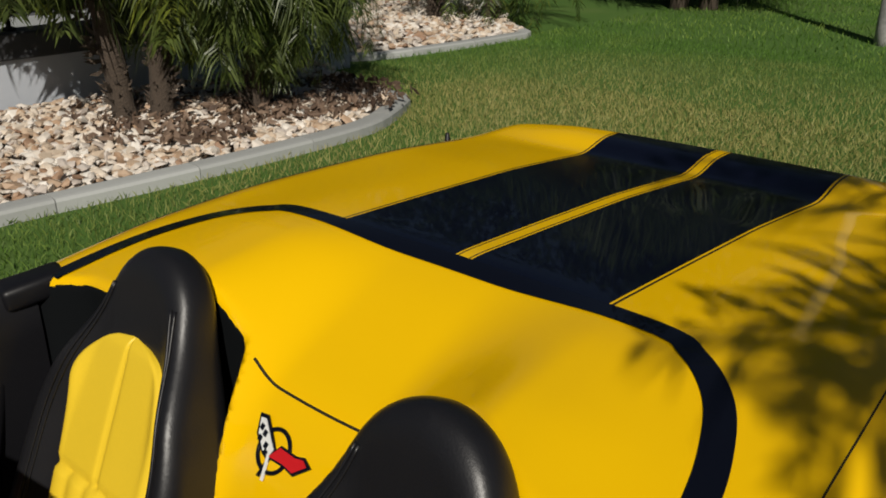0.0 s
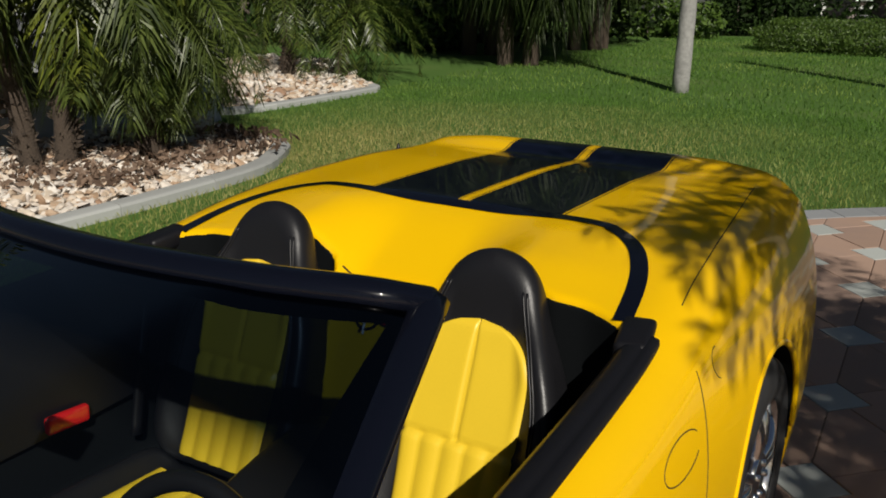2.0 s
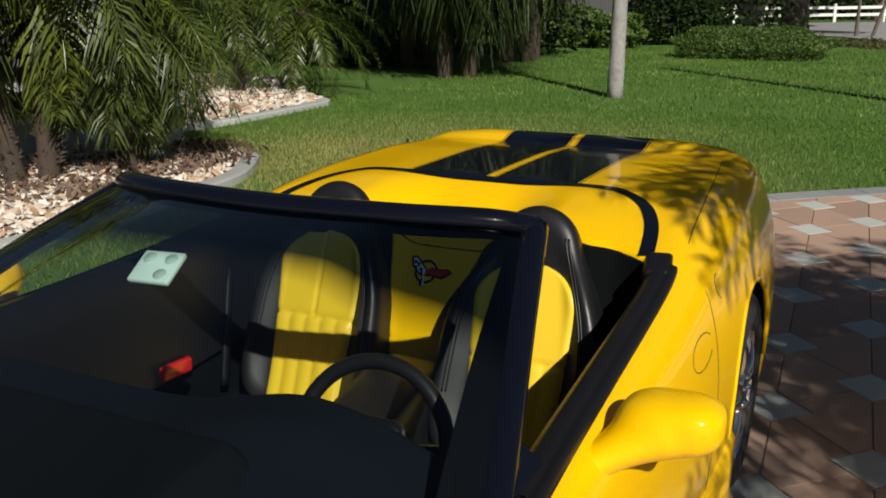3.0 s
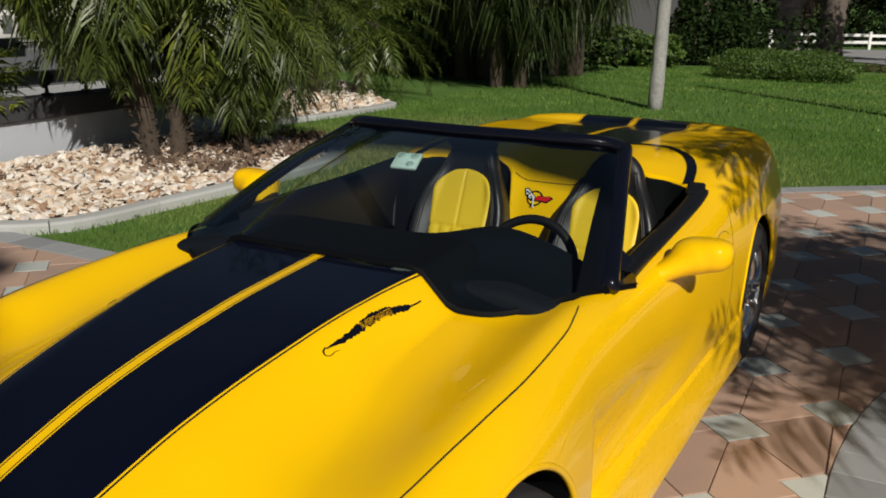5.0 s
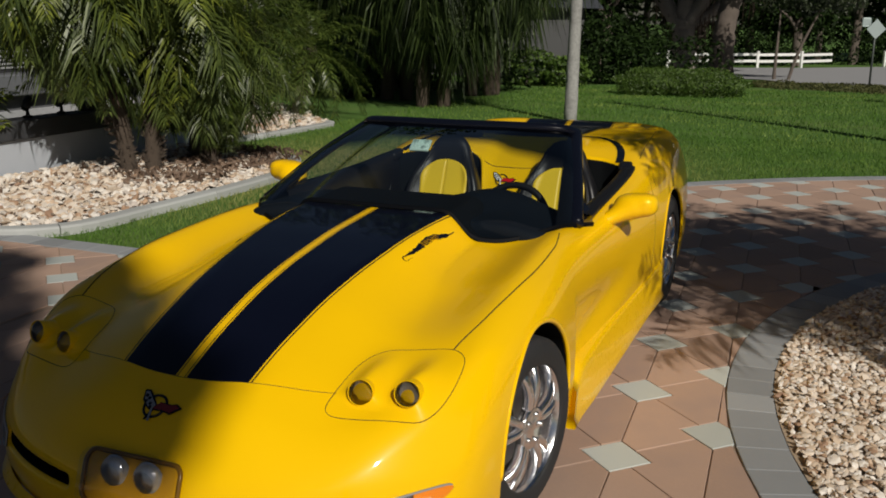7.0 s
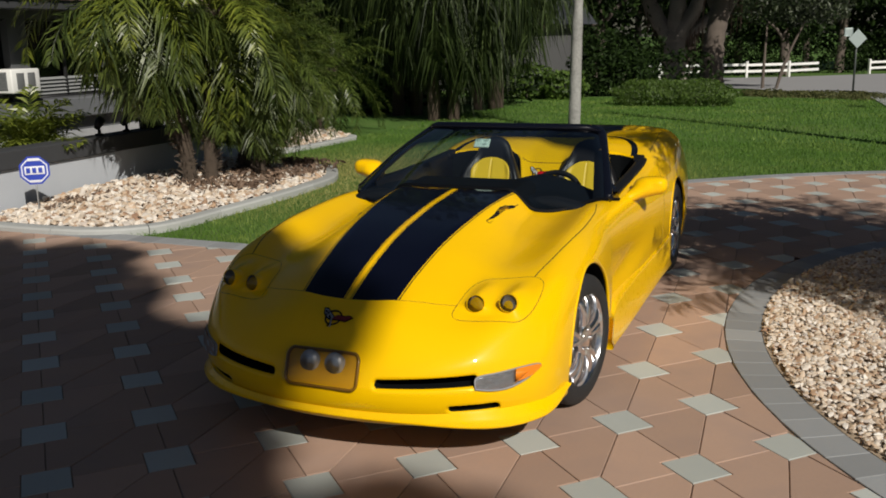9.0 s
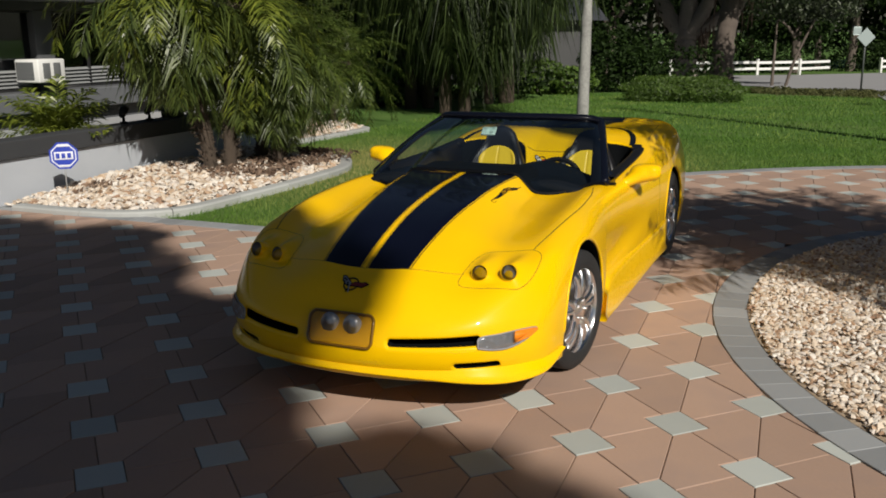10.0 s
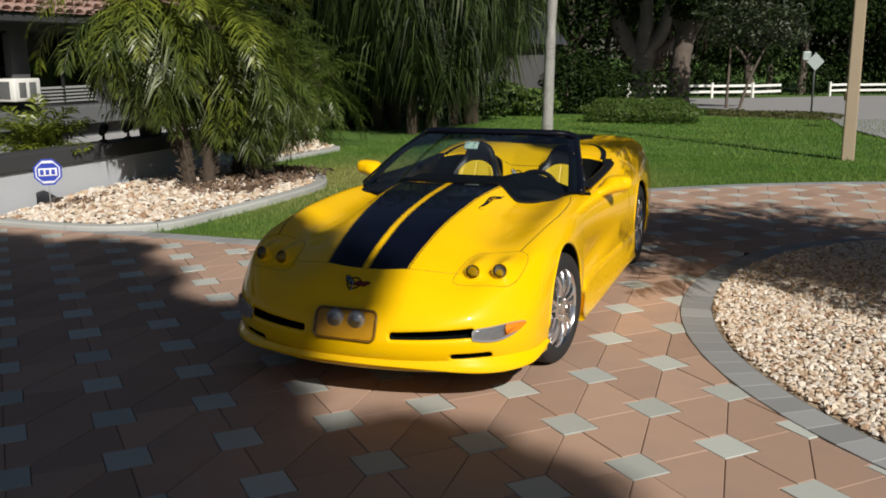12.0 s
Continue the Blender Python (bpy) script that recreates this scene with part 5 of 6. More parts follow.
def tree(name, at, limbs, blobs, count, size, mat, label, seed, bark=None, moss=0):
    """Limbs are (points, radii); the crown is a cloud of leaves."""
    rng = np.random.default_rng(seed)
    t = thing(name, label, "tree", Matrix.Translation(at))
    for k, (pts, radii) in enumerate(limbs):
        v, f = trunk_of(pts, radii, 10, 0.09, seed + k)
        part("trunk" if k == 0 else "limb", mesh_of("trunk", v, f), bark or BARK_OAK, t)
    v, f = leaf_cloud(rng, blobs, count, size)
    part("crown", mesh_of("crown", v, f, False), mat, t)
    if moss:  # strands hanging from the limbs in bundles
        strands = []
        for pts, radii in limbs[1:]:
            line = bent(pts, 40)
            for _ in range(moss):
                top = line[rng.integers(6, 40)] + rng.normal(size=3) * (0.12, 0.12, 0.05)
                ln, w = rng.uniform(0.5, 2.0), rng.uniform(0.015, 0.05)
                a = rng.uniform(0, 3.14)
                side = np.array((math.cos(a), math.sin(a), 0)) * w
                low = top + (rng.normal() * 0.08, rng.normal() * 0.08, -ln)
                strands.append(np.array([top - side, top + side, low + side * 0.2, low - side * 0.2]))
        part("hanging_moss", mesh_of("hanging_moss", np.concatenate(strands), np.arange(4 * len(strands)).reshape(-1, 4), False), MOSS, t, "reddish brown moss hanging from the limbs")
    return t


# ---- the planter wall and what stands by it ----
WALL_PAINT = surface("pale_blue_grey_render", (0.46, 0.49, 0.54), 0.85, vary=0.1, fine=60, coarse=1.5, bump=0.2, depth=0.003)
COPING = surface("charcoal_coping", (0.045, 0.047, 0.052), 0.7, vary=0.25, fine=50, coarse=2)
HOUSE_GREY = surface("dark_grey_house_wall", (0.095, 0.098, 0.106), 0.85, vary=0.2, fine=40, coarse=1.2, bump=0.2, depth=0.004)
HOUSE_MID = surface("mid_grey_sill_band", (0.13, 0.137, 0.15), 0.85, vary=0.15, fine=40, coarse=1.5)
ROOF_CLAY = surface("pale_clay_roof_tile", (0.34, 0.23, 0.20), 0.85, vary=0.25, fine=40, coarse=4, each=0.5, bump=0.2, depth=0.003)
WHITE_METAL = plain("white_painted_metal", (0.78, 0.78, 0.77), 0.45)
BASE_WHITE = surface("weathered_white_base", (0.36, 0.37, 0.39), 0.8, vary=0.3, fine=25, coarse=1.5)
DARK_FRAME = plain("black_window_frame", (0.02, 0.02, 0.022), 0.5)
BLIND = plain("grey_white_louvre", (0.26, 0.27, 0.275), 0.6)
CURTAIN = surface("grey_curtain", (0.36, 0.35, 0.345), 0.9, vary=0.35, fine=14, coarse=3)
PANE = glass("house_window_glass", (0.62, 0.64, 0.65))

wall = thing("planter_wall", "low pale grey rendered garden wall with a charcoal coping", "wall", kind="structure")
bm = bmesh.new()
box(bm, (0.20, 5.6, 0.55), (WALL_X - 0.10, 3.55, 0.205), 0.008)
part("wall_face", bm, WALL_PAINT, wall, smooth=False)
bm = bmesh.new()
box(bm, (0.30, 5.7, 0.20), (WALL_X - 0.11, 3.55, 0.58), 0.015)
part("coping", bm, COPING, wall, smooth=False)


def sign():
    t = thing("yard_sign", "blue octagonal security yard sign on a thin metal stake", "sign", Matrix.Translation((-5.58, 1.50, 0.0)) @ pose(0, 0, 0, 0, 0, 42))
    blue, pale = plain("sign_blue", (0.03, 0.06, 0.42), 0.4), plain("sign_white", (0.75, 0.76, 0.82), 0.4)

    def plate(name, r, y, mat, parent, sx=1.0):
        bm = bmesh.new()
        lo = [bm.verts.new((r * sx * math.cos(radians(22.5 + 45 * k)), y + 0.003, 0.50 + r * math.sin(radians(22.5 + 45 * k)))) for k in range(8)]
        hi = [bm.verts.new((v.co.x, y, v.co.z)) for v in lo]
        bm.faces.new(hi), bm.faces.new(lo[::-1])
        for k in range(8):
            bm.faces.new((lo[k], lo[(k + 1) % 8], hi[(k + 1) % 8], hi[k]))
        bmesh.ops.recalc_face_normals(bm, faces=bm.faces[:])
        return part(name, bm, mat, parent, smooth=False)

    board = plate("sign_board", 0.155, -0.004, blue, t)
    plate("white_ring", 0.135, -0.0055, pale, board)
    plate("blue_field", 0.122, -0.007, blue, board)
    bm = bmesh.new()
    box(bm, (0.19, 0.004, 0.085), (0, -0.009, 0.50), 0.002)
    part("emblem_panel", bm, pale, board)
    for x in (-0.06, -0.003, 0.055):
        bm = bmesh.new()
        box(bm, (0.038, 0.004, 0.055), (x, -0.0115, 0.50), 0.002)
        part("emblem_bar", bm, blue, board)
    for z in (0.605, 0.392):
        bm = bmesh.new()
        box(bm, (0.12, 0.003, 0.018), (0, -0.009, z), 0.001)
        part("text_bar", bm, pale, board)
    v, f = tube([(0, 0.006, -0.1), (0, 0.006, 0.60)], 0.008, 6)
    part("stake", mesh_of("stake", v, f), plain("grey_stake", (0.4, 0.41, 0.42), 0.5, 0.6), t)


sign()


def spotlight(at, turn):
    t = thing("garden_spotlight", "small black garden spotlight on the coping", "light", Matrix.Translation(at) @ pose(0, 0, 0, 0, 0, turn), "coping lights")
    v, f = lathe([(0.0, 0.0), (0.0, 0.05), (0.02, 0.055), (0.03, 0.02), (0.10, 0.015)], 14, "z")
    part("base", mesh_of("base", v, f), BLACK_SATIN, t)
    v, f = lathe([(-0.07, 0.0), (-0.07, 0.035), (0.03, 0.055), (0.07, 0.06), (0.07, 0.05), (0.05, 0.0)], 16, "y")
    h = part("head", mesh_of("head", v, f), BLACK_SATIN, t)
    h.matrix_basis = pose(0, 0, 0.14, 35)


spotlight((-6.12, 3.05, 0.68), 20), spotlight((-6.12, 3.52, 0.68), -10)
bm = bmesh.new()
box(bm, (0.16, 0.30, 0.12), (-6.12, 3.98, 0.74), 0.02)
tagged(part("junction_box", bm, BLACK_SATIN), "black weatherproof box lying on the coping", "box")


# ---- the house beside the drive ----
def house():
    t = thing("house", "dark grey bungalow with a clay tile roof and louvred windows", "house", Matrix.Translation((-9.2, -0.1, 0)))
    walls = [("wall", (0.25, 3.6, 2.45), (-0.12, 1.2, 1.2)), ("wall", (0.25, 6.6, 0.98), (-0.12, 6.3, 0.46)), ("lintel", (0.25, 6.6, 0.30), (-0.12, 6.3, 2.28)), ("wall", (7.0, 0.25, 2.45), (-3.6, 9.73, 1.2)), ("wall", (7.0, 0.25, 2.45), (-3.6, -0.73, 1.2))]
    walls += [("pier", (0.25, 0.35, 1.17), (-0.12, y, 1.54)) for y in (3.2, 5.0, 6.9, 9.3)]
    for name, size, at in walls:
        bm = bmesh.new()
        box(bm, size, at)
        part(name, bm, HOUSE_GREY, t, smooth=False)
    bm = bmesh.new()
    box(bm, (0.28, 10.0, 0.30), (0.06, 4.6, 0.78), 0.02)
    part("sill_band", bm, HOUSE_MID, t, "mid grey ledge below the windows", smooth=False)
    bm = bmesh.new()
    box(bm, (0.06, 10.2, 0.20), (0.02, 4.5, 0.31), 0.004)
    part("white_base_course", bm, BASE_WHITE, t, "white strip low on the wall", smooth=False)
    for y0, y1 in ((3.375, 4.825), (5.175, 6.725), (7.075, 9.125)):
        w = part("window", mesh_of("window", *joined(*[tube([a, b], 0.03, 6) for a, b in (((-0.08, y0, 0.96), (-0.08, y1, 0.96)), ((-0.08, y0, 2.12), (-0.08, y1, 2.12)), ((-0.08, (y0 + y1) / 2, 0.96), (-0.08, (y0 + y1) / 2, 2.12)))])), DARK_FRAME, t, "dark window with white louvres in its lower part")
        bm = bmesh.new()
        box(bm, (0.008, y1 - y0, 1.16), (-0.13, (y0 + y1) / 2, 1.54))
        part("pane", bm, PANE, w, smooth=False)
        for k in range(5):
            bm = bmesh.new()
            box(bm, (0.06, y1 - y0 - 0.1, 0.008), Matrix.Translation((-0.08, (y0 + y1) / 2, 1.02 + 0.055 * k)) @ pose(0, 0, 0, 0, 35, 0), 0.002)
            part("louvre", bm, BLIND, w, smooth=False)
        bm = bmesh.new()
        box(bm, (0.3, y1 - y0 + 0.2, 1.3), (-0.45, (y0 + y1) / 2, 1.5))
        part("drawn_curtain", bm, CURTAIN, w, "grey curtain drawn behind the glass", smooth=False)
    bm = bmesh.new()
    box(bm, (0.06, 11.6, 0.16), (0.72, 4.4, 2.32), 0.01)
    box(bm, (0.80, 11.6, 0.03), (0.33, 4.4, 2.27))
    part("fascia", bm, COPING, t, "dark eaves board", smooth=False)
    rnd = random.Random(3)
    v0, f0 = [], []
    for k in range(9):
        aa = math.pi * k / 8
        for yy in (0, 1):
            v0.append((yy * 0.42, -0.10 * math.cos(aa), 0.07 * math.sin(aa) + yy * 0.0))
    f0 = [(2 * k, 2 * k + 1, 2 * k + 3, 2 * k + 2) for k in range(8)]
    tile = mesh_of("roof_tile", v0, f0)
    tile.materials.append(ROOF_CLAY)
    slope_a = radians(20)
    roof = part("roof", mesh_of("roof", [(0.80, -1.4, 2.38), (0.80, 10.2, 2.38), (-3.6, 10.2, 2.38 + 4.4 * math.tan(slope_a)), (-3.6, -1.4, 2.38 + 4.4 * math.tan(slope_a)), (-8, 10.2, 2.38), (-8, -1.4, 2.38)], [(0, 1, 2, 3), (3, 2, 4, 5)]), ROOF_CLAY, t, "pale clay barrel tile roof")
    for row in range(5):
        for k in range(56):
            y = -1.3 + 0.205 * k
            o = new("roof_tile", tile)
            o.parent = roof
            x = 0.84 - row * 0.36
            o.matrix_basis = Matrix.Translation((x, y, 2.375 + (0.84 - x) * math.tan(slope_a) + 0.012 + rnd.uniform(-0.004, 0.004))) @ pose(0, 0, 0, 0, math.degrees(slope_a), 180 + rnd.uniform(-1.5, 1.5))


house()


def air_conditioner():
    t = thing("window_air_conditioner", "white window air conditioner with a dark grille", "air conditioner", Matrix.Translation((-8.98, 4.55, 1.25)))
    bm = bmesh.new()
    box(bm, (0.46, 0.52, 0.34), (0, 0, 0), 0.02)
    part("casing", bm, WHITE_METAL, t)
    bm = bmesh.new()
    box(bm, (0.34, 0.02, 0.26), (-0.03, -0.256, 0), 0.005)
    g = part("grille", bm, plain("grey_grille", (0.10, 0.105, 0.11), 0.6), t)
    bar = plain("grey_grille_bar", (0.26, 0.27, 0.28), 0.5)
    for k in range(12):
        bm = bmesh.new()
        box(bm, (0.34, 0.010, 0.005), (-0.03, -0.266, -0.115 + 0.021 * k))
        part("grille_bar", bm, bar, g, smooth=False)
    slot_grey = plain("vent_slot_grey", (0.14, 0.145, 0.15), 0.6)
    for k in range(2):
        bm = bmesh.new()
        box(bm, (0.012, 0.14, 0.23), (0.226, -0.10 + 0.20 * k, 0), 0.004)
        part("side_vent", bm, slot_grey, t)


air_conditioner()

# ---- palms in the near beds ----
feather_palm("date_palm", (-5.05, 3.35, 0.0), [(0, 0, 2.48, -0.22, -0.48), (0.12, 0.18, 2.10, 0.05, 0.25)], "pygmy date palm clump with yellow-green arching fronds in the rock bed", FROND_YELLOW, 11, 36, 1.62, 0.36, 44, 0.024, (82, -60), 1.7, shag=True, skirt=30)
feather_palm("date_palm", (-4.60, 4.15, 0.0), [(-0.05, 0, 1.50, 0.14, 0.12), (-0.5, 0.35, 2.30, 0.02, 0.25)], "dark green pygmy date palm clump with fine drooping fronds", FROND, 12, 50, 1.18, 0.26, 46, 0.013, (78, -58), 1.6, shag=True, skirt=36)
feather_palm("date_palm", (-7.35, 9.0, 0.0), [(0, 0, 1.5, 0.1, 0.1), (0.5, 0.5, 1.2, 0.2, 0.2)], "date palm with yellowed lower fronds in the far rock bed", FROND, 13, 48, 1.5, 0.26, 36, 0.018, (75, -55), 1.4, shag=True)
feather_palm("young_palm", (-6.75, 2.6, 0.25), [(0, 0, 0.25, 0, 0)], "small bright green palm behind the garden wall", FROND_YELLOW, 14, 34, 0.85, 0.30, 22, 0.032, (75, 20), 0.9)
v, f = leaf_cloud(np.random.default_rng(5), [(-4.85, 3.7, 0.13, 0.75, 0.8, 0.05), (-4.65, 4.7, 0.12, 0.65, 0.8, 0.05), (-5.5, 3.2, 0.12, 0.3, 1.6, 0.05)], 2300, 0.045, 1.4)
tagged(part("leaf_litter", mesh_of("leaf_litter", v, f, False), FROND_DRY), "dry brown leaf litter under the palms", "leaf litter", kind="stuff")

# the palm in the stone island, whose shadow falls on the car and the drive
feather_palm("date_palm", (5.05, -0.95, 0.0), [(-0.05, -0.1, 3.3, 0.15, -0.15), (0.25, 0.35, 3.2, 0.30, 0.40)], "tall date palm clump with arching fronds in the stone island", FROND, 21, 45, 1.65, 0.46, 54, 0.026, (80, -45), 1.25, thick=0.10, shag=True)
feather_palm("date_palm", (4.35, -0.28, 0.0), [(0, 0, 3.5, -0.47, -0.03)], "slim leaning date palm with a sparse crown in the stone island", FROND, 24, 18, 1.62, 0.48, 40, 0.032, (60, -20), 0.9, thick=0.085, shag=True)
# two more unseen palms, added only to streak the car and pavers with shadow
feather_palm("date_palm", (4.70, -1.05, 0.0), [(0, 0, 2.6, -0.50, -0.15)], "unseen low leaning date palm with few thin fronds, added for its shadow", FROND, 26, 11, 1.30, 0.36, 40, 0.024, (55, -5), 0.9, thick=0.085, shag=True)
feather_palm("date_palm", (3.90, -0.42, 0.0), [(0, 0, 2.75, -0.26, 0.40)], "unseen small date palm with stiff spreading fronds, added for its shadow", FROND, 25, 20, 1.60, 0.40, 42, 0.025, (58, 2), 0.85, thick=0.085, shag=True)

# ---- lawn trees ----
feather_palm("slender_palm", (-2.42, 11.2, 0.0), [(0, 0, 6.2, 0.25, 0.1)], "slender palm with a smooth pale grey trunk on the lawn", FROND, 31, 22, 2.2, 0.45, 34, 0.03, (75, -25), 1.2, bark=BARK_PALM, thick=0.094)
for k, (px, py, hh) in enumerate(((-6.0, 13.0, 4.5), (-7.5, 14.4, 4.9), (-6.4, 16.8, 5.2), (-8.9, 17.4, 5.6))):
    feather_palm("weeping_palm", (px, py, -0.05), [(0, 0, hh, 0.1, 0.0), (0.35, 0.25, hh - 0.7, 0.25, 0.1)], "shaggy palm with long hanging grey-green fronds", FROND_DARK, 40 + k, 54, 3.6, 0.85, 40, 0.032, (40, -80), 2.3, hang=1.3, bark=BARK_FIBRE, thick=0.12, group="hanging palms", shag=True)
feather_palm("dead_palm_skirt", (-6.0, 17.3, -0.1), [(0, 0, 4.3, 0.35, 0.0)], "palm trunk under a skirt of dry reddish brown fronds", FROND_DRY, 49, 26, 2.3, 0.6, 26, 0.030, (-45, -88), 1.2, hang=1.2, bark=BARK_FIBRE, thick=0.11)


def street_pole():
    t = thing("utility_pole", "square tapered pale wooden pole standing on the lawn", "pole", Matrix.Translation((2.95, 10.2, -0.05)))
    bm = bmesh.new()
    box(bm, (0.20, 0.20, 6.0), (0, 0, 3.0), 0.02)
    for q in bm.verts:
        k = 1 - 0.04 * q.co.z
        q.co.x *= k
        q.co.y *= k
    part("shaft", bm, surface("weathered_pole_wood", (0.36, 0.29, 0.21), 0.9, vary=0.25, fine=30, coarse=2, bump=0.4, depth=0.004), t, smooth=False)


street_pole()


def mailbox():
    t = thing("mailbox", "tan mailbox on a dark wooden post by the road", "mailbox", Matrix.Translation((3.36, 18.8, -0.2)))
    bm = bmesh.new()
    box(bm, (0.1, 0.1, 0.75), (0, 0, 0.35), 0.01)
    part("post", bm, BARK_OAK, t, smooth=False)
    bm = bmesh.new()
    box(bm, (0.22, 0.42, 0.24), (0, 0, 0.84), 0.05, segments=3)
    part("box", bm, plain("tan_metal", (0.42, 0.30, 0.14), 0.5), t)


mailbox()

shrub("clipped_bush", (-1.82, 19.7, -0.16), [(-0.72, -0.2, 0.30, 0.95, 0.85, 0.35), (0.70, -0.3, 0.27, 0.98, 0.85, 0.33), (0, 0.3, 0.32, 1.2, 0.85, 0.36)], 26000, 0.032, LEAF_LIGHT, "low rounded clipped hedge bush on the lawn", 51)
# the strip on the verge is added leaves in place of tree shade on the lawn
shrub("verge_planting", (1.6, 24.4, gz(1.6, 24.4)), [(-1.6, 0.9, 0.02, 1.0, 0.9, 0.13), (-0.6, 0.5, 0.02, 1.1, 1.2, 0.12), (0.5, 0.1, 0.02, 1.0, 1.6, 0.12), (1.3, -0.2, 0.02, 0.7, 1.9, 0.11)], 9000, 0.05, LEAF_VERGE_SHADE, "low strip of dull olive leaves standing in for shade on the road verge", 57)
shrub("hedge", (-6.9, 22.2, -0.2), [(-0.9, 0, 0.5, 0.8, 0.6, 0.65), (0.2, 0.1, 0.45, 0.9, 0.6, 0.6), (1.3, 0, 0.4, 0.8, 0.6, 0.5)], 5000, 0.085, LEAF_LIGHT, "loose light green hedge in front of the neighbouring house", 52)
shrub("camellia_shrub", (-8.6, 14.9, -0.1), [(0, 0, 0.8, 1.0, 0.9, 0.95), (-1.2, 0.3, 0.7, 0.9, 0.8, 0.8)], 5200, 0.085, LEAF, "dense dark green shrub with glossy leaves at the lawn's edge", 53)
shrub("dark_shrub", (-5.0, 24.2, -0.25), [(0, 0, 0.9, 0.9, 0.7, 1.0), (0.9, 0.5, 0.7, 0.7, 0.6, 0.8)], 3500, 0.09, LEAF_SHADE, "tall shrub with deep shade put into its dark leaf colour", 54)


tree("oak_tree", (-4.4, 36.5, gz(-4.4, 36.5)), [([(0, 0, -0.3), (0.05, 0, 1.0), (0.0, 0, 2.2)], [0.62, 0.48, 0.44]), ([(0, 0, 1.7), (-1.0, 0.1, 3.2), (-2.3, 0.2, 6.2)], [0.40, 0.34, 0.2]), ([(0, 0, 1.8), (0.1, -0.1, 4.0), (-0.2, -0.2, 7.0)], [0.42, 0.32, 0.2]), ([(0, 0, 1.9), (0.9, -0.2, 3.3), (1.7, -0.4, 6.4)], [0.40, 0.30, 0.18]), ([(0.1, 0, 1.8), (1.6, 0, 2.9), (3.4, 0.2, 4.6)], [0.28, 0.22, 0.12])], [(0, 2.5, 11.5, 6.0, 4.0, 3.5), (-5.0, 2.5, 8.6, 3.2, 2.6, 2.4), (5.0, 2.5, 8.4, 3.4, 2.6, 2.4), (0, 1.5, 15.5, 5.0, 3.6, 3.5)], 18000, 0.24, LEAF_SHADE, "old oak with a thick forked trunk, limbs coloured as sunlit, and hanging moss", 61, BARK_SUNLIT, 90)
tree("oak_tree", (-2.5, 34.0, gz(-2.5, 34)), [([(0, 0, -0.3), (0.05, 0, 1.6), (0.3, 0, 3.6)], [0.55, 0.42, 0.36]), ([(0.1, 0, 2.4), (1.2, 0.2, 4.2), (3.0, 0.3, 5.6)], [0.28, 0.2, 0.1]), ([(0.2, 0, 2.8), (-0.6, 0.2, 4.6), (-1.6, 0.3, 6.4)], [0.26, 0.2, 0.1])], [(0.6, 0.8, 6.4, 2.4, 2.0, 1.8), (2.8, 0.4, 5.2, 2.2, 1.8, 1.3), (1.2, -0.3, 4.3, 1.7, 1.3, 0.8)], 9000, 0.18, LEAF_SHADE, "dark-trunked oak in shade behind the clipped bush", 62)

# ---- road, fence and the far side ----
road = thing("road", "pale grey asphalt road beyond the lawn", "road", kind="structure")


near_side = np.array([(-60, 33), (-4, 32), (-0.6, 29.9), (1.5, 25.8), (3.1, 23.6), (3.3, 18.6), (3.95, 14.7), (6, 9.8), (12, 8.5), (40, 8.5)], float)
far_side = np.array([(-60, 36), (-9, 39.8), (0.3, 45.8), (6, 53.0), (15, 57.0), (40, 60)], float)


def roadway():
    xs = np.unique(np.concatenate([np.linspace(-60, 40, 51), near_side[:, 0], far_side[:, 0]]))
    v, f, m = [], [], 24
    for x in xs:
        for y in np.linspace(np.interp(x, *near_side.T), np.interp(x, *far_side.T), m):
            v.append((x, y, gz(x, y) + 0.03))
    for i in range(len(xs) - 1):
        f += [(i * m + k, (i + 1) * m + k, (i + 1) * m + k + 1, i * m + k + 1) for k in range(m - 1)]
    part("carriageway", mesh_of("carriageway", v, f, False), ASPHALT, road)


roadway()


def white_fence():
    rnd = random.Random(9)
    first = thing("fence_panel", "white post and rail fence panel beyond the road", "fence", Matrix.Translation((0, 0, 0)), "roadside fence")
    bm = bmesh.new()
    box(bm, (0.13, 0.13, 0.86), (0, 0, 0.40), 0.01)
    part("post", bm, WHITE_METAL, first, smooth=False)
    for z in (0.32, 0.64):
        bm = bmesh.new()
        box(bm, (2.4, 0.04, 0.13), (1.2, 0, z), 0.006)
        part("rail", bm, WHITE_METAL, first, smooth=False)
    line = np.array([(-14, 37.2), (-4.6, 43.4), (0.3, 46.6), (3.6, 51.8), (6.2, 54.6), (14, 58.0), (26, 60.5)])
    run = np.concatenate([[0], np.cumsum(np.linalg.norm(np.diff(line, axis=0), axis=1))])
    spots = np.arange(0, run[-1] - 0.1, 2.4)
    at = np.stack([np.interp(spots, run, line[:, 0]), np.interp(spots, run, line[:, 1])], 1)

    def stand(k):
        d = at[k + 1] - at[k]
        return Matrix.Translation((at[k][0], at[k][1], gz(*at[k]))) @ pose(0, 0, 0, 0, 0, math.degrees(math.atan2(d[1], d[0])) + rnd.uniform(-1, 1))

    first.matrix_basis = stand(0)
    for k in range(1, len(at) - 1):
        if not 0.9 < at[k][0] < 3.6:  # the gap where a side road comes in
            copy_thing(first, stand(k))


white_fence()


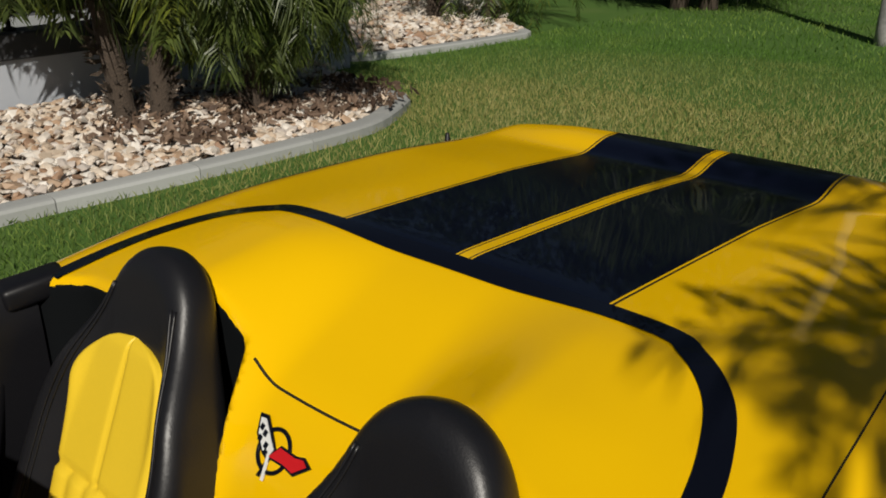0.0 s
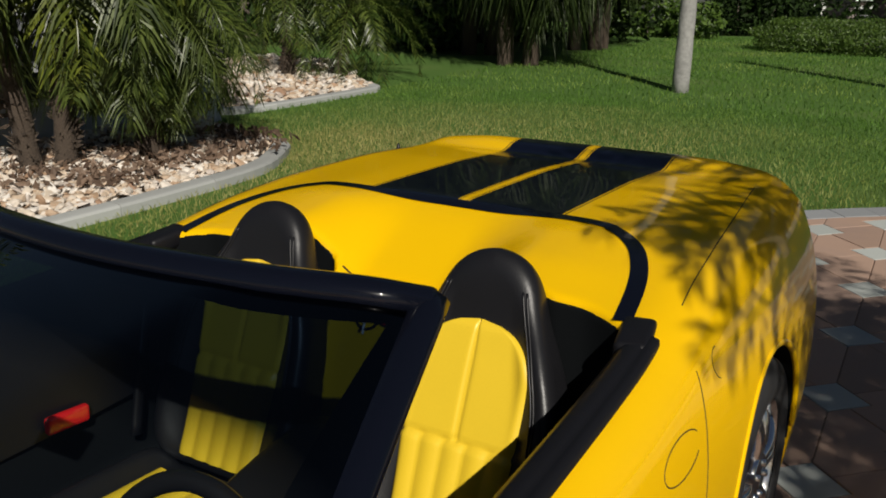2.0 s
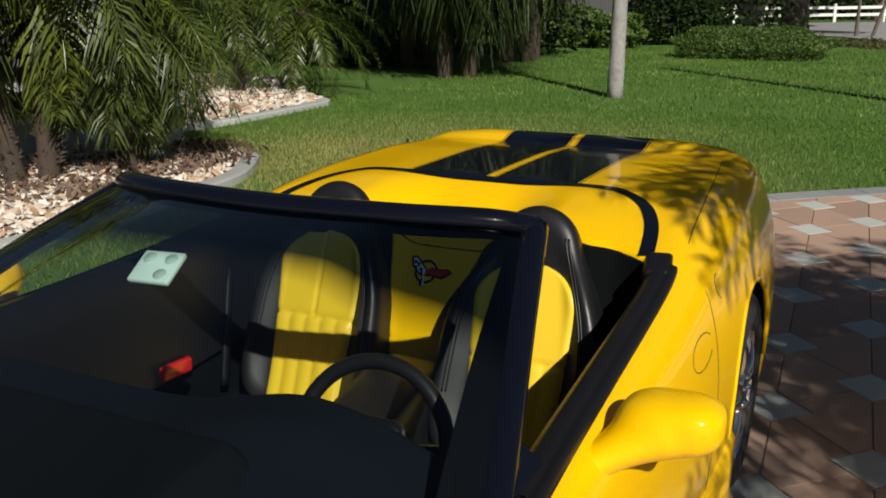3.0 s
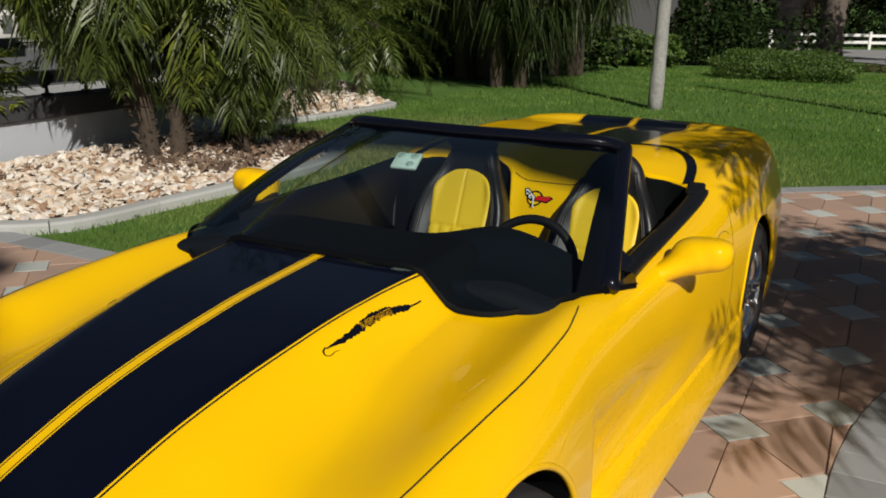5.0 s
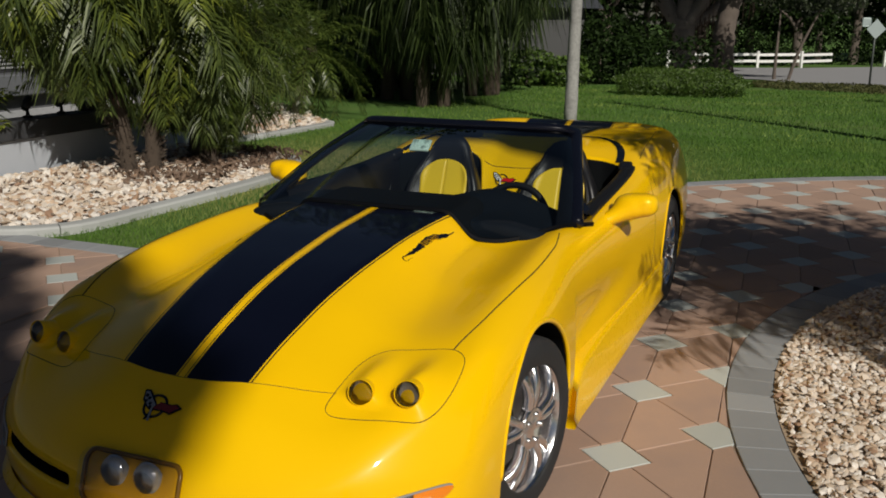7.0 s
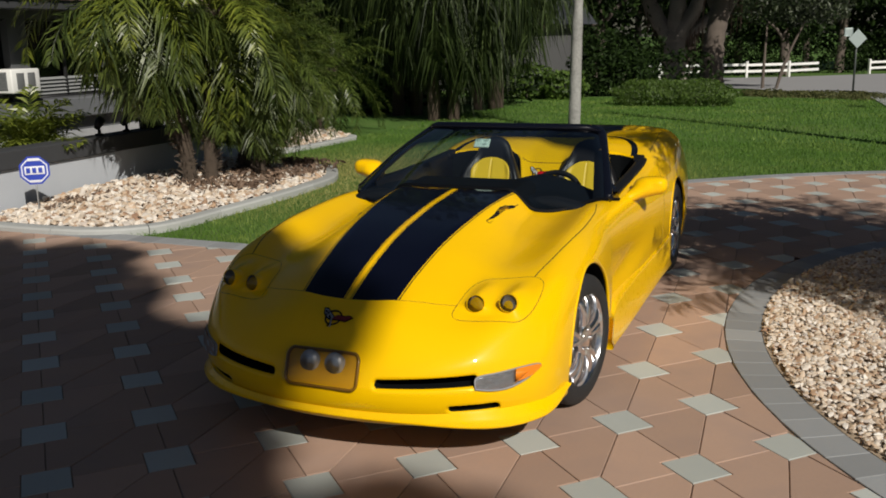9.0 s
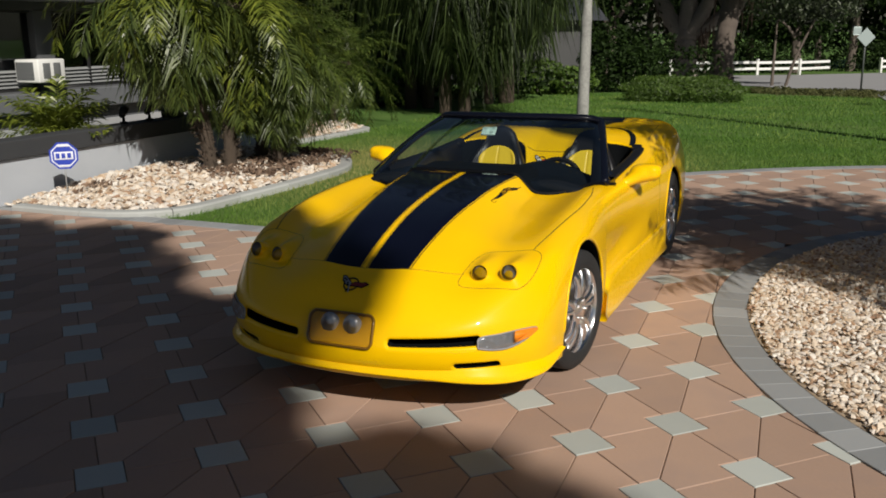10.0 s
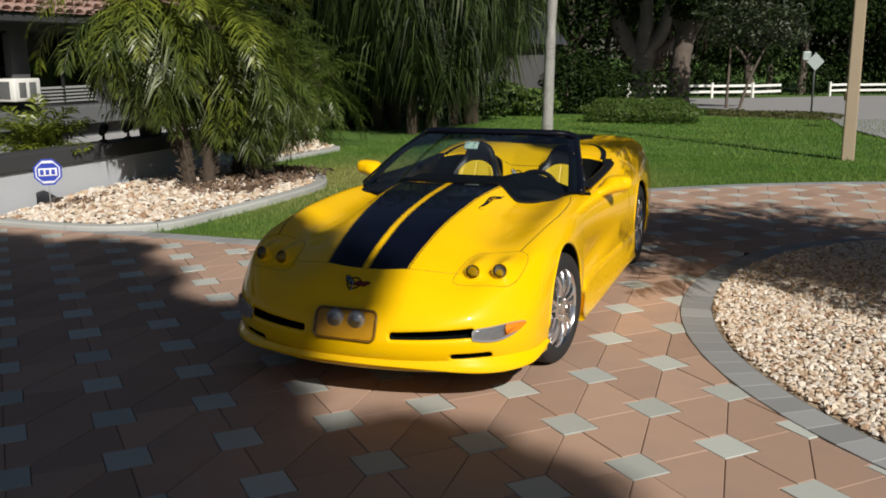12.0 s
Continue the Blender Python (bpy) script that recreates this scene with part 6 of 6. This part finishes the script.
def road_sign():
    t = thing("street_sign", "back of a grey metal street sign on a thin dark post", "sign", Matrix.Translation((2.64, 25.3, gz(2.64, 25.3))))
    v, f = tube([(0, 0, -0.2), (0, 0, 2.0)], 0.03, 8)
    part("post", mesh_of("post", v, f), plain("dark_green_post", (0.05, 0.06, 0.055), 0.5), t)
    bm = bmesh.new()
    box(bm, (0.40, 0.012, 0.40), Matrix.Translation((0.02, -0.04, 1.70)) @ pose(0, 0, 0, 0, 45, 25), 0.004)
    grey = plain("grey_aluminium", (0.34, 0.40, 0.40), 0.45, 0.3)
    part("sign_back", bm, grey, t, smooth=False)
    bm = bmesh.new()
    box(bm, (0.26, 0.012, 0.26), Matrix.Translation((-0.24, 0.03, 1.90)) @ pose(0, 0, 0, 0, 0, 20), 0.03)
    part("small_sign_back", bm, grey, t, smooth=False)


road_sign()


def neighbour():
    t = thing("neighbouring_house", "grey house with a dark shingle roof behind the palms", "house", Matrix.Translation((-12.6, 31.0, gz(-12, 31))) @ pose(0, 0, 0, 0, 0, -12))
    bm = bmesh.new()
    box(bm, (9.0, 5.0, 2.6), (0, 0, 1.2))
    part("wall", bm, surface("grey_neighbour_wall", (0.085, 0.085, 0.088), 0.85, vary=0.2, fine=20, coarse=1), t, smooth=False)
    v = [(-5, -3.2, 2.5), (5, -3.2, 2.5), (5, 0, 4.2), (-5, 0, 4.2), (5, 3.2, 2.5), (-5, 3.2, 2.5)]
    part("roof", mesh_of("roof", v, [(0, 1, 2, 3), (3, 2, 4, 5), (0, 3, 5), (1, 4, 2)], False), surface("dark_shingle", (0.05, 0.055, 0.068), 0.8, vary=0.4, fine=12, coarse=2), t)
    bm = bmesh.new()
    box(bm, (10, 0.06, 0.16), (0, -3.22, 2.44))
    part("eaves_board", bm, plain("grey_eaves", (0.20, 0.20, 0.21), 0.6), t, smooth=False)
    for x in (-2.4, 1.0, 3.2):
        w = part("window", mesh_of("window", *joined(*[tube([a, b], 0.04, 6) for a, b in (((x - 0.5, -2.53, 1.0), (x + 0.5, -2.53, 1.0)), ((x - 0.5, -2.53, 2.0), (x + 0.5, -2.53, 2.0)), ((x, -2.53, 1.0), (x, -2.53, 2.0)))])), DARK_FRAME, t)
        bm = bmesh.new()
        box(bm, (1.0, 0.03, 1.0), (x, -2.515, 1.5))
        part("pane", bm, PANE, w, smooth=False)


neighbour()


def far_trees():
    rnd = random.Random(17)
    spots = [(-7.5, 35.5, 7), (-11.5, 18.5, 6.0), (-10.2, 22.5, 7), (-14, 15.5, 6.5), (-9.9, 19.8, 6), (-13.5, 26, 8), (-17, 21, 8), (2.5, 55, 8), (8.5, 60, 7.5), (-3, 52, 8), (-8, 47, 8), (12, 63, 8.5), (17, 64, 8), (-13, 44, 8), (23, 64, 8), (5.5, 60, 9.5), (-18, 40, 9), (-0.3, 49.5, 5.5), (0.5, 62, 10), (28, 66, 9), (-5.5, 50, 9)]
    for k, (x, y, h) in enumerate(spots):
        lean = rnd.uniform(-0.4, 0.4)
        th = rnd.uniform(0.14, 0.26)
        limbs = [([(0, 0, -0.3), (lean * 0.4, 0, h * 0.35), (lean, 0.1, h * 0.75)], [th * 1.3, th, th * 0.5])]
        for j in range(3):
            aa = rnd.uniform(0, 6.28)
            z0 = h * rnd.uniform(0.28, 0.5)
            limbs.append(([(lean * 0.4, 0, z0), (lean * 0.4 + math.cos(aa) * 0.9, math.sin(aa) * 0.9, z0 + h * 0.14), (lean * 0.4 + math.cos(aa) * 1.9, math.sin(aa) * 1.9, z0 + h * 0.22)], [th * 0.5, th * 0.35, th * 0.15]))
        low = 0.42 if y < 40 else 0.48
        blobs = [(lean + rnd.uniform(-1.6, 1.6), rnd.uniform(-1.3, 1.3), h * rnd.uniform(low, 0.95), rnd.uniform(1.3, 2.3), rnd.uniform(1.2, 2.0), rnd.uniform(0.9, 1.5)) for _ in range(8)]
        tree("broadleaf_tree", (x, y, gz(x, y)), limbs, blobs, 5200, 0.17, LEAF_SHADE, "leafy tree in the shaded woodland beyond the lawn", 100 + k)


far_trees()
for px, py, lean in ((-0.28, 30.4, 0.05), (0.14, 30.4, 0.9)):
    tree("young_tree", (px, py, gz(px, py)), [([(0, 0, -0.2), (lean * 0.4, 0, 1.1), (lean, 0, 2.4)], [0.07, 0.05, 0.03])], [(lean, 0, 3.4, 1.3, 1.2, 1.1), (lean + 0.7, 0.3, 2.9, 0.9, 0.9, 0.7)], 1700, 0.10, LEAF_DULL, "young tree with a thin trunk on the road verge", 300 + int(lean * 10))

rng = np.random.default_rng(77)
wood = []
for k in range(230):
    x = rng.uniform(-34, 42)
    y = rng.uniform(64, 74) if x > -12 else rng.uniform(28, 60)
    wood.append((x, y, gz(x, y) + rng.uniform(0.5, 19.0), rng.uniform(2.8, 4.4), 1.8, rng.uniform(2.2, 3.4)))
for k in range(34):
    x = rng.uniform(-16, -6)
    wood.append((x - 3, 38 + rng.uniform(0, 4), gz(x, 38) + rng.uniform(0.5, 9.5), 2.4, 1.4, 2.0))
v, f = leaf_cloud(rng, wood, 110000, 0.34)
tagged(part("woodland", mesh_of("woodland", v, f, False), LEAF_SHADE), "dense dark green woodland closing the view", "woodland", kind="stuff")
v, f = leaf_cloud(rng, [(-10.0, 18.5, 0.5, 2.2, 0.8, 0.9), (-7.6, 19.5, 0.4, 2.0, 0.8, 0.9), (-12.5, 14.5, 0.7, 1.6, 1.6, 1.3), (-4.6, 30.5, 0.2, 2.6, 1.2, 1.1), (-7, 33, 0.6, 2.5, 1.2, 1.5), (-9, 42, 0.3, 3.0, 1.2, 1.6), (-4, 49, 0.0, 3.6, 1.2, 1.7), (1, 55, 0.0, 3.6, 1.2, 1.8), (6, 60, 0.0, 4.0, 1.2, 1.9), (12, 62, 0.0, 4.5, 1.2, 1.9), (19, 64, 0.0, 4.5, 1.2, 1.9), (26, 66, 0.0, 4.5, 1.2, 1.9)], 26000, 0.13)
tagged(part("undergrowth", mesh_of("undergrowth", v, f, False), LEAF_SHADE), "dark low undergrowth beneath the trees", "undergrowth", kind="stuff")

# the big oak behind the camera, whose shade falls on the near paving and the car's nose
def shade_oak():
    at = np.array((11.0, -17.5))
    reach = -np.array(SUN_TRAVEL)[:2] / math.tan(SUN_UP)
    spots = [(x, y) for y, x1 in ((-6.4, 0.6), (-5.5, 0.6), (-4.6, 0.5), (-3.75, 0.1), (-3.0, -1.1), (-2.35, -1.1), (-1.7, -1.45), (-0.95, -3.0), (-0.45, -4.0)) for x in np.arange(x1, -8.5, -1.1)]
    twigs = [(0.42, -2.72, 0.24), (0.80, -2.85, 0.28), (1.3, -3.0, 0.26), (-0.75, -1.7, 0.30), (-1.3, -1.5, 0.34), (-1.45, -0.95, 0.16), (-3.2, -0.1, 0.2), (-2.6, -0.6, 0.2), (-0.45, -2.75, 0.3), (-0.75, -2.3, 0.3), (-3.6, 0.35, 0.22)]
    rnd = random.Random(5)
    blobs = []
    for x, y in spots:
        h = rnd.uniform(12.5, 15.5)
        p = np.array((x, y)) + reach * h - at
        blobs.append((p[0] + rnd.uniform(-0.25, 0.25), p[1] + rnd.uniform(-0.25, 0.25), h, rnd.uniform(0.65, 0.95), rnd.uniform(0.6, 0.9), rnd.uniform(0.4, 0.6)))
    for x, y, r in twigs:
        h = rnd.uniform(12.5, 14.5)
        p = np.array((x, y)) + reach * h - at
        blobs.append((p[0], p[1], h, r, r, r * 0.6))
    limbs = [([(0, 0, -0.3), (-0.2, 0.1, 4.0), (-0.6, 0.3, 9.5)], [0.6, 0.48, 0.32])]
    for x, y, z in ((0.0, 2.0, 13.0), (-3.0, 3.0, 13.5), (-5.5, 1.5, 13.2), (1.0, -1.5, 13.4), (-2.5, 4.5, 13.1), (-5.0, 4.0, 13.0)):
        limbs.append(([(-0.5, 0.2, 7.6), (x * 0.6, y * 0.6, 10.6), (x, y, z)], [0.22, 0.15, 0.05]))
    tree("shade_oak", (at[0], at[1], 0), limbs, blobs, 80000, 0.16, LEAF_SHADE, "broad oak spreading its shade over the drive", 201)


shade_oak()

# ---- pavers, stones and grass ----
D0, DA, DB = np.array((1.46, -1.94)), np.array((0.72, -0.012)), np.array((-0.033, 0.707))


def inset(poly, d):
    """A convex-ish outline (counter-clockwise) drawn in by d."""
    p = np.array(poly, float)
    e = np.roll(p, -1, 0) - p
    nrm = np.stack([-e[:, 1], e[:, 0]], 1)
    nrm /= np.linalg.norm(nrm, axis=1)[:, None] + 1e-12
    out = []
    for i in range(len(p)):
        n0, n1 = nrm[i - 1], nrm[i]
        b = n0 + n1
        k = 1 + n0 @ n1
        out.append(p[i] + b * d / max(k, 0.35))
    return np.array(out)


def slab(poly, z=0.0, joint=0.0025, soft=0.0025, deep=0.013):
    """A paver: chamfered top and sides. Verts and faces."""
    p = np.array(poly, float)
    if np.sum(p[:, 0] * np.roll(p[:, 1], -1) - p[:, 1] * np.roll(p[:, 0], -1)) < 0:
        p = p[::-1]
    a, b = inset(p, joint), inset(p, joint + soft)
    n = len(p)
    v = np.concatenate([np.c_[b, np.full(n, z)], np.c_[a, np.full(n, z - soft * 0.8)], np.c_[a, np.full(n, z - deep)]])
    f = [tuple(range(n))]
    for r in (0, 1):
        f += [(r * n + (k + 1) % n, r * n + k, (r + 1) * n + k, (r + 1) * n + (k + 1) % n) for k in range(n)]
    return v, f


def clip(poly, point, normal):
    """The part of poly on the side of point to which normal points."""
    out = []
    m = len(poly)
    for i in range(m):
        a, b = np.array(poly[i]), np.array(poly[(i + 1) % m])
        da, db = (a - point) @ normal, (b - point) @ normal
        if da >= 0:
            out.append(a)
        if (da >= 0) != (db >= 0):
            out.append(a + (b - a) * da / (da - db))
    return out


half_l = [(-0.3, 0), (-0.4, -0.1), (-0.1, -0.4), (0, -0.3), (0.1, -0.4), (0.4, -0.1), (0.3, 0)]
left_poly = np.array([b * DB + a * DA for b, a in half_l])
right_poly = np.array([b * DB - a * DA for b, a in half_l])
dot_poly = np.array([0.2 * DA, 0.2 * DB, -0.2 * DA, -0.2 * DB])
shapes = {"left": (left_poly, PAVER), "right": (right_poly, PAVER), "dot": (dot_poly, DIAMOND)}
shared = {}
for key, (poly, mat) in shapes.items():
    shared[key] = mesh_of("paver", *slab(poly), False, (mat,))
rest = {"paver": [], "diamond": []}
rnd = random.Random(31)
BORDER_W = 0.21


def edge_of(c):
    """Nearest border line of the drive to c: a point on it and the inward normal, or None."""
    hits = []
    d = c - DRIVE_C
    r = np.linalg.norm(d)
    arm = c[0] < -2.45
    if not arm and c[1] > -3:
        hits.append((DRIVE_R - BORDER_W - r, DRIVE_C + d / r * (DRIVE_R - BORDER_W), -d / r))
    if arm:
        hits.append((1.10 - c[1] - BORDER_W, np.array((c[0], 1.10 - BORDER_W)), np.array((0, -1.0))))
    e = c - ISLAND_C
    q = np.linalg.norm(e)
    ir = float(island_r(np.arctan2(e[1], e[0]))) + BORDER_W
    hits.append((q - ir, ISLAND_C + e / q * ir, e / q))
    return hits


for i in range(-22, 24):
    for j in range(-20, 26):
        for half in (0, 1):
            dot = D0 + DA * (i + half / 2) + DB * (j + half / 2)
            for key, c in (("dot", dot), ("left", dot + DA / 2), ("right", dot + DA / 2)):
                poly = shapes[key][0] + c
                m = poly.mean(0)
                if not (-11 < m[0] < 14.6 and -12 < m[1] < 9):
                    continue
                lines = edge_of(m)
                if any(h[0] < -0.32 for h in lines):
                    continue
                z = rnd.uniform(-0.0015, 0.0015)
                near = -2.3 < m[0] < 3.0 and -5.0 < m[1] < 2.0
                if any(h[0] < 0.34 for h in lines):
                    cut = list(poly)
                    for h in lines:
                        if h[0] < 0.34 and len(cut) > 2:
                            cut = clip(cut, h[1], h[2])
                    if len(cut) < 3:
                        continue
                    ca = np.array(cut)
                    area = abs(np.sum(ca[:, 0] * np.roll(ca[:, 1], -1) - ca[:, 1] * np.roll(ca[:, 0], -1))) / 2
                    keep = np.linalg.norm(np.roll(ca, -1, 0) - ca, axis=1) > 0.012
                    if area < 0.004 or keep.sum() < 3:
                        continue
                    rest["diamond" if key == "dot" else "paver"].append(slab(ca[keep], z))
                elif near:
                    o = new("diamond_paver" if key == "dot" else "paver", shared[key])
                    o.parent = drive
                    o.location = (c[0], c[1], z)
                else:
                    rest["diamond" if key == "dot" else "paver"].append(slab(poly, z))
PAVER_FAR = surface("terracotta_paver_far", (0.415, 0.280, 0.212), 0.8, vary=0.22, fine=60, coarse=2.2, bump=0.3, depth=0.002, island=0.22, second=(0.35, 0.245, 0.20))
DIAMOND_FAR = surface("pale_grey_paver_far", (0.44, 0.465, 0.44), 0.8, vary=0.12, fine=110, coarse=6, bump=0.2, depth=0.002, island=0.18)
for key, mat in (("paver", PAVER_FAR), ("diamond", DIAMOND_FAR)):
    o = part("paving_of_" + key + "s", mesh_of("paving", *joined(*rest[key]), False), mat, drive)
    o["kind"] = "stuff"


def border_run(points_in, points_out, name, n):
    made = thing(name, "border course of grey paving bricks", "paving border", kind="structure")
    for k in range(n):
        t0, t1 = k / n, (k + 1) / n
        quad = [points_in(t0), points_in(t1), points_out(t1), points_out(t0)]
        part("border_brick", mesh_of("border_brick", *slab(quad, 0.004 + rnd.uniform(-0.001, 0.001), 0.0016, 0.0025, 0.017), False), BORDER, made)


def ring_at(grow):
    def f(t):
        a = radians(100) + t * radians(360)
        return ISLAND_C + (float(island_r(np.array(a))) + grow) * np.array((math.cos(a), math.sin(a)))
    return f


border_run(ring_at(0.0), ring_at(BORDER_W), "island_border", 118)


def arc_at(r):
    def f(t):
        a = radians(-10) + t * radians(176)
        return DRIVE_C + r * np.array((math.cos(a), math.sin(a)))
    return f


border_run(arc_at(DRIVE_R - BORDER_W), arc_at(DRIVE_R), "lawn_border", 103)
border_run(lambda t: np.array((-2.5 - 6.9 * t, 1.10 - BORDER_W)), lambda t: np.array((-2.5 - 6.9 * t, 1.10)), "bed_border", 24)


# river stones
def stone_colours():
    g = Graph("river_stone")
    r = g.add("ShaderNodeNewGeometry").outputs["Random Per Island"]
    ramp = g.add("ShaderNodeValToRGB")
    g.link(r, ramp.inputs[0])
    el = ramp.color_ramp.elements
    tones = [(0.0, (0.28, 0.16, 0.10)), (0.08, (0.42, 0.27, 0.17)), (0.20, (0.58, 0.45, 0.33)), (0.40, (0.67, 0.57, 0.46)), (0.62, (0.74, 0.66, 0.57)), (0.82, (0.84, 0.80, 0.74)), (1.0, (0.52, 0.45, 0.40))]
    el[0].position, el[0].color = 0.0, (*tones[0][1], 1)
    el[1].position, el[1].color = 1.0, (*tones[-1][1], 1)
    for at, c in tones[1:-1]:
        e = el.new(at)
        e.color = (*c, 1)
    n = g.noise(38.0, 3.0)
    col = g.mix(g.math("MULTIPLY", n, 0.32), ramp.outputs[0], (0.38, 0.29, 0.21))
    g.link(col, g.p.inputs["Base Color"])
    g.p.inputs["Roughness"].default_value = 0.62
    g.bump(n, 0.25, 0.004)
    return g.m


STONE = stone_colours()


def stones(name, spots, z, size, seed, label):
    """Many rounded stones as one heap; spots is an array of x, y."""
    rng = np.random.default_rng(seed)
    bm = bmesh.new()
    bmesh.ops.create_icosphere(bm, subdivisions=1, radius=1.0)
    bm.verts.ensure_lookup_table()
    base_v = np.array([tuple(v.co) for v in bm.verts])
    base_f = np.array([[v.index for v in f.verts] for f in bm.faces])
    bm.free()
    n, m = len(spots), len(base_v)
    sc = size * rng.uniform(0.55, 1.25, (n, 1)) * np.stack([rng.uniform(0.8, 1.5, n), rng.uniform(0.65, 1.05, n), rng.uniform(0.32, 0.60, n)], 1)
    V = base_v[None] * (1 + 0.19 * rng.normal(size=(n, m, 1))) * sc[:, None]
    ang, tip = rng.uniform(0, 6.283, n), rng.normal(size=n) * 0.45
    c, s = np.cos(tip)[:, None], np.sin(tip)[:, None]
    x, y, zz = V[..., 0] * c - V[..., 2] * s, V[..., 1], V[..., 0] * s + V[..., 2] * c
    c, s = np.cos(ang)[:, None], np.sin(ang)[:, None]
    V = np.stack([x * c - y * s + spots[:, :1], x * s + y * c + spots[:, 1:2], zz + (z + rng.uniform(-0.25, 0.55, n) * size)[:, None]], -1)
    F = (base_f[None] + (np.arange(n) * m)[:, None, None]).reshape(-1, 3)
    me = bpy.data.meshes.new(name)
    me.vertices.add(n * m)
    me.vertices.foreach_set("co", V.reshape(-1).astype(np.float32))
    me.loops.add(F.size)
    me.loops.foreach_set("vertex_index", F.reshape(-1).astype(np.int32))
    me.polygons.add(len(F))
    me.polygons.foreach_set("loop_start", np.arange(0, F.size, 3, dtype=np.int32))
    me.polygons.foreach_set("use_smooth", np.zeros(len(F), bool))
    me.update(calc_edges=True)
    return tagged(part(name, me, STONE), label, "stones", kind="stuff")


def inside(ring, x, y):
    ring = np.array(ring)
    hit = np.zeros(len(x), bool)
    for (x0, y0), (x1, y1) in zip(ring, np.roll(ring, -1, 0)):
        cross = (y0 > y) != (y1 > y)
        hit ^= cross & (x < (x1 - x0) * (y - y0) / (y1 - y0 + 1e-12) + x0)
    return hit


def scatter(rng, x0, x1, y0, y1, gap):
    gx, gy = np.meshgrid(np.arange(x0, x1, gap), np.arange(y0, y1, gap))
    p = np.stack([gx.ravel(), gy.ravel()], 1)
    return p + rng.uniform(-0.45, 0.45, p.shape) * gap


rng = np.random.default_rng(8)
p = scatter(rng, 1.4, 3.7, -3.0, 3.6, 0.0245)
p = p[in_island(p[:, 0], p[:, 1], -0.02)]
dist = np.hypot(*(p - ISLAND_C).T)
far_p = scatter(rng, 3.7, 8.6, -3.4, 3.9, 0.044)
far_p = far_p[in_island(far_p[:, 0], far_p[:, 1], -0.04)]
stones("island_stones", p, 0.015 + 0.12 * np.clip((3.4 - dist) / 1.5, 0, 1), 0.0185, 1, "tan, white and brown river stones filling the island")
far_d = np.hypot(*(far_p - ISLAND_C).T)
stones("island_middle_stones", far_p, 0.02 + 0.12 * np.clip((3.4 - far_d) / 1.5, 0, 1), 0.036, 7, "larger tan river stones in the middle of the island")
ring = np.concatenate([bed_edge, bed_back, [(-6.3, 0.98)]])
p = scatter(rng, -5.9, -3.7, 0.9, 5.9, 0.050)
p = p[inside(ring, p[:, 0], p[:, 1]) & (p[:, 0] > WALL_X + 0.02)]
from_kerb = np.min(np.hypot(p[:, None, 0] - bed_edge[None, :, 0], p[:, None, 1] - bed_edge[None, :, 1]), axis=1)
p, from_kerb = p[from_kerb > 0.10], from_kerb[from_kerb > 0.10]
stones("bed_stones", p, 0.03 + 0.10 * np.clip(from_kerb / 1.4, 0, 1), 0.042, 2, "pale tan river stones spread over the bed")
ring = np.concatenate([far_edge, far_back, [(-10.5, 5.9)]])
p = scatter(rng, -9.5, -5.9, 5.9, 11.0, 0.08)
p = p[inside(ring, p[:, 0], p[:, 1])]
from_kerb = np.min(np.hypot(p[:, None, 0] - far_edge[None, :, 0], p[:, None, 1] - far_edge[None, :, 1]), axis=1)
p, from_kerb = p[from_kerb > 0.10], from_kerb[from_kerb > 0.10]
stones("far_bed_stones", p, 0.02 + 0.08 * np.clip(from_kerb / 1.4, 0, 1), 0.055, 3, "pale tan river stones in the far bed")


# grass blades
def grass(name, spots, height, width, seed, label):
    rng = np.random.default_rng(seed)
    n = len(spots)
    h = height * rng.uniform(0.5, 1.25, n)
    a = rng.uniform(0, 6.283, n)
    lean = rng.normal(size=(n, 2)) * 0.45
    base_p = np.c_[spots, ground_z(spots[:, 0], spots[:, 1])]
    side = np.stack([np.cos(a), np.sin(a), 0 * a], 1) * (width * rng.uniform(0.6, 1.3, n))[:, None]
    tip = base_p + np.c_[lean * h[:, None], h]
    mid = base_p + np.c_[lean * h[:, None] * 0.3, h * 0.55]
    v = np.stack([base_p - side, base_p + side, mid + side * 0.7, tip, mid - side * 0.7], 1).reshape(-1, 3)
    me = mesh_of(name, v, np.arange(n * 5).reshape(-1, 5), False)
    return tagged(part(name, me, GRASS), label, "grass", kind="stuff")


bed_ring = np.concatenate([bed_edge, bed_back, [(-6.3, 0.98)]])
far_ring = np.concatenate([far_edge, far_back, [(-10.5, 5.9)]])


def lawn_only(p):
    k = ~in_drive(p[:, 0], p[:, 1], 0.0) & ~inside(bed_ring, p[:, 0], p[:, 1]) & ~inside(far_ring, p[:, 0], p[:, 1])
    return p[k & (p[:, 0] > WALL_X)]


p = lawn_only(scatter(rng, -4.6, -0.5, 1.0, 7.0, 0.030))
grass("near_grass", p, 0.045, 0.0036, 4, "green lawn grass between the drive and the rock bed")
p = lawn_only(scatter(rng, -7.5, 6.0, 5.0, 10.0, 0.034))
grass("lawn_grass", p, 0.046, 0.0042, 5, "green lawn grass behind the car")
p = lawn_only(scatter(rng, -9.5, 5.0, 10.0, 23.0, 0.075))
grass("far_grass", p, 0.055, 0.008, 6, "green lawn grass running back to the trees")
